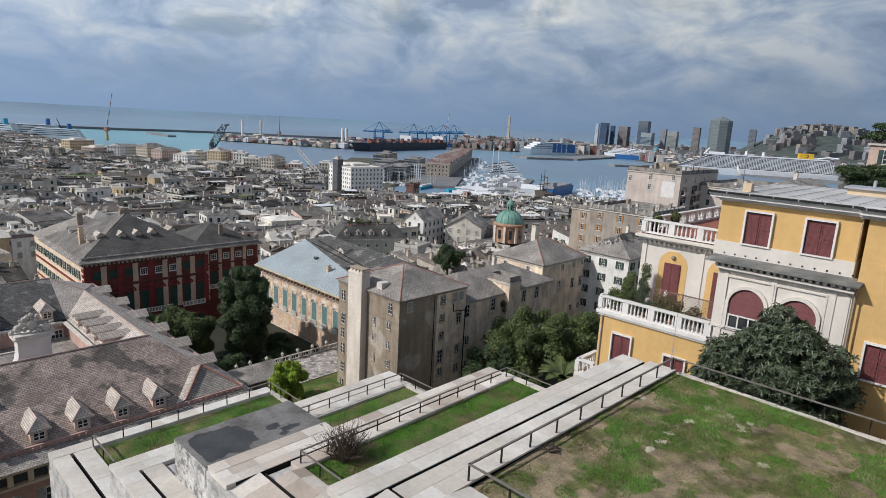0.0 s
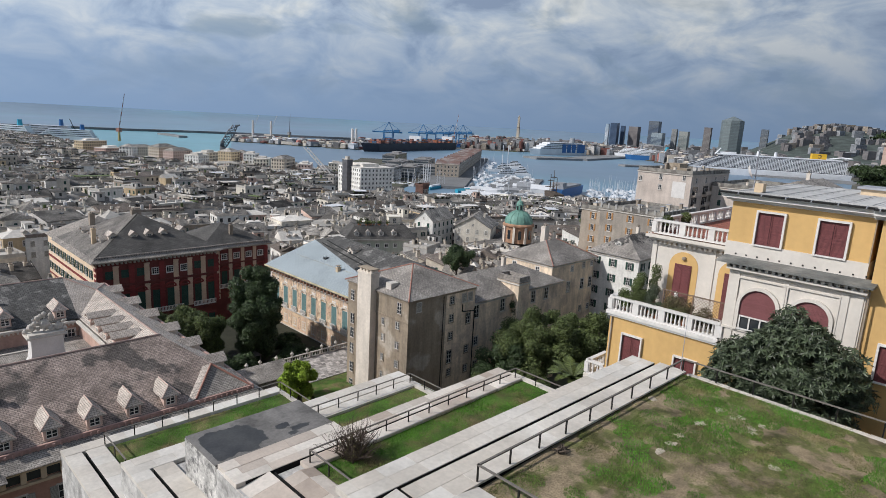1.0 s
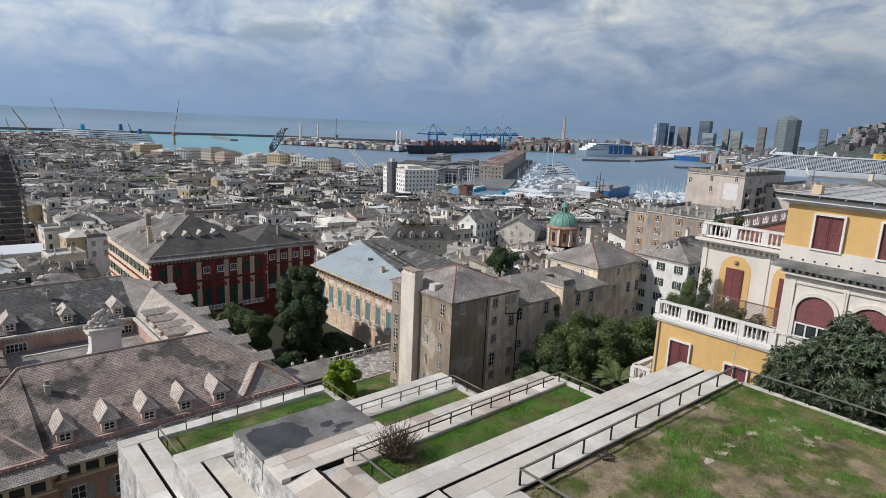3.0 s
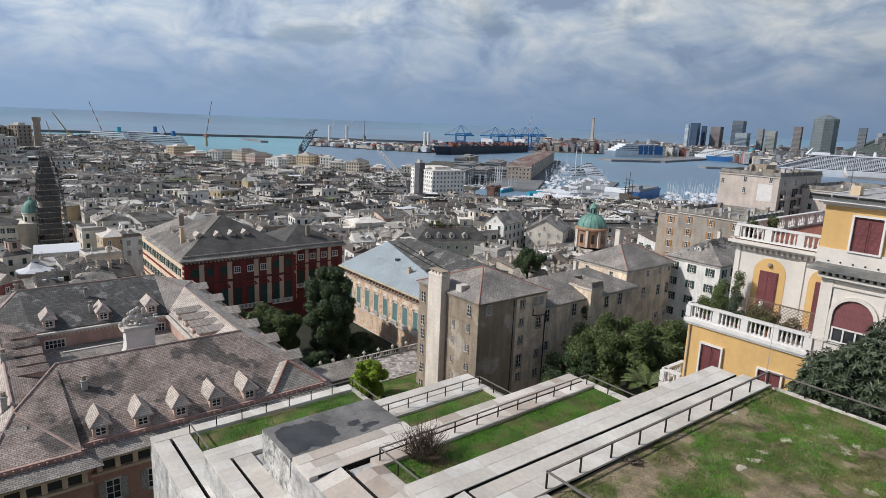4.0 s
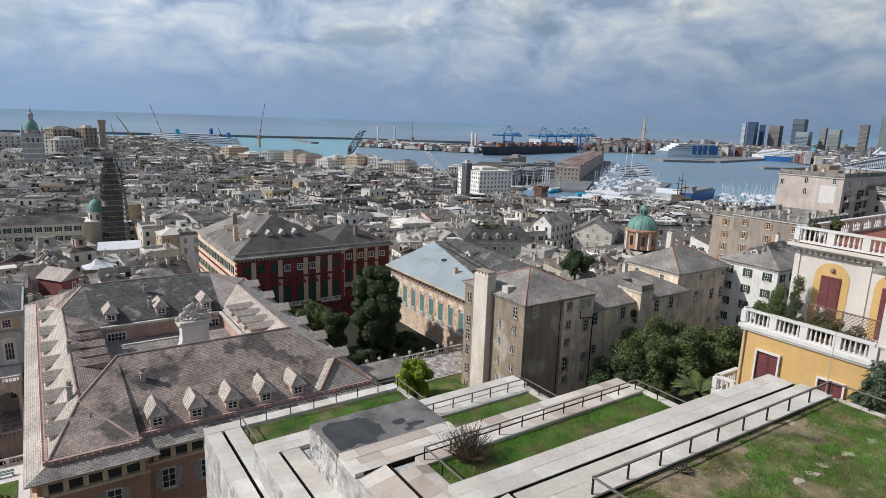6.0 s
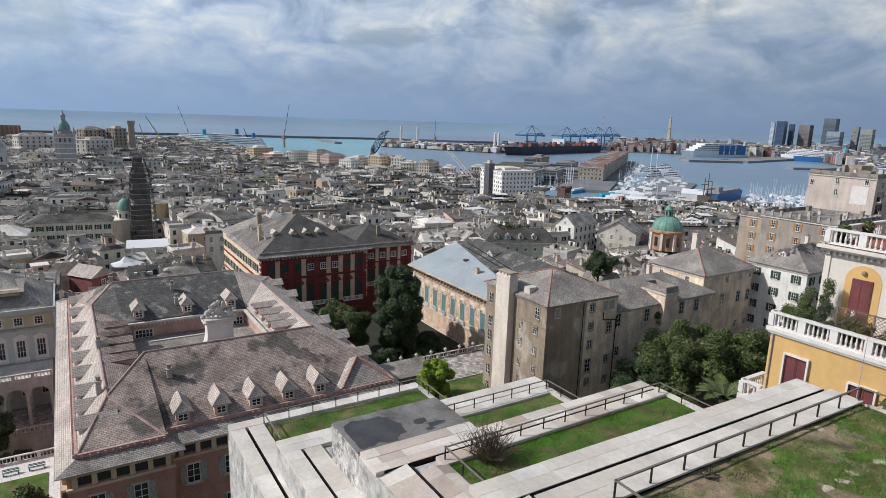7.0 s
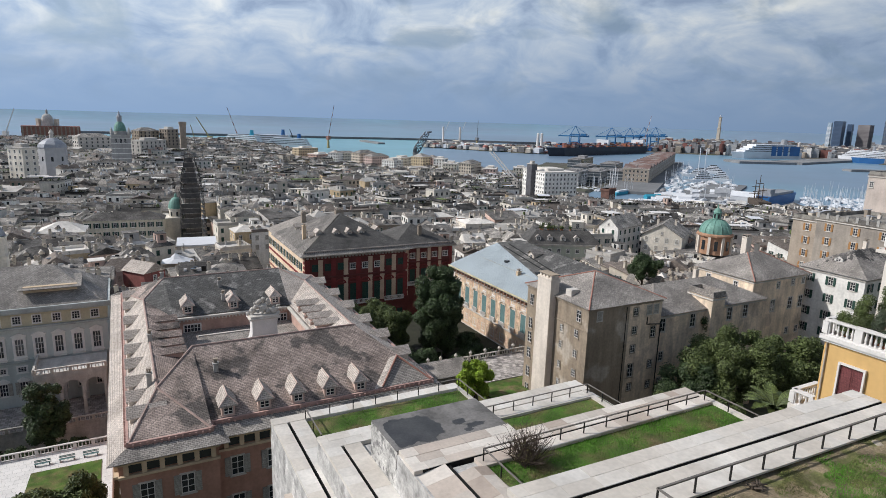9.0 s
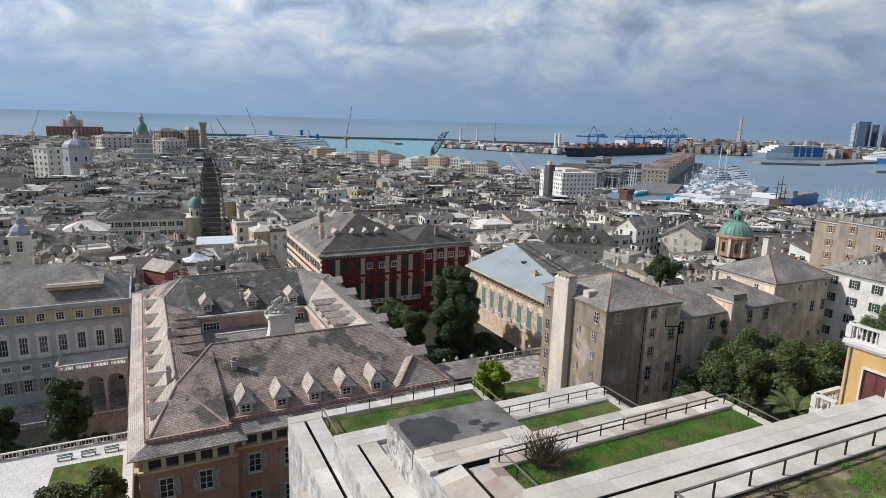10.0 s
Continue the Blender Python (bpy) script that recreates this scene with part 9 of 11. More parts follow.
strip("pier", [(-0.1, 740), (3.1, 1400)], -3, 3.5, 62, QUAY, "broad warehouse pier of concrete", "pier")
strip("pier", [(4.6, 620), (7.8, 930)], -3, 2.5, 60, QUAY, "yacht pier crowded with boats", "pier")
strip("pier", [(8.2, 1570), (12.3, 1640), (16.8, 2030)], -3, 5, 70, QUAY, "long concrete ferry pier", "pier")
strip("pier", [(16.5, 1480), (21.0, 1560)], -3, 4, 30, QUAY, "low harbour mole of concrete", "pier")
strip("pier", [(19.5, 1560), (36, 1480)], -3, 4, 60, QUAY, "cruise terminal quay of concrete", "pier")


def hull(g, ln, wd, z0, z1, bow=0.18, m=0):
    """A ship's hull along x with a raked bow at +x."""
    lo = [(-ln / 2, -wd / 2 * 0.85), (ln / 2 - ln * bow, -wd / 2 * 0.9), (ln / 2 - ln * bow * 0.25, 0), (ln / 2 - ln * bow, wd / 2 * 0.9), (-ln / 2, wd / 2 * 0.85)]
    hi = [(-ln / 2, -wd / 2), (ln / 2 - ln * bow * 0.85, -wd / 2), (ln / 2, 0), (ln / 2 - ln * bow * 0.85, wd / 2), (-ln / 2, wd / 2)]
    n_ = len(lo)
    for i in range(n_):
        j = (i + 1) % n_
        g.poly(((*lo[i], z0), (*lo[j], z0), (*hi[j], z1), (*hi[i], z1)), m)
    g.poly([(*p, z1) for p in hi], m)


def ship_thing(name, az, r, yaw, label, category="ship", group=""):
    x, y = polar(az, r)
    return thing(name, x, y, 0, yaw, label, category, group)


def yaw_between(a0, r0, a1, r1):
    p, q = polar(a0, r0), polar(a1, r1)
    return math.atan2(q[1] - p[1], q[0] - p[0])


# container ship with red stacks
p, q = polar(-8.1, 1450), polar(1.05, 1870)
yaw = math.atan2(q[1] - p[1], q[0] - p[0])
ln = math.hypot(q[0] - p[0], q[1] - p[1]) * 0.9
t = thing("container_ship", (p[0] + q[0]) / 2, (p[1] + q[1]) / 2, 0, yaw + math.pi, "black-hulled container ship stacked with red boxes", "ship")
g = Geo()
hull(g, ln, 48, -1, 20, 0.1)
part("hull", g, SHIPDARK, t)
g = Geo()
r6 = random.Random(8)
for i in range(34):
    x = -ln / 2 + 20 + i * (ln - 70) / 34
    if 10 < i < 13 or r6.random() < 0.12:
        continue
    for j in range(6):
        for k in range(r6.choice((1, 2, 2, 3, 3, 4))):
            g.box(x, -20 + j * 6.8, 20 + k * 2.6, x + 9, -13.8 + j * 6.8, 22.5 + k * 2.6, r6.choice((0, 0, 0, 1, 2, 3)))
tagged(part("container_stack", g, [CONTAINER, mat("rust_orange", (0.30, 0.10, 0.05), 0.7), PORTDARK, mat("dull_blue", (0.06, 0.10, 0.17), 0.7)], t, "rust-red and dark container stacks"), kind="stuff")
g = Geo()
g.box(-ln / 2 + 8, -18, 20, -ln / 2 + 20, 18, 37)
g.box(10 - 40, -18, 20, -20, 18, 38)
part("bridge", g, SHIPWHITE, t)

# quay cranes
def quay_crane(az, r, el_top, yaw=0.0):
    t = ship_thing("quay_crane", az, r, yaw, "blue steel quay crane with a raised boom", "crane", "quay cranes")
    h = at_el(el_top, r)
    for sx in (-9, 9):
        for sy in (-12, 12):
            g = Geo()
            g.tube((sx, sy, 2), (sx, sy, h * 0.68), 1.3, n=4)
            part("leg", g, CRANEBLUE, t)
        for z_, r_ in ((0.4, 1.1), (0.68, 1.2)):
            g = Geo()
            g.tube((sx, -12, h * z_), (sx, 12, h * z_), r_, n=4)
            part("cross_beam", g, CRANEBLUE, t)
    for sy in (-12, 12):
        g = Geo()
        g.tube((0, sy, h * 0.68), (0, 0, h), 0.9, n=4)
        part("strut", g, CRANEBLUE, t)
    g = Geo()
    g.tube((0, -38, h * 0.62), (0, 45, h * 0.62), 1.8, n=4)
    g.tube((0, -38, h * 0.64), (0, 0, h), 0.45, n=4)
    g.tube((0, 42, h * 0.64), (0, 0, h), 0.45, n=4)
    part("boom", g, CRANEBLUE, t)
    g = Geo()
    g.box(-5, -30, h * 0.62, 5, -16, h * 0.72)
    part("machine_house", g, CRANEBLUE, t)


for az, r, e in ((-5.05, 1700, -0.3), (-1.85, 1850, -0.35), (-0.3, 1950, -0.35), (0.9, 2000, -0.25), (1.85, 2030, -0.2)):
    quay_crane(az, r, e, radians(40))


def tower_crane(az, r, el0, el1, lean, label, base=3, seg=(WHITE, TERRACOTTA)):
    t = ship_thing("jib_crane", az, r, radians(-az), label, "crane", "jib cranes")
    z0, z1 = base, at_el(el0 * 0.45 + el1 * 0.55, r) * 0.45
    g = Geo()
    g.tube((0, 0, z0), (0, 0, max(z1, z0 + 12)), 3.2, 2.2, 6)
    part("pedestal", g, CRANEYEL, t)
    zj, zt = max(z1, z0 + 12), at_el(el1, r)
    c45 = math.cos(radians(45))
    n_ = 8
    for k in range(n_):
        a_, b_ = k / n_, (k + 1) / n_
        g = Geo()
        g.tube((lean * a_ * c45, -lean * a_ * c45, zj + (zt - zj) * a_), (lean * b_ * c45, -lean * b_ * c45, zj + (zt - zj) * b_), 1.5 - a_ * 0.7, 1.5 - b_ * 0.7, 4)
        part("jib", g, seg[k % 2], t)
    g = Geo()
    g.box(-4, -4, zj - 4, 4, 4, zj + 4)
    part("cab", g, seg[1], t)


tower_crane(-27.75, 1480, -2.8, 0.85, 14, "tall jib crane striped red and white")
tower_crane(-35.6, 1480, -2.6, 0.4, -22, "tall jib crane striped red and white")
tower_crane(1.0, 1980, -1.5, 0.75, 14, "raised striped crane boom on the quay")
tower_crane(-37.95, 1420, -1.9, -0.5, -26, "yellow slewing harbour crane", seg=(CRANEYEL, CRANEYEL))
tower_crane(-39.15, 1440, -2.1, -1.2, -8, "yellow slewing harbour crane", seg=(CRANEYEL, CRANEYEL))
tower_crane(-30.75, 1480, -3.0, -1.35, -11, "dark slewing harbour crane", seg=(IRON, IRON))
tower_crane(-14.0, 1850, -1.9, -0.1, 2, "thin grey lattice crane", seg=(PORTGREY, PORTGREY))
tower_crane(-52.6, 1500, -1.6, -0.25, 18, "white jib crane on the far shore", seg=(WHITE, WHITE))

# dark floating crane frame
t = ship_thing("floating_crane", -19.6, 1180, 0.4, "dark lattice floating crane", "crane")
z1 = at_el(-1.35, 1180)
foot, head = Vector((-2, 2, 14)), Vector((14, -14, z1))
axis = (head - foot).normalized()
side_, up_ = axis.cross(Vector((0, 0, 1))).normalized(), Vector((0, 0, 1))
g = Geo()
cs = [(-6, -6), (6, -6), (6, 6), (-6, 6)]
deep = axis.cross(side_)


def node_(k, c, n_=7):
    q = foot + (head - foot) * (k / n_)
    f_ = 1.0 if 0 < k < n_ - 1 else 0.7
    return q + side_ * c[0] * f_ * 0.6 + deep * c[1] * f_


for k in range(7):
    for i_ in range(4):
        g.tube(node_(k, cs[i_]), node_(k + 1, cs[i_]), 0.8, n=4)
        g.tube(node_(k, cs[i_]), node_(k + 1, cs[(i_ + 1) % 4]), 0.5, n=4)
        g.tube(node_(k, cs[i_]), node_(k, cs[(i_ + 1) % 4]), 0.5, n=4)
g.tube((0, 0, 4), foot, 7, 5, 8)
g.tube(foot - side_ * 4, foot + side_ * 4 + Vector((0, 0, 10)), 4, 3, 6)
g.tube(head, head + Vector((6, -6, 2)), 2.5, 1.5, 6)
part("lattice", g, mat("grey_steel", (0.15, 0.15, 0.155), 0.7), t)
g = Geo()
hull(g, 50, 24, 0, 5)
part("pontoon", g, SHIPDARK, t)

# two white chimneys, silos, sheds and tanks of the mole
for az in (-17.15, -15.6):
    r = 1780
    t = ship_thing("white_chimney", az, r, 0, "slim white power-station chimney", "chimney", "mole chimneys")
    g = Geo()
    g.lathe(0, 0, [(3.4, 2), (2.6, at_el(-0.75, r))], 10)
    part("shaft", g, WHITE, t)
    g = Geo()
    g.tube((3, 0, at_el(-1.4, r)), (13, -10, at_el(-0.25, r)), 0.6, n=4)
    part("boom", g, WHITE, t)
t = ship_thing("twin_silos", -8.2, 1650, 0, "pair of tall white silos", "silo")
for s in (-5, 5):
    g = Geo()
    g.lathe(s * 0.7, -s * 0.7, [(3.6, 2), (3.6, at_el(-1.12, 1650)), (1.6, at_el(-1.12, 1650) + 2)], 12)
    part("silo", g, WHITE, t)

rh = random.Random(23)


def port_sheds(name, az0, az1, inset, depth, count, hmin, hmax, mats, label, cap=None):
    g = Geo()
    for k in range(count):
        az = rh.uniform(az0, az1)
        front = lerp(az, [-19, -14, -8, 2, 7, 12, 17, 20, 25, 34], [1690, 1600, 1530, 1900, 1920, 1960, 2020, 1750, 1600, 1600])
        r = front + inset + rh.random() ** 1.4 * depth
        back = lerp(az, [-19, -17, -10, 0, 4, 18, 20], [1830, 1900, 2080, 2500, 3250, 3300, 9000])
        if r > back - 20:
            continue
        x, y = polar(az, r)
        w, d, h = rh.uniform(8, 36), rh.uniform(7, 16), rh.uniform(hmin, hmax) * rh.choice((0.6, 0.8, 1, 1))
        if cap is not None:
            h = min(h, at_el(cap, r))
        k0 = len(g.v)
        m = rh.randrange(len(mats))
        yaw = rh.choice((0.6, 0.6, -0.9, 0.2)) + rh.uniform(-0.1, 0.1)
        if rh.random() < 0.1:
            g.lathe(0, 0, [(d * 0.45, 2), (d * 0.45, h), (d * 0.2, h + 2)], 10, m)
        else:
            g.box(-w / 2, -d / 2, 2, w / 2, d / 2, h, m)
            if rh.random() < 0.5:
                g.hip(-w / 2, -d / 2, w / 2, d / 2, h, h + 3, 0.5, rh.randrange(len(mats)))
        g.turned(x, y, yaw, k0)
    solo(name, g, mats, label, "port buildings", kind="stuff")


port_sheds("mole_sheds", -18.8, -7.5, 15, 200, 320, 6, 16, [PORTGREY, PORTGREY, S_CREAM, S_GREY, PORTDARK, S_BUFF, CONTAINER, PORTDARK, SHIPWHITE], "port sheds, tanks and silos on the mole")
port_sheds("quay_sheds", -8, 3, 70, 600, 420, 5, 13, [PORTGREY, CONTAINER, PORTDARK, PORTGREY, S_GREY, CONTAINER, SHIPBLUE, PORTDARK], "container stacks and sheds behind the quay cranes")
port_sheds("far_port_sheds", 2, 20, 25, 1000, 950, 8, 34, [PORTGREY, PORTDARK, CONTAINER, S_GREY, PORTGREY, BLOCKBROWN, PORTDARK, S_BROWN], "port sheds and warehouses below the lighthouse", -1.0)
port_sheds("far_city_blocks", 17, 37, 120, 1500, 620, 12, 40, [PORTGREY, BLOCKBROWN, PORTDARK, PORTGREY, BLOCKBROWN, PORTDARK, S_GREY], "far city blocks behind the docks", -0.6)

port_sheds("dock_city_blocks", 11, 32, 40, 620, 900, 10, 30, [PORTGREY, BLOCKBROWN, BLOCKBROWN, PORTGREY, PORTDARK, PORTDARK, S_GREY, S_BUFF], "crowded dockside blocks before the towers", -1.0)

# lighthouse
r = 2750
t = ship_thing("lighthouse", 6.95, r, radians(20), "tall square stone lighthouse on a rock", "lighthouse")
zb, zm, zt = at_el(-1.0, r), at_el(-0.15, r), at_el(0.98, r)
g = Geo()
g.lathe(0, 0, [(46, 2), (30, zb * 0.6), (22, zb)], 7)
part("rock", g, mat("pale_rock", (0.34, 0.31, 0.27), 0.9, 0.3, 0.03, 0.3), t)
g = Geo()
g.box(-5.5, -5.5, zb, 5.5, 5.5, zm)
g.box(-7, -7, zm, 7, 7, zm + 1.6)
g.box(-4.4, -4.4, zm + 1.6, 4.4, 4.4, zt - 10)
g.box(-5.8, -5.8, zt - 10, 5.8, 5.8, zt - 8.5)
part("tower", g, mat("lighthouse_stone", (0.42, 0.38, 0.32), 0.9, 0.1, 0.1, 1), t)
g = Geo()
g.lathe(0, 0, [(2.6, zt - 8.5), (2.6, zt - 3.5), (2.9, zt - 3.2), (0.3, zt)], 10)
part("lantern", g, LEAD, t)

# ferries
def ferry(az, r, yaw, ln, h, label, band=SHIPBLUE, funnel=SHIPBLUE, dark=False, mark=False):
    t = ship_thing("ferry", az, r, yaw, label, "ship", "ferries")
    wd = ln * 0.16
    g = Geo()
    hull(g, ln, wd, -1, h * 0.4, 0.14)
    part("hull", g, band if dark else SHIPWHITE, t)
    g = Geo()
    for k in range(4):
        z0 = h * (0.4 + 0.12 * k)
        g.box(-ln * (0.47 - 0.02 * k), -wd * 0.47, z0 + 0.3, ln * (0.36 - 0.05 * k), wd * 0.47, z0 + h * 0.12)
    part("superstructure", g, SHIPWHITE, t)
    g = Geo()
    for k in range(4):
        z0 = h * (0.4 + 0.12 * k) + h * 0.045
        g.box(-ln * (0.46 - 0.02 * k), -wd * 0.472, z0, ln * (0.34 - 0.05 * k), wd * 0.472, z0 + h * 0.035)
    part("window_band", g, GLASS, t)
    g = Geo()
    g.lathe(-ln * 0.28, 0, [(wd * 0.26, h * 0.86), (wd * 0.2, h * 1.22)], 8)
    part("funnel", g, funnel, t)
    if mark:
        # plain bars where the name stands on the side
        for s in (-1, 1):
            for k, (x0, x1) in enumerate(((-0.10, -0.03), (-0.19, -0.12), (-0.28, -0.21), (-0.46, -0.31))):
                g = Geo()
                y0, y1 = sorted((s * wd * 0.478, s * wd * 0.50))
                g.box(ln * x0, y0, h * 0.18, ln * x1, y1, h * 0.78)
                part("painted_bar", g, SHIPBLUE, t)
    return t


yw = yaw_between(7.9, 1790, 14.4, 2000)
ferry(10.6, 1880, yw + math.pi, 220, 42, "white ferry with large dark blue bars on its side", mark=True, funnel=PORTGREY)
ferry(17.2, 1980, yw + 1.9, 110, 34, "white ferry berthed stern-on", funnel=PORTGREY)
ferry(18.9, 1900, yw + 2.2, 150, 34, "blue-hulled harbour ferry with white decks", band=SHIPBLUE, dark=True, funnel=TENTBLUE)
ferry(-31.6, 1430, 2.5, 120, 30, "white ferry with a dark blue funnel")
ferry(-32.9, 1470, 2.6, 110, 36, "white ferry with a dark blue funnel")
ferry(-35.5, 1460, 2.3, 120, 34, "pale ferry with a teal funnel", funnel=TENTBLUE)

# cruise ship, many decks
t = thing("cruise_ship", *polar(27.6, 1500), 0, 0, "huge white cruise ship with rows of balconies", "ship")
yw = yaw_between(20.9, 1480, 34.5, 1560)
t.matrix_basis = Matrix.Translation((*polar(27.6, 1500), 0)) @ Matrix.Rotation(yw + math.pi, 4, "Z")
LN = 345
g = Geo()
hull(g, LN, 44, -1, 14, 0.12)
part("hull", g, SHIPWHITE, t)
zt = at_el(-1.45, 1500)
nd = 11
for k in range(nd):
    z0, z1 = 14 + (zt - 14) * k / nd, 14 + (zt - 14) * (k + 1) / nd
    bowx = LN * (0.44 - 0.021 * k)
    g = Geo()
    g.box(-LN * 0.47, -20.5, z0, bowx, 20.5, z0 + (z1 - z0) * 0.30)
    part("deck", g, SHIPWHITE, t)
    g = Geo()
    g.box(-LN * 0.465, -18.6, z0 + (z1 - z0) * 0.30, bowx - 2, 18.6, z1)
    part("cabin_band", g, mat("cabin_shadow", (0.085, 0.09, 0.105), 0.5, 0.3, 0.2, 1), t)
g = Geo()
for k in range(95):
    x = -LN * 0.465 + k * LN * 0.85 / 95
    top_ = zt - 3 if x < LN * 0.2 else zt - 3 - (x - LN * 0.2) * 0.55
    for s_ in (-1, 1):
        y0, y1 = sorted((s_ * 18.6, s_ * 20.6))
        g.box(x, y0, 16, x + 0.7, y1, top_)
tagged(part("balcony_divider", g, SHIPWHITE, t), kind="stuff")
g = Geo()
g.box(-LN * 0.44, -19, zt, LN * 0.26, 19, zt + 2)
g.tube((LN * 0.27, 0, zt), (LN * 0.24, 0, zt + 14), 2.5, 1.2, 6)
g.box(LN * 0.15, -8, zt + 2, LN * 0.24, 8, zt + 6)
for x in (0.02, -0.08):
    g.tube((LN * x, 0, zt + 2), (LN * x, 0, zt + 11), 3.6, 2.8, 8)
part("upper_deck", g, SHIPWHITE, t)
g = Geo()
g.box(-LN * 0.36, -7, zt + 2, -LN * 0.28, 7, zt + 13)
part("funnel", g, YELLOWSIGN, t, "yellow funnel with a plain dark blue ring")
g = Geo()
for s in (-1, 1):
    for k in range(9):
        q0, q1 = radians(40 + 280 * k / 9), radians(40 + 280 * (k + 1) / 9)
        cx, cz, ra, rb = -LN * 0.32, zt + 7.5, 3.9, 2.4
        p = [(cx + ra * math.cos(q0), s * 7.1, cz + ra * math.sin(q0)), (cx + ra * math.cos(q1), s * 7.1, cz + ra * math.sin(q1)), (cx + rb * math.cos(q1), s * 7.1, cz + rb * math.sin(q1)), (cx + rb * math.cos(q0), s * 7.1, cz + rb * math.sin(q0))]
        g.poly(p)
part("ring_mark", g, SHIPDARK, t)
g = Geo()
g.tube((-LN * 0.38, -16, zt + 2), (-LN * 0.46, -10, zt + 7), 1.6, 1.6, 6)
g.tube((-LN * 0.46, -10, zt + 7), (-LN * 0.50, 8, zt + 6), 1.6, 1.6, 6)
part("water_slide", g, SHIPWHITE, t)

# old cotton warehouses on the pier
p, q = Vector(polar(0.55, 865)), Vector(polar(3.0, 1370))
yw = math.atan2(q.y - p.y, q.x - p.x)
ln = (q - p).length
t = thing("warehouse", p.x, p.y, 2, yw, "long brown harbour warehouse with rusty vaulted roofs", "warehouse")
g = Geo()
g.box(0, -17, 0, ln, 17, 19)
part("wall", g, mat("warehouse_render", (0.36, 0.31, 0.26), 0.9, 0.15, 0.05, 0.5), t)
nb = 12
for k in range(nb):
    g = Geo()
    x0, x1 = ln * k / nb + 1, ln * (k + 1) / nb - 1
    xm = (x0 + x1) / 2
    for y0_, y1_ in ((-17.4, -0.3), (0.3, 17.4)):
        g.poly(((x0, y0_, 19), (xm, y0_, 24), (xm, y1_, 24), (x0, y1_, 19))[::-1])
        g.poly(((xm, y0_, 24), (x1, y0_, 19), (x1, y1_, 19), (xm, y1_, 24))[::-1])
        for yy, o in ((y0_, 1), (y1_, -1)):
            p3 = [(x0, yy, 19), (x1, yy, 19), (xm, yy, 24)]
            g.poly(p3 if o > 0 else p3[::-1])
    part("roof_vault", g, mat("rusty_vault", (0.17, 0.105, 0.09), 0.8, 0.25, 0.1, 1, second=(0.26, 0.24, 0.23), cut=0.55), t)
g = Geo()
g.box(-0.5, -17.6, 18.6, ln + 0.5, 17.6, 19.3)
part("cornice", g, S_BUFF, t)
wm = window_mesh(2.2, 3.0, "glass", rim=S_BUFF)
for k in range(40):
    for z in (3, 8.5, 14):
        put(t, wm, ln * (k + 0.5) / 40, -17.02, z)
for s in np.arange(-13, 14, 5.2):
    for z in (3, 8.5, 14):
        put(t, wm, -0.02, s, z, yaw=WEST)

# grey sheds and sail halls by the water
HALLGLASS = mat("hall_glass", (0.07, 0.085, 0.10), 0.25, 0.2, 0.1, 1)
HALLROOF = mat("hall_roof", (0.22, 0.21, 0.21), 0.8, 0.2, 0.06, 0.5, second=(0.34, 0.33, 0.32), cut=0.55)
for az, r, w, d, h, yw_, lb in ((-4.9, 800, 52, 24, 17, 0.62, "grey steel and glass exhibition hall"), (-3.0, 850, 44, 24, 15, 0.62, "grey steel and glass exhibition hall"), (-1.0, 900, 30, 24, 13, 0.62, "low glass-fronted aquarium hall"), (-4.0, 960, 60, 22, 14, 0.62, "long grey port hall"), (-1.6, 1030, 60, 24, 15, 0.62, "long grey port hall"), (-4.6, 1120, 60, 22, 14, 0.62, "long grey port hall")):
    x, y = polar(az, r)
    t = thing("port_hall", x, y, 2, yw_, lb, "building", "port halls")
    g = Geo()
    g.box(-w / 2, -d / 2, -3, w / 2, d / 2, h)
    part("wall", g, PORTGREY, t)
    for z in np.arange(1.2, h - 3, 4.2):
        g = Geo()
        g.box(-w / 2 - 0.08, -d / 2 - 0.08, z, w / 2 + 0.08, d / 2 + 0.08, z + 2.5)
        part("glass_band", g, HALLGLASS, t)
    g = Geo()
    g.box(-w / 2 - 1, -d / 2 - 1, h, w / 2 + 1, d / 2 + 1, h + 0.7)
    for k in range(int(w / 7)):
        g.box(-w / 2 + 2 + k * 7, -d / 3, h + 0.7, -w / 2 + 6 + k * 7, d / 3, h + 1.8 + (k % 3) * 0.5)
    part("roof", g, HALLROOF, t)
    for k in range(int(w / 6) + 1):
        g = Geo()
        g.box(-w / 2 - 0.5 + k * 6, -d / 2 - 0.6, -2, -w / 2 + 0.1 + k * 6, -d / 2 - 0.08, h)
        part("steel_column", g, WHITE, t)

x, y = polar(-4.2, 1130)
t = thing("port_building", x, y, 2, 0.62, "olive stone port building with rows of windows", "building")
g = Geo()
g.box(-34, -11, -3, 34, 11, 16)
part("wall", g, mat("olive_hall", (0.30, 0.28, 0.21), 0.9), t)
g = Geo()
g.box(-35, -12, 16, 35, 12, 17)
g.box(-12, -6, 17, 12, 6, 20)
part("roof", g, HALLROOF, t)
for k in range(11):
    for z in (3, 9):
        put(t, wm, -31 + k * 6.2, -11.02, z)

# floating pontoon and the white lattice of the lift frame
x, y = polar(-0.4, 735)
t = thing("pontoon", x, y, 0, 0.35, "bright blue floating pontoon stage", "pontoon")
g = Geo()
hull(g, 46, 7, -0.4, 3.2, 0.1)
part("deck", g, TENTBLUE, t)
g = Geo()
g.box(-16, -2, 3.2, 10, 2, 5)
part("cabin", g, SHIPWHITE, t)
x, y = polar(-1.15, 800)
t = thing("mast_frame", x, y, 2, 0.4, "cluster of slim white tension masts", "mast")
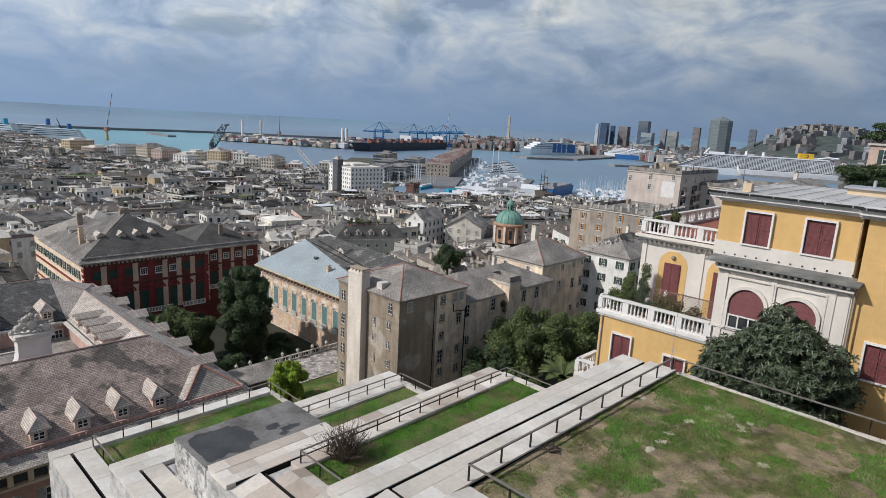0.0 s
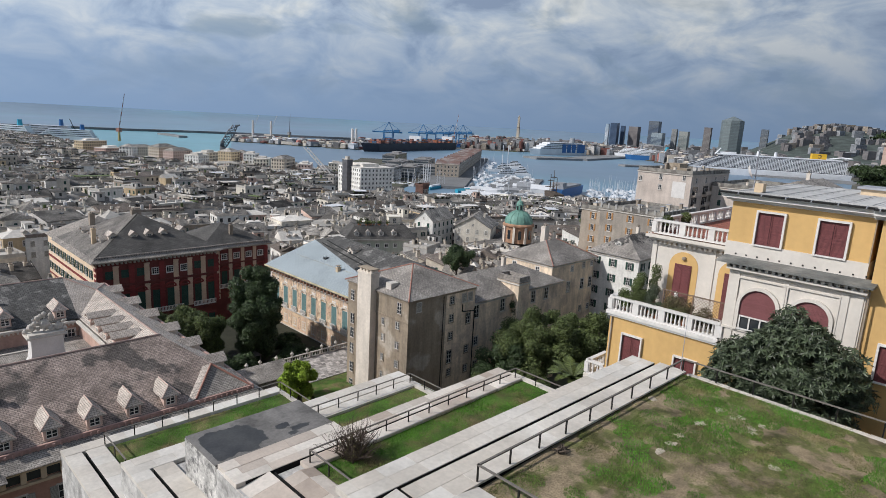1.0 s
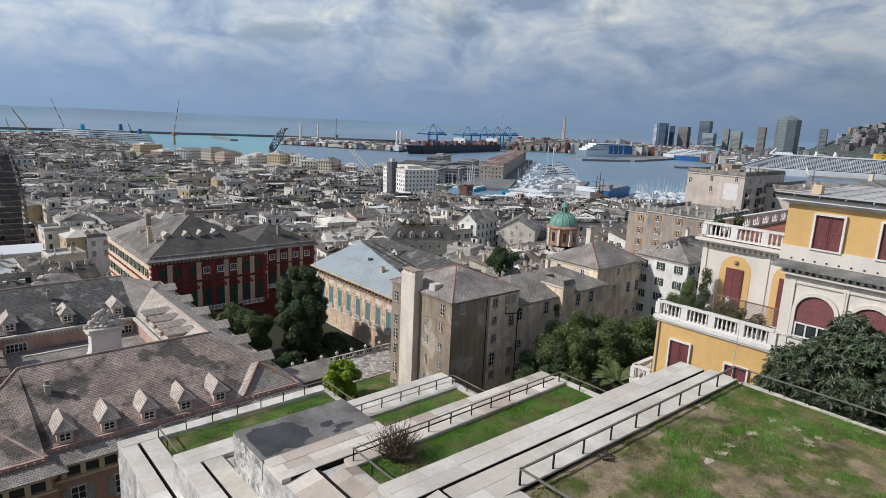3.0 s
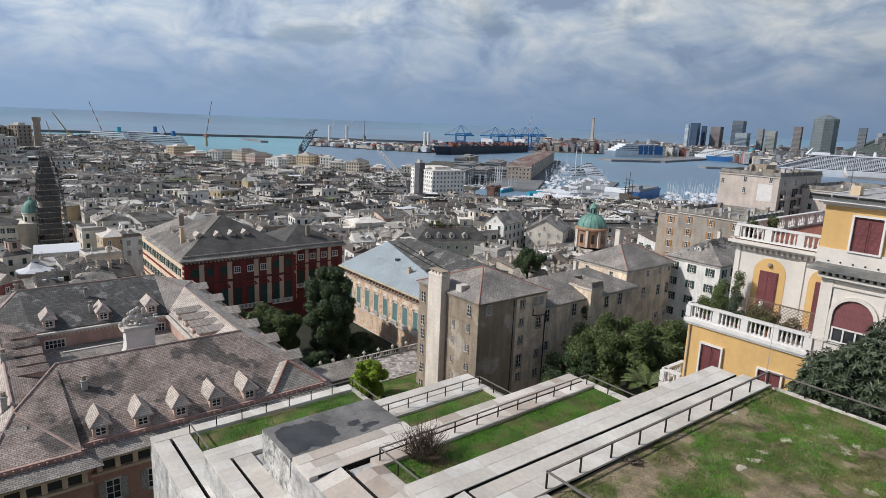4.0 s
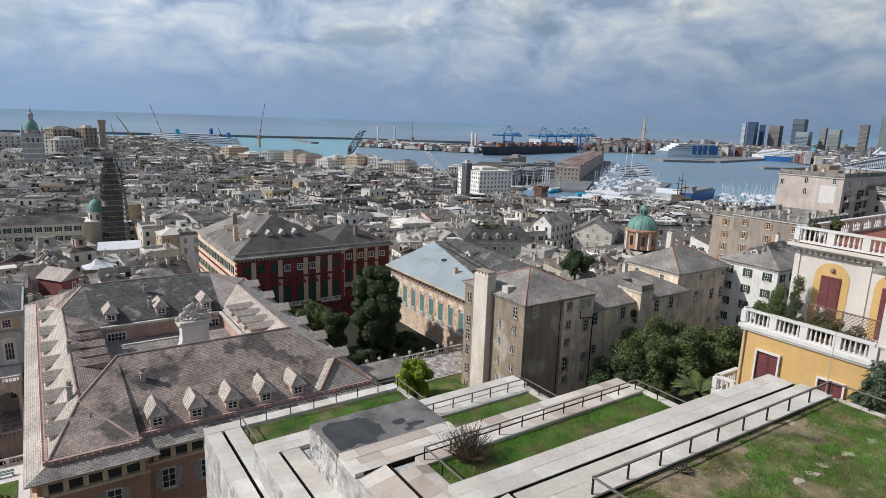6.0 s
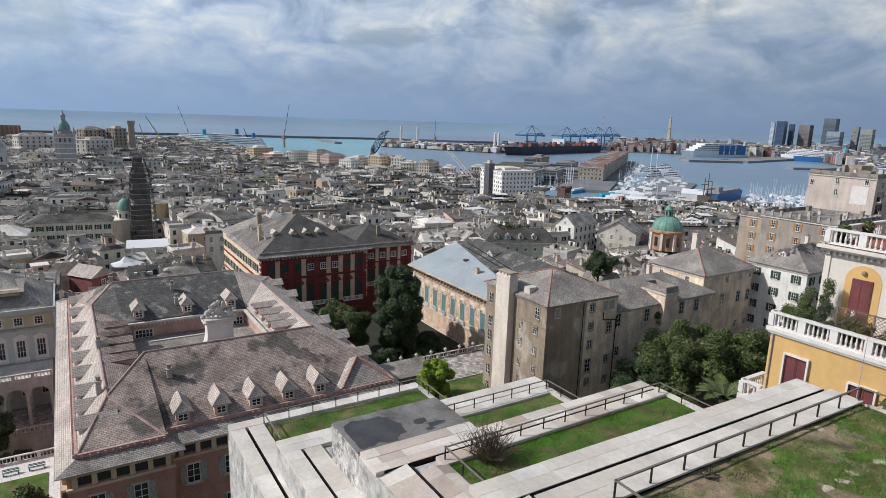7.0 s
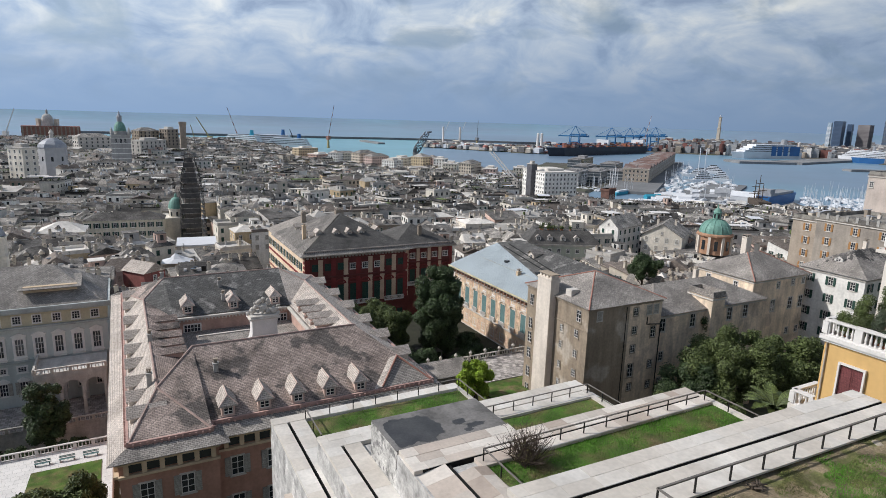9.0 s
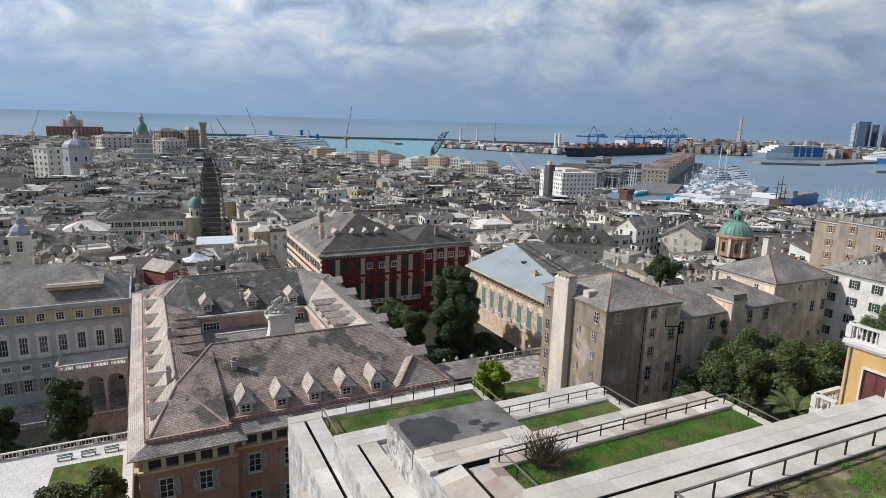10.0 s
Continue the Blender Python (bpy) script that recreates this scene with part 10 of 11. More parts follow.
for k in range(6):
    g = Geo()
    g.tube((-9 + k * 3.6, (k % 2) * 5, 0), (-9 + k * 3.6, (k % 2) * 5, 22), 0.45, 0.35, 5)
    part("mast", g, SHIPWHITE, t)
for z in (8, 15):
    g = Geo()
    g.tube((-9, 0, z), (9, 5, z), 0.3, 0.3, 5)
    part("cross_beam", g, SHIPWHITE, t)

# red brick gate tower at the water's edge
x, y = polar(-1.7, 600)
t = thing("gate_tower", x, y, 4, 0.2, "dark brick harbour gate tower with a crenellated top", "tower")
g = Geo()
g.box(-5, -4.5, -2, 5, 4.5, 15)
g.box(-5.6, -5.1, 13, 5.6, 5.1, 15)
for k in range(5):
    g.box(-5.5 + k * 2.4, -5.0, 15, -4.3 + k * 2.4, -4.2, 16.2)
part("wall", g, mat("gate_brick", (0.15, 0.085, 0.07), 0.9, 0.2, 0.3, 2), t)
for s in (-2.8, 0, 2.8):
    put(t, window_mesh(1.4, 3.6, "glass", rim=S_CREAM), s, -4.52, 6)

# the panoramic mast with its slanting arms
x, y = polar(-9.55, 560)
t = thing("slanted_mast", x, y, 6, 0, "white slanting harbour mast over a grey block", "mast")
g = Geo()
g.box(-6, -6, -3, 6, 6, 12.5)
part("base", g, GREYCONC, t)
g = Geo()
c45 = math.cos(radians(45))
for w_ in (0, 2.4):
    g.tube((w_, -w_, 11), (-32 * c45 + w_, 32 * c45 - w_, at_el(-2.95, 560) - 6), 0.8, 0.5, 6)
for k in range(12):
    q_ = k / 12
    zq = 11 + (at_el(-2.95, 560) - 17) * q_
    g.tube((-32 * c45 * q_, 32 * c45 * q_, zq), (2.4 - 32 * c45 * (q_ + 0.06), -2.4 + 32 * c45 * (q_ + 0.06), zq + 3), 0.25, 0.25, 4)
part("arm", g, WHITE, t)

# tents, boats, masts
rt6 = random.Random(19)
spots6 = [(0.2, 606, 20, 7, 4, TENTBLUE), (2.2, 690, 20, 6, 4, TENTBLUE), (9.5, 715, 24, 13, 10, SHIPWHITE), (8.0, 735, 20, 12, 10, PORTGREY)]
spots6 += [(1.4 + 0.55 * k, 612 + 9 * (k % 4) + rt6.uniform(-6, 6), rt6.uniform(12, 30), rt6.uniform(6, 10), rt6.uniform(4, 7.5), rt6.choice((TENT, TENT, TENT, SHIPWHITE, S_CREAM))) for k in range(17)]
spots6 += [(rt6.uniform(2.5, 9.8), rt6.uniform(650, 770), rt6.uniform(6, 18), rt6.uniform(4, 8), rt6.uniform(3, 6), rt6.choice((TENT, TENT, SHIPWHITE, PORTGREY, S_GREY))) for _ in range(40)]
for az, r, w, d, h, m_ in spots6:
    x, y = polar(az, r)
    t = thing("harbour_tent", x, y, 2, radians(rh.uniform(-65, -25) if h > 5 else rh.uniform(-60, 40)), "blue event tent on the quay" if m_ is TENTBLUE else "pale event tent or kiosk on the quay", "tent", "quay tents")
    g = Geo()
    g.box(-w / 2, -d / 2, 0, w / 2, d / 2, h * 0.7)
    part("canopy_side", g, m_, t)
    g = Geo()
    g.hip(-w / 2, -d / 2, w / 2, d / 2, h * 0.7, h * 1.2, 0.3, 0, True)
    part("canopy", g, m_, t)
# crowded buildings of the old mole
g = Geo()
for k in range(110):
    az, r = rt6.uniform(-9.5, 0.3), rt6.uniform(640, 1180)
    if -5.8 < az and r < 1150:
        continue
    lim = at_el(lerp(az, [-10, -6, -3, 0], [-4.0, -4.2, -4.4, -4.3]) - rt6.random() * 0.9, r)
    h = min(rt6.uniform(9, 20), lim)
    if h < 5:
        continue
    x, y = polar(az, r)
    w, d = rt6.uniform(12, 34), rt6.uniform(10, 20)
    k0 = len(g.v)
    g.box(-w / 2, -d / 2, 0, w / 2, d / 2, h - 2, rt6.randrange(5), skip="b")
    g.hip(-w / 2, -d / 2, w / 2, d / 2, h - 2, h + 0.6, 0.4, 5 + rt6.randrange(3), rt6.random() < 0.4)
    for s in np.arange(-w / 2 + 1.5, w / 2 - 1, 3.2):
        for z_ in np.arange(2.5, h - 4, 3.6):
            g.poly(((s, -d / 2 - 0.06, z_), (s + 1.2, -d / 2 - 0.06, z_), (s + 1.2, -d / 2 - 0.06, z_ + 1.8), (s, -d / 2 - 0.06, z_ + 1.8)), 8)
    for s in np.arange(-d / 2 + 1.5, d / 2 - 1, 3.2):
        for z_ in np.arange(2.5, h - 4, 3.6):
            g.poly(((-w / 2 - 0.06, s + 1.2, z_), (-w / 2 - 0.06, s, z_), (-w / 2 - 0.06, s, z_ + 1.8), (-w / 2 - 0.06, s + 1.2, z_ + 1.8)), 8)
    g.turned(x, y, rt6.choice((0.1, 0.35, -0.3)), k0)
solo("mole_buildings", g, [S_GREY, S_BUFF, PORTGREY, S_PINK, S_CREAM, ROOF_A, ROOF_B, PORTGREY, GLASS], "crowded buildings of the old harbour mole", "buildings", kind="stuff")


def boat(ln, mast=True, tall=1.5):
    g = Geo()
    hull(g, ln, ln * 0.27, -0.2, ln * 0.1, 0.35)
    g.box(-ln * 0.3, -ln * 0.09, ln * 0.1, ln * 0.12, ln * 0.09, ln * 0.1 + 1.2)
    if mast:
        g.tube((ln * 0.05, 0, ln * 0.1), (ln * 0.05, 0, ln * tall), 0.22, 0.16, 4)
        g.tube((ln * 0.05, 0, ln * 0.22), (-ln * 0.4, 0, ln * 0.2), 0.2, 0.2, 4)
    return g.mesh("boat", SHIPWHITE)


BOATS = [boat(11), boat(14), boat(9, False), boat(12, True, 1.3)]
rb = random.Random(77)
for k in range(235):
    if k >= 190:
        r = rb.uniform(800, 1300)
        az = lerp(r, [740, 1400], [-0.1, 3.1]) + math.degrees(rb.uniform(36, 62) / r)
    elif k >= 150:
        az, r = rb.uniform(-5.0, 0.6), rb.uniform(748, 775)
    elif k < 85:
        az = rb.uniform(13.8, 18.6)
        r = rb.uniform(700, 860)
    else:
        az = rb.uniform(3.8, 8.8)
        r = rb.uniform(690, 960)
    x, y = polar(az, r)
    ob = new("sailing_boat", rb.choice(BOATS))
    ob.matrix_basis = Matrix.Translation((x, y, 0.3 if k < 85 or k >= 150 else 2.5)) @ Matrix.Rotation(rb.choice((0.2, 1.75)) + rb.uniform(-0.1, 0.1), 4, "Z")
    tagged(ob, "white moored boat with bare mast", "boat", "moored boats")


def yacht(az, r, ln, yaw, label, sail=False):
    t = ship_thing("yacht", az, r, yaw, label, "yacht", "large yachts")
    g = Geo()
    hull(g, ln, ln * 0.18, 0, ln * 0.09, 0.3)
    part("hull", g, SHIPWHITE, t)
    g = Geo()
    for k in range(4):
        z = ln * 0.09 + k * 2.6
        g.box(-ln * (0.4 - 0.06 * k), -ln * 0.075 + 0.4 * k, z, ln * (0.2 - 0.06 * k), ln * 0.075 - 0.4 * k, z + 1.5)
    part("deckhouse", g, SHIPWHITE, t)
    g = Geo()
    for k in range(4):
        z = ln * 0.09 + k * 2.6 + 1.5
        g.box(-ln * (0.39 - 0.06 * k), -ln * 0.07 + 0.4 * k, z, ln * (0.18 - 0.06 * k), ln * 0.07 - 0.4 * k, z + 1.1)
    part("window_band", g, GLASS, t)
    if sail:
        g = Geo()
        for s in (-0.12, 0.08):
            g.tube((ln * s, 0, ln * 0.1), (ln * s, 0, at_el(-1.8, r)), 0.7, 0.5, 5)
        part("mast", g, SHIPWHITE, t)


yacht(5.6, 1060, 48, 2.4, "large white motor yacht with tiered decks", False)
yacht(6.6, 1150, 52, 2.2, "large white motor yacht with tiered decks", False)
yacht(5.9, 960, 44, 2.6, "large white sailing yacht with two tall masts", True)
yacht(7.3, 1000, 40, 2.3, "large white motor yacht with tiered decks", False)

# old three-masted ship and the blue barge
t = ship_thing("galleon", 10.6, 690, 0.9, "dark three-masted replica sailing ship", "ship")
g = Geo()
hull(g, 46, 12, 0, 9, 0.25)
part("hull", g, BARK, t)
g = Geo()
for s, h in ((-12, 26), (0, 34), (12, 28)):
    g.tube((s, 0, 8), (s, 0, h), 0.6, 0.3, 5)
    for z in (0.5, 0.75):
        g.tube((s, -8 * (1.2 - z), h * z), (s, 8 * (1.2 - z), h * z), 0.35, n=4)
part("mast", g, BARK, t)
t = ship_thing("barge", 11.9, 760, yaw_between(10.0, 690, 13.4, 830), "blue and white harbour barge", "ship")
g = Geo()
hull(g, 92, 18, 0, 10, 0.12)
part("hull", g, SHIPBLUE, t)
g = Geo()
g.box(-40, -8, 10, 30, 8, 12.5)
g.box(-40, -7, 12.5, -26, 7, 17)
part("deck_load", g, PORTGREY, t)


# ---- towers beyond the docks ----
def tower_block(name, az, r, el, wdeg, material, label, yaw=0.2, bands=None, sides=4):
    x, y = polar(az, r)
    w = math.tan(radians(wdeg)) * r
    top = at_el(el, r)
    t = thing(name, x, y, 2, yaw, label, "tower block", "tower blocks")
    g = Geo()
    if sides == 4:
        g.box(-w / 2, -w / 2.4, 0, w / 2, w / 2.4, top)
    else:
        g.lathe(0, 0, [(w * 0.52, 0), (w * 0.52, top - 14), (w * 0.02, top)], sides)
    part("wall", g, material, t)
    for k in range(int((top - 20) / 4.6)):
        g = Geo()
        z = 14 + k * 4.6
        if z > top - 18:
            break
        if sides == 4:
            g.box(-w / 2 - 0.6, -w / 2.4 - 0.6, z, w / 2 + 0.6, w / 2.4 + 0.6, z + 1.7)
        else:
            g.lathe(0, 0, [(w * 0.53, z), (w * 0.53, z + 1.7)], sides)
        part("floor_band", g, bands or PORTGREY, t)


SLATETOWER = mat("slate_grey_tower", (0.12, 0.14, 0.165), 0.6)
tower_block("office_tower", 14.92, 2700, 0.55, 0.32, mat("pale_glass", (0.30, 0.38, 0.45), 0.4), "pale glass office tower", bands=SHIPWHITE)
tower_block("office_tower", 15.55, 2650, 0.66, 0.72, TOWERGLASS, "dark blue glass office tower", bands=TOWERBAND)
tower_block("office_tower", 16.27, 2700, 0.45, 0.4, TOWERGLASS, "dark blue glass office tower", bands=TOWERBAND)
tower_block("office_tower", 17.27, 2700, 0.42, 0.95, BLOCKBROWN, "brown concrete office slab", bands=mat("brown_band", (0.14, 0.13, 0.135), 0.7))
tower_block("office_tower", 18.94, 2700, 0.97, 1.0, SLATETOWER, "dark glass office tower", bands=TOWERBAND)
tower_block("office_tower", 19.3, 2500, -0.02, 1.1, mat("grey_curtain", (0.25, 0.30, 0.33), 0.4), "pale curtain-walled office block", bands=TOWERGLASS)
tower_block("office_tower", 20.62, 2550, 0.38, 0.5, mat("grey_tower", (0.22, 0.225, 0.225), 0.8), "plain grey concrete tower", bands=PORTGREY)
tower_block("office_tower", 21.42, 2550, 0.22, 0.86, mat("fin_grey", (0.27, 0.285, 0.27), 0.6), "grey ribbed office tower", bands=TOWERGREEN)
tower_block("office_tower", 23.27, 2700, 0.66, 0.66, BLOCKBROWN, "brown concrete office tower", bands=mat("tower_brown_band", (0.25, 0.24, 0.235), 0.7))
tower_block("pencil_tower", 25.1, 2250, 1.66, 1.7, TOWERGREEN, "green-grey octagonal tower with a pointed top", bands=mat("green_band", (0.18, 0.22, 0.225), 0.5), sides=8)
tower_block("office_tower", 27.6, 2600, 0.72, 0.62, SLATETOWER, "slate grey office tower", bands=mat("slate_band", (0.2, 0.21, 0.22), 0.7))

# apartment blocks on the wooded hill
rk = random.Random(3)
for k in range(115):
    az = rk.uniform(28.7, 36.8)
    r = rk.uniform(2150, 2900)
    x, y = polar(az, r)
    zg = ground_z(x, y) - 4
    w, d, h = rk.uniform(18, 42), rk.uniform(12, 18), rk.uniform(14, 28)
    ridge = at_el(lerp(az, [27, 28.8, 30, 32.2, 35, 37], [0.2, 1.0, 1.35, 1.5, 1.3, 1.2]), r)
    if zg + h > ridge:
        h = ridge - zg
    if h < 10:
        continue
    t = thing("hill_apartments", x, y, zg, radians(-30) + rk.uniform(-0.3, 0.3), "brown and buff apartment block on the hillside", "apartment block", "hillside apartments")
    g = Geo()
    g.box(-w / 2, -d / 2, 0, w / 2, d / 2, h)
    part("wall", g, rk.choice((BLOCKBROWN, BLOCKBROWN, PORTGREY, S_BROWN, BLOCKBROWN, PORTGREY)), t)
    g = Geo()
    fl = int(h / 3.4)
    for i in range(fl):
        z = 1 + i * 3.4
        for s in np.arange(-w / 2 + 2, w / 2 - 2, 3.2):
            g.box(s, -d / 2 - 0.3, z, s + 1.6, -d / 2, z + 1.7)
        for s in np.arange(-d / 2 + 2, d / 2 - 2, 3.2):
            g.box(-w / 2 - 0.3, s, z, -w / 2, s + 1.6, z + 1.7)
    # panes paler than glass: haze painted into their colour
    tagged(part("far_glazing", g, mat("far_window", (0.12, 0.125, 0.135), 0.5, 0.2, 0.2, 1, 0.0), t), kind="stuff")

# ---- plants ----
def leaf_mesh(name, centres, count, size, material, seed, droop=0.35, aspect=0.5, squash=1.0, inner=0.35, rosette=1):
    """Many small folded leaves spread through overlapping clumps."""
    rs = np.random.RandomState(seed)
    c = np.array(centres, float)
    wts = c[:, 3] ** 2.2
    pick = rs.choice(len(c), count, p=wts / wts.sum())
    dirs = rs.normal(size=(count, 3))
    dirs /= np.linalg.norm(dirs, axis=1)[:, None]
    rad = c[pick, 3] * (inner + (1 - inner) * rs.uniform(0, 1, count) ** 0.5) * rs.uniform(0.85, 1.12, count)
    p = c[pick, :3] + dirs * rad[:, None] * np.array([1, 1, squash])
    nrm = dirs * 0.7 + np.array([0, 0, 0.5]) + rs.normal(scale=0.45, size=(count, 3))
    nrm /= np.linalg.norm(nrm, axis=1)[:, None]
    t1 = np.cross(nrm, rs.normal(size=(count, 3)))
    t1 /= np.linalg.norm(t1, axis=1)[:, None]
    if rosette > 1:
        # leaves set in stars round each shoot
        first = (np.arange(count) // rosette) * rosette
        p, nrm = p[first], nrm[first]
        ref = np.cross(nrm, np.array([0.31, 0.53, 0.79]))
        ref /= np.linalg.norm(ref, axis=1)[:, None]
        turn = (np.arange(count) % rosette) * (2 * np.pi / rosette) + rs.uniform(-0.25, 0.25, count)
        t1 = ref * np.cos(turn)[:, None] + np.cross(nrm, ref) * np.sin(turn)[:, None] + nrm * 0.25
        t1 /= np.linalg.norm(t1, axis=1)[:, None]
        p = p + t1 * size * 0.9
    t2 = np.cross(nrm, t1)
    s = size * rs.uniform(0.6, 1.35, count)[:, None]
    a0, a1 = p - t1 * s, p + t1 * s - nrm * s * droop
    b0, b1 = p + t2 * s * aspect, p - t2 * s * aspect
    v = np.stack([a0, b0, a1, b1], 1).reshape(-1, 3)
    i = np.arange(count)[:, None] * 4
    f = np.concatenate([i, i + 1, i + 2, i + 3], 1)
    me = bpy.data.meshes.new(name)
    me.from_pydata(v.tolist(), [], f.tolist())
    return finish(me, material)


def tree(name, x, y, z, centres, count, size, material, label, seed, trunk=0.35, limbs=6, droop=0.35, aspect=0.5, squash=1.0, category="tree", bark=None, rosette=1):
    """A tapered trunk, limbs out to the clumps, and a crown of leaves; centres are relative to the foot."""
    t = thing(name, x, y, z, label=label, category=category)
    top = max(c[2] for c in centres)
    g = Geo()
    mid = (centres[0][0] * 0.3, centres[0][1] * 0.3, top * 0.4)
    g.tube((0, 0, -1.5), mid, trunk, trunk * 0.7, 8)
    g.tube(mid, (centres[0][0] * 0.6, centres[0][1] * 0.6, top * 0.8), trunk * 0.7, trunk * 0.25, 7)
    part("trunk", g, bark or BARK, t)
    for c in centres[:limbs]:
        g = Geo()
        a_ = Vector(mid)
        b_ = Vector(c[:3])
        m_ = a_.lerp(b_, 0.5) + Vector((0, 0, -0.08 * (b_ - a_).length))
        g.tube(a_, m_, trunk * 0.4, trunk * 0.25, 6)
        g.tube(m_, b_, trunk * 0.25, trunk * 0.06, 5)
        part("limb", g, bark or BARK, t)
    part("crown", leaf_mesh("crown", centres, count, size, material, seed, droop, aspect, squash, 0.35, rosette), None, t)
    return t


def clumps(seed, n_, rx, ry, z0, z1, r0, r1, round_=True):
    """Clump centres through an uneven ellipsoid."""
    rr = random.Random(seed)
    out = []
    while len(out) < n_:
        a_, b_, c_ = rr.uniform(-1, 1), rr.uniform(-1, 1), rr.uniform(-1, 1)
        if round_ and a_ * a_ + b_ * b_ + c_ * c_ > 1:
            continue
        out.append((a_ * rx, b_ * ry, (z0 + z1) / 2 + c_ * (z1 - z0) / 2, rr.uniform(r0, r1)))
    return out


# loquat before the villa
tree("loquat_tree", 35.3, 8.0, 59.5, clumps(2, 105, 2.0, 3.9, 4.0, 11.0, 0.5, 0.95), 60000, 0.165, LEAF_GREY, "broad grey-green loquat tree before the yellow villa", 12, 0.3, 8, aspect=0.3, rosette=7)
# yellowish shrub at the end of the lawn
tree("shrub", 34.5, 2.0, 63.5, clumps(4, 8, 0.8, 1.4, 0.6, 2.6, 0.4, 0.8), 2600, 0.14, LEAF_BRIGHT, "yellow-green shrub below the lawn edge", 13, 0.08, 4, category="shrub")
# wood beside the tenement
tree("tree", 88, 60.5, 34, clumps(5, 95, 9.6, 7.0, 2.0, 12.6, 1.1, 2.0), 62000, 0.21, LEAF_MID, "wide dark green evergreen tree beside buff houses", 14, 0.5, 8)
tree("tree", 80, 62, 33, clumps(6, 44, 5.4, 4.4, 1.6, 9.8, 1.0, 1.6), 28000, 0.2, LEAF_DARK, "dark evergreen tree beside the tenement", 15, 0.45, 7)
tree("tree", 99, 56, 35, clumps(7, 60, 7.2, 5.6, 1.6, 10.6, 1.0, 1.9), 38000, 0.21, LEAF_MID, "round green tree among the houses", 16, 0.45, 7)
tree("tree", 71, 58, 34, clumps(8, 26, 3.4, 3.4, 0.8, 5.6, 0.7, 1.2), 14000, 0.18, LEAF_MID, "small green tree under the roof gardens", 17, 0.3, 6)
tree("tree", 78.5, 55, 36, clumps(9, 22, 3.2, 3.2, 0.4, 4.4, 0.7, 1.1), 12000, 0.18, LEAF_MID, "small green tree under the roof gardens", 18, 0.3, 6)
# ivy on the wall of the buff wing
t = thing("ivy", 92.5, 70.9, 32, label="dark ivy climbing the buff wing", category="climber")
part("leaves", leaf_mesh("leaves", [(x_, 0.0, z_, r_) for x_, z_, r_ in ((0, 3, 1.8), (1, 6, 1.6), (2.2, 9, 1.4), (1.5, 11.5, 1.0), (-1.6, 4, 1.5), (4, 6, 1.4), (3.2, 3, 1.7), (0.6, 13.0, 0.8), (2.6, 12.6, 0.7), (6, 4, 1.5), (-3.2, 2.4, 1.5))], 11000, 0.17, LEAF_DARK, 19), None, t)
# evergreens between the palaces
tree("magnolia_tree", 59.0, 111.4, 30, clumps(10, 130, 5.0, 5.0, -1.0, 19.3, 1.0, 1.8), 84000, 0.22, LEAF_DARK, "tall dark evergreen magnolia between palaces", 20, 0.5, 8)
tree("magnolia_tree", 63.5, 119, 28, clumps(11, 60, 4.6, 4.6, 0.0, 15.0, 1.0, 1.8), 40000, 0.23, LEAF_DARK, "dark evergreen magnolia between palaces", 21, 0.5, 7)
tree("holm_oak", 45.5, 116, 29, clumps(12, 120, 8.6, 7.4, 1.0, 11.6, 1.0, 1.9), 72000, 0.22, LEAF_MID, "broad dark holm oak in the palace garden", 22, 0.5, 8)
tree("holm_oak", 41, 124, 28, clumps(13, 40, 4.4, 4.8, 2.6, 10.2, 1.0, 1.6), 22000, 0.23, LEAF_MID, "dark holm oak in the palace garden", 23, 0.5, 7)
tree("holm_oak", 51, 105, 28, clumps(14, 46, 5.0, 3.4, 0.6, 5.4, 0.9, 1.5), 22000, 0.22, LEAF_DARK, "low dark evergreen in the palace garden", 24, 0.4, 7)
for x_, y_, sd_ in ((50, 104, 71), (66, 108, 73), (67.5, 114, 74), (62, 104.2, 75), (45, 104, 76), (67, 103.4, 77)):
    tree("laurel_shrub", x_, y_, 28.5, clumps(sd_, 26, 3.2, 2.6, 0.3, 2.6, 0.6, 1.1), 9000, 0.18, LEAF_DARK, "dark laurel undergrowth in the shaded garden", sd_, 0.1, 4, category="shrub")
t = thing("pergola", 55.8, 109.4, 28.6, label="dark slatted garden pergola among trees", category="pergola")
for k in range(16):
    g = Geo()
    g.box(-2.4 + k * 0.3, -2, 2.5, -2.2 + k * 0.3, 2, 2.62)
    part("slat", g, WOODRAIL, t)
for x_, y_ in ((-2.2, -1.8), (2.2, -1.8), (2.2, 1.8), (-2.2, 1.8)):
    g = Geo()
    g.box(x_ - 0.08, y_ - 0.08, 0, x_ + 0.08, y_ + 0.08, 2.5)
    part("post", g, WOODRAIL, t)
# bright tree at the foot of the terraces
tree("lime_tree", 52.5, 85.0, 31.0, clumps(15, 46, 3.2, 3.5, 1.6, 7.4, 0.6, 1.1), 26000, 0.18, LEAF_BRIGHT, "bright yellow-green young tree", 25, 0.2, 7)
# small pine behind the roofs
tree("pine_tree", 112, 104, 36, clumps(16, 34, 3.8, 3.2, 7.6, 12.8, 0.8, 1.4), 18000, 0.2, LEAF_DARK, "round-headed dark pine among roofs", 26, 0.3, 6)
# garden of the grey palace
tree("magnolia_tree", -13.0, 104.0, 27, clumps(17, 44, 2.7, 2.7, 1.0, 12.0, 0.7, 1.3), 24000, 0.2, LEAF_DARK, "slender dark evergreen in the sunk garden", 27, 0.3, 7)
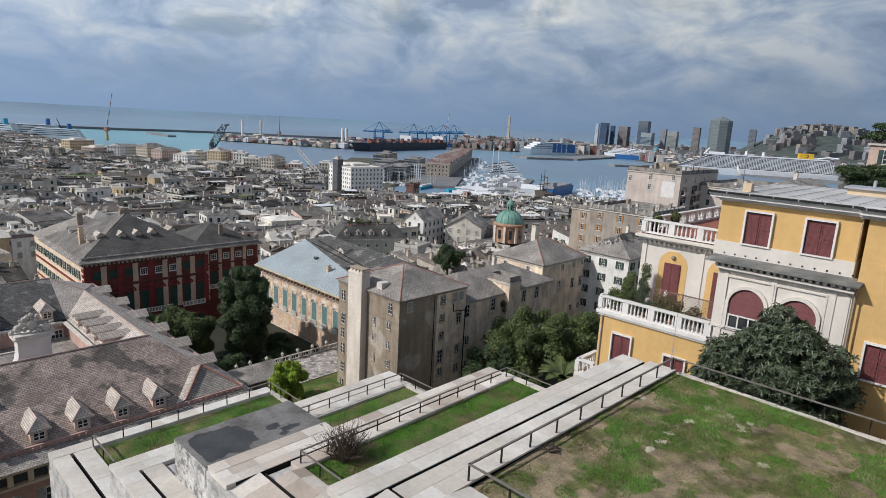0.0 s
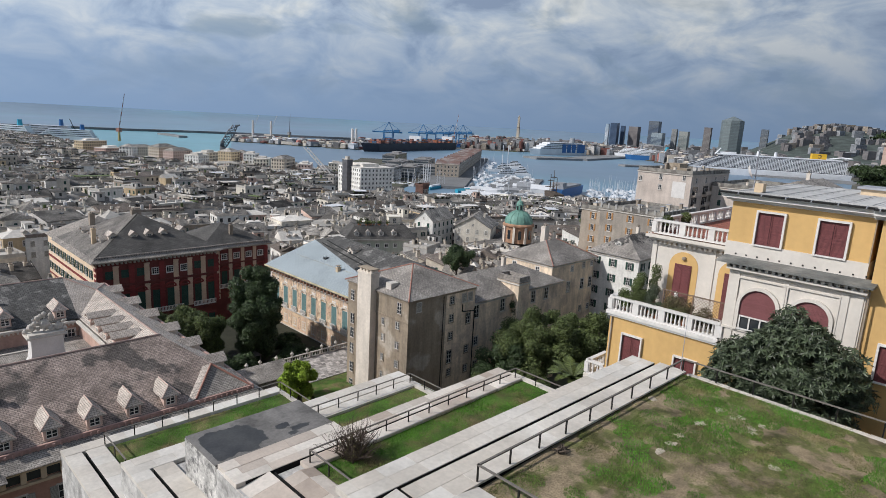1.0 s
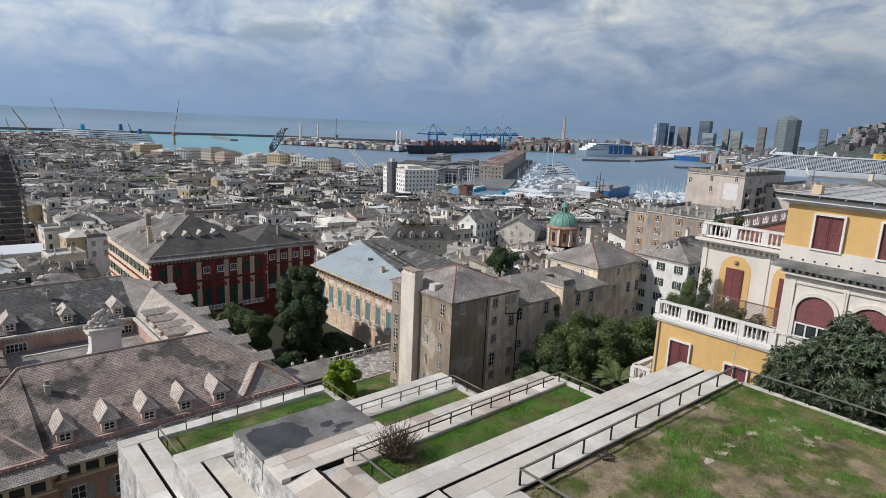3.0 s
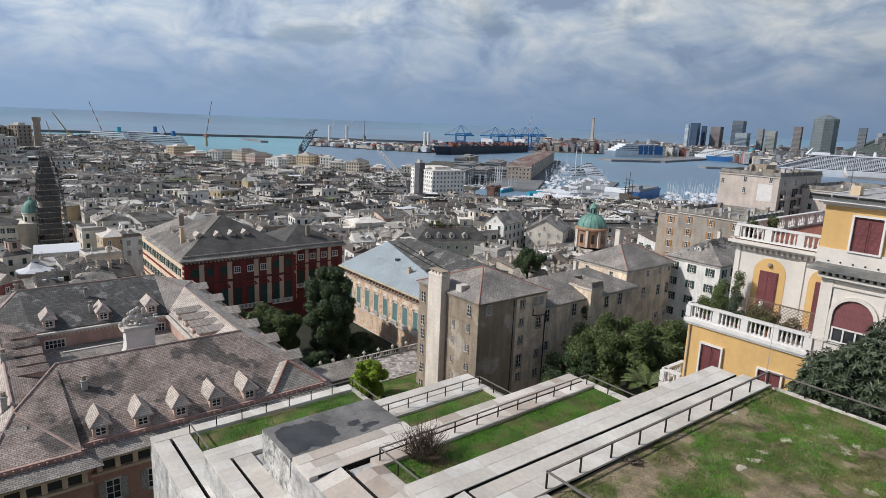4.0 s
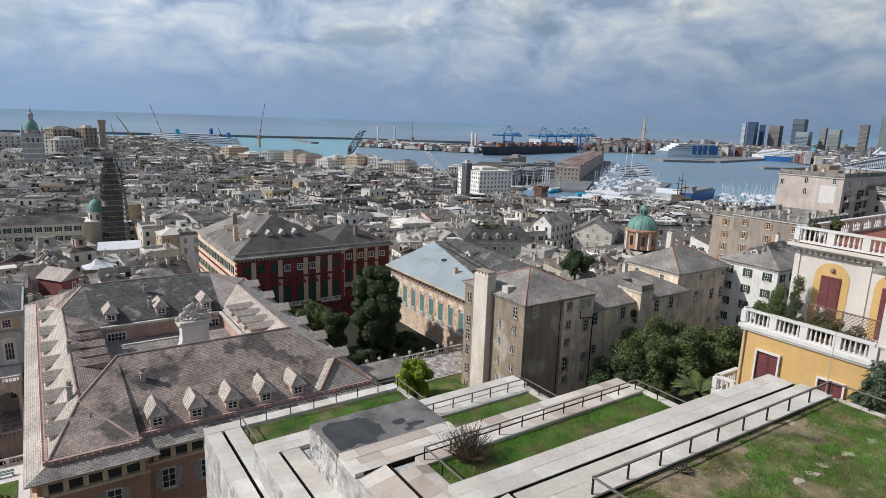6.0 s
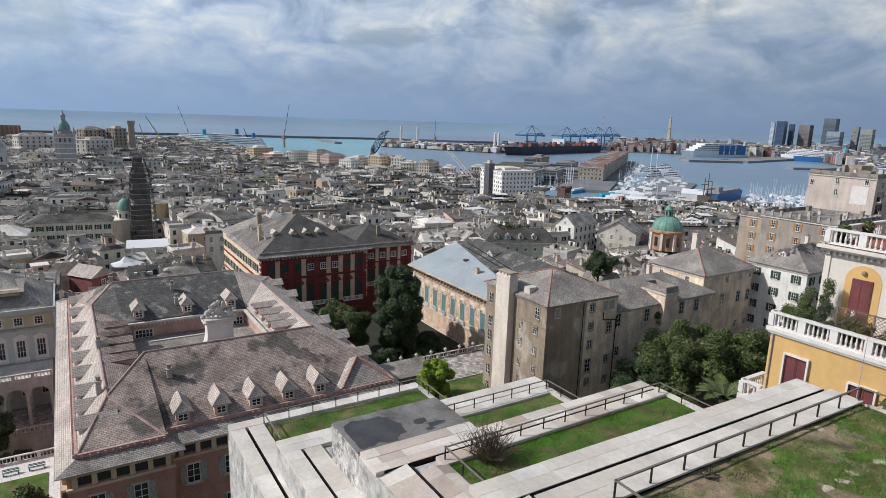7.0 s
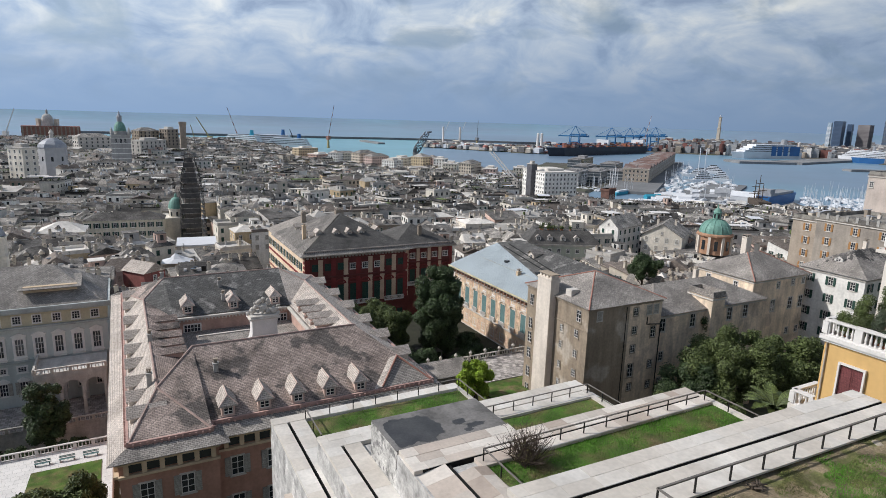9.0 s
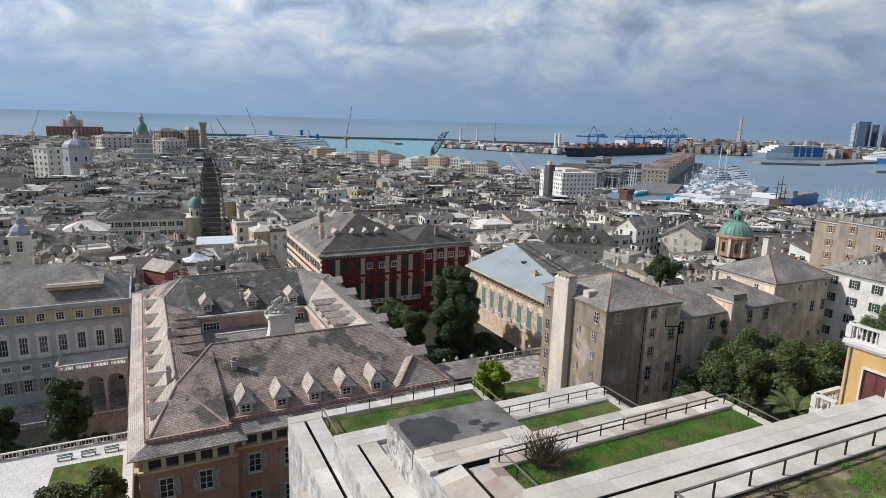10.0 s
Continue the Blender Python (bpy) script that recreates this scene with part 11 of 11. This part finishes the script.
tree("magnolia_tree", -22.5, 103, 27, clumps(18, 32, 3.2, 3.0, 0.5, 8.0, 0.8, 1.3), 18000, 0.2, LEAF_DARK, "dark evergreen in the sunk garden", 28, 0.3, 7)
tree("holm_oak", -6.8, 78.8, 30, clumps(19, 18, 2.4, 2.2, 0.8, 5.0, 0.9, 1.4), 9500, 0.24, LEAF_MID, "dark green tree in the white court", 29, 0.25, 6)
tree("holm_oak", -12.0, 79.8, 30, clumps(20, 18, 2.4, 2.2, 0.6, 4.8, 0.9, 1.4), 9500, 0.24, LEAF_MID, "dark green tree in the white court", 30, 0.25, 6)
for x_, y_, n_ in ((-20, 101, 5), (-16, 100.4, 5), (-9.5, 100.8, 5)):
    tree("hedge_shrub", x_, y_, 28, clumps(int(x_ * -3), 10, 2.4, 1.0, 0.4, 2.0, 0.6, 1.0), 4000, 0.22, LEAF_DARK, "dark hedge shrub along the court", 31 + n_, 0.1, 4, category="shrub")
# conifer at the edge of the hill
cx_, cy_ = polar(40.5, 68)


def bough(az, r, z, rad):
    x, y = polar(az, r)
    return (x - cx_, y - cy_, z - 66.5, rad)


rc = random.Random(17)
cl = [bough(rc.uniform(36.2, 39.6), rc.uniform(64, 70), lerp(rc.random(), [0, 1], [80.3, 82.2]), rc.uniform(0.6, 1.1)) for _ in range(12)]
cl += [bough(35.0, 67, 80.6, 0.3), bough(35.5, 67, 80.8, 0.45), bough(36.2, 66, 80.7, 0.6)]
cl += [bough(rc.uniform(34.6, 39.5), rc.uniform(62, 70), rc.uniform(75.4, 78.0), rc.uniform(0.8, 1.4)) for _ in range(30)]
cl += [bough(rc.uniform(38.2, 41), rc.uniform(64, 70), rc.uniform(78, 86), rc.uniform(0.8, 1.3)) for _ in range(12)]
tree("cedar_tree", cx_, cy_, 66.5, cl, 34000, 0.22, LEAF_DARK, "dark cedar with level sprays above the villa", 40, 0.35, 9, aspect=0.2, squash=0.4)
plain_house("pink_house", 96, 3.0, 108, 15.6, 60, 80.6, 82.5, S_PINK, ROOF_A, "pink house with green shutters on the hillside", 3.5, 3.6, W_OPENG, "w", chimneys=1)

# bare twiggy bush on the middle garden
t = thing("bare_bush", 18.7, 24.4, 61.45, label="leafless brown twiggy bush on the lawn", category="bush")
rt = random.Random(9)
g = Geo()
for k in range(150):
    q, e = rt.uniform(0, 2 * math.pi), rt.uniform(0.15, 1.25)
    L_ = rt.uniform(0.8, 1.75)
    p0 = Vector((rt.uniform(-0.3, 0.3), rt.uniform(-0.3, 0.3), 0))
    d_ = Vector((math.cos(q) * math.sin(e), math.sin(q) * math.sin(e), math.cos(e) * 1.05))
    p1 = p0 + d_ * L_ * 0.5 + Vector((rt.uniform(-0.1, 0.1), rt.uniform(-0.1, 0.1), 0))
    p2 = p1 + (d_ + Vector((rt.uniform(-0.4, 0.4), rt.uniform(-0.4, 0.4), 0.2))).normalized() * L_ * 0.5
    g.tube(p0, p1, 0.018, 0.012, 4, caps=False)
    g.tube(p1, p2, 0.012, 0.005, 4, caps=False)
    for j in range(4):
        b_ = p1.lerp(p2, rt.uniform(0, 0.9))
        g.tube(b_, b_ + Vector((rt.uniform(-0.3, 0.3), rt.uniform(-0.3, 0.3), rt.uniform(0, 0.35))), 0.007, 0.004, 3, caps=False)
t.scale = (1.25, 1.25, 1.45)
tagged(part("twig", g, TWIG, t), kind="stuff")
tagged(part("dry_leaf", leaf_mesh("dry_leaf", [(0, 0, 0.5, 0.75)], 700, 0.04, LEAF_BROWN, 51, inner=0.1), None, t), kind="stuff")

# palm by the villa steps
t = thing("palm", 42.6, 25.4, 56.6, label="green feather palm below the villa", category="palm")
g = Geo()
g.tube((0, 0, -2), (0, 0, 2.6), 0.28, 0.2, 8)
part("trunk", g, BARK, t)
for k in range(18):
    q = 2 * math.pi * k / 18 + 0.2
    rise_ = 1.5 + 1.6 * ((k * 7) % 5) / 5
    out = Vector((math.cos(q), math.sin(q), 0))
    side = Vector((-math.sin(q), math.cos(q), 0))
    g = Geo()
    prev = Vector((0, 0, 2.5))
    for i in range(14):
        s = (i + 1) / 14
        p_ = out * (2.1 * s) + Vector((0, 0, 2.5 + rise_ * s - 1.5 * s * s))
        g.tube(prev, p_, 0.03, 0.02, 4, caps=False)
        reach = 0.5 * math.sin(math.pi * (0.12 + 0.8 * s))
        for sg in (-1, 1):
            for h_ in (0.2, 0.7):
                b_ = prev.lerp(p_, h_)
                tip = b_ + side * sg * reach + out * 0.22 + Vector((0, 0, 0.08))
                w_ = (p_ - prev) * 0.3
                g.poly((b_ - w_, b_ + w_, tip + w_ * 0.4, tip - w_ * 0.4))
        prev = p_
    part("frond", g, LEAF_MID, t)

# balcony plants and trellis of the villa
rp = random.Random(31)
for k, (x_, y_) in enumerate(((38.5, 19.4), (38.6, 18.6), (38.9, 17.8), (38.5, 17.1), (40.2, 19.5), (39.5, 18.9), (38.7, 16.0), (39.8, 16.6), (38.6, 15.2), (41.5, 18.9))):
    t = thing("potted_plant", x_, y_, 67.62, label="leafy shrub in a terracotta pot", category="plant", group="balcony plants")
    g = Geo()
    g.lathe(0, 0, [(0.17, 0), (0.25, 0.4), (0.28, 0.42), (0.28, 0.5), (0.2, 0.5)], 10)
    part("pot", g, TERRA, t)
    hh = (1.3, 1.2, 1.9, 0.9, 2.2, 2.0, 0.8, 1.2, 0.9, 2.8)[k]
    part("foliage", leaf_mesh("foliage", [(rp.uniform(-0.25, 0.25), rp.uniform(-0.25, 0.25), 0.6 + (hh - 0.6) * i / 4, 0.4) for i in range(5)], 2300, 0.07, rp.choice((LEAF_MID, LEAF_GREY, LEAF_MID, LEAF_MID)), 60 + k, aspect=0.35), None, t)
t = thing("trellis", 38.55, 12.8, 67.6, label="weathered brown lattice trellis with climbing plants", category="trellis")
lat = mat("lattice_wood", (0.17, 0.12, 0.09), 0.9, 0.2, 2, 10)
for k in range(-8, 24):
    for sg in (-1, 1):
        y0, y1 = k * 0.22, k * 0.22 + sg * 1.9
        z0, z1 = 0.25, 2.15
        if sg < 0:
            y0 += 1.9
            y1 += 1.9
        pts = []
        ya, yb = y0, y1
        if max(ya, yb) < 0 or min(ya, yb) > 4.0:
            continue
        f0 = (0 - ya) / (yb - ya) if min(ya, yb) < 0 else None
        s0, s1 = 0.0, 1.0
        lo_, hi_ = sorted(((0 - ya) / (yb - ya), (4.0 - ya) / (yb - ya)))
        s0, s1 = max(s0, lo_), min(s1, hi_)
        if s1 - s0 < 0.05:
            continue
        g = Geo()
        g.tube((0.012 * sg, ya + (yb - ya) * s0, z0 + (z1 - z0) * s0), (0.012 * sg, ya + (yb - ya) * s1, z0 + (z1 - z0) * s1), 0.016, n=4)
        part("lath", g, lat, t)
for y_ in (0, 2.0, 4.0):
    g = Geo()
    g.box(-0.04, y_ - 0.04, 0, 0.04, y_ + 0.04, 2.25)
    part("post", g, lat, t)
g = Geo()
g.box(-0.03, 0, 2.15, 0.03, 4.0, 2.22)
part("top_rail", g, lat, t)
part("climber", leaf_mesh("climber", [(0.1, 0.6, 0.6, 0.45), (0.1, 1.6, 0.7, 0.5), (0.1, 2.6, 0.9, 0.55), (0.1, 3.5, 1.1, 0.55), (0.1, 3.2, 0.5, 0.5), (0.1, 2.2, 1.4, 0.35), (0.25, 1.2, 1.1, 0.5), (0.25, 2.9, 1.5, 0.45)], 5200, 0.06, LEAF_BROWN, 80), None, t)
g = Geo()
g.lathe(0, 0, [(0.16, 0), (0.16, 0.08), (0.1, 0.2), (0.17, 0.7), (0.2, 1.1), (0.12, 1.35), (0.13, 1.5), (0.04, 1.68)], 10)
ob = part("folded_parasol", g, WHITE, None, at=(40.6, 16.8, 67.62))
tagged(ob, "folded white garden parasol on the balcony", "parasol")
for k, (x_, y_) in enumerate(((43.2, 19.3), (46.5, 19.3))):
    t = thing("potted_plant", x_, y_, 72.87, label="clipped box ball in a dark pot", category="plant", group="terrace plants")
    g = Geo()
    g.lathe(0, 0, [(0.25, 0), (0.34, 0.5), (0.28, 0.5)], 10)
    part("pot", g, IRON, t)
    part("foliage", leaf_mesh("foliage", [(0, 0, 0.85, 0.42)], 900, 0.06, LEAF_MID, 90 + k, inner=0.8), None, t)
# stone patches and a broken branch on the upper lawn
rp = random.Random(5)
for x_, y_ in ((29.34, 9.23), (29.32, 8.3), (29.21, 7.29), (28.17, 7.35), (27.17, 9.31), (25.29, 9.46), (24.3, 9.38), (23.24, 9.42), (27.86, 11.97), (25.74, 5.7), (28.6, 7.5), (28.9, 8.5)):
    g = Geo()
    n_ = 9
    ring_ = [(rp.uniform(0.12, 0.34) * math.cos(2 * math.pi * i / n_) * 1.2, rp.uniform(0.12, 0.34) * math.sin(2 * math.pi * i / n_)) for i in range(n_)]
    for i in range(n_):
        p0, p1 = ring_[i], ring_[(i + 1) % n_]
        g.poly(((*p0, -0.05), (*p1, -0.05), (p1[0] * 0.85, p1[1] * 0.85, 0.012), (p0[0] * 0.85, p0[1] * 0.85, 0.012)))
    g.poly([(a_ * 0.85, b_ * 0.85, 0.012) for a_, b_ in ring_])
    ob = part("stone", g, mat("earthy_stone", (0.42, 0.37, 0.30), 0.9, 0.3, 3, 12, second=(0.30, 0.25, 0.18), cut=0.58), None, at=(x_, y_, 66.94))
    tagged(ob, "flat pale stone sunk in the turf", "stone", "lawn stones")

# thin rod at the corner of the upper lawn, and a dry branch
g = Geo()
g.tube((32.3, 12.55, 67.0), (32.3, 12.55, 70.4), 0.025, 0.012, 6)
solo("thin_rod", g, LEAD, "thin grey metal rod at the lawn corner", "rod")
t = thing("dry_branch", 19.92, 12.1, 66.95, label="broken dry branch lying on the turf", category="branch")
for k in range(22):
    q, rr_ = rp.uniform(0, 6.28), rp.uniform(0.12, 0.4)
    o_ = rp.uniform(-0.2, 0.2), rp.uniform(-0.14, 0.14)
    g = Geo()
    g.tube((*o_, rp.uniform(0.02, 0.2)), (o_[0] + rr_ * math.cos(q), o_[1] + rr_ * math.sin(q), rp.uniform(0.02, 0.3)), 0.05, 0.02, 5)
    part("twig", g, BARK, t)
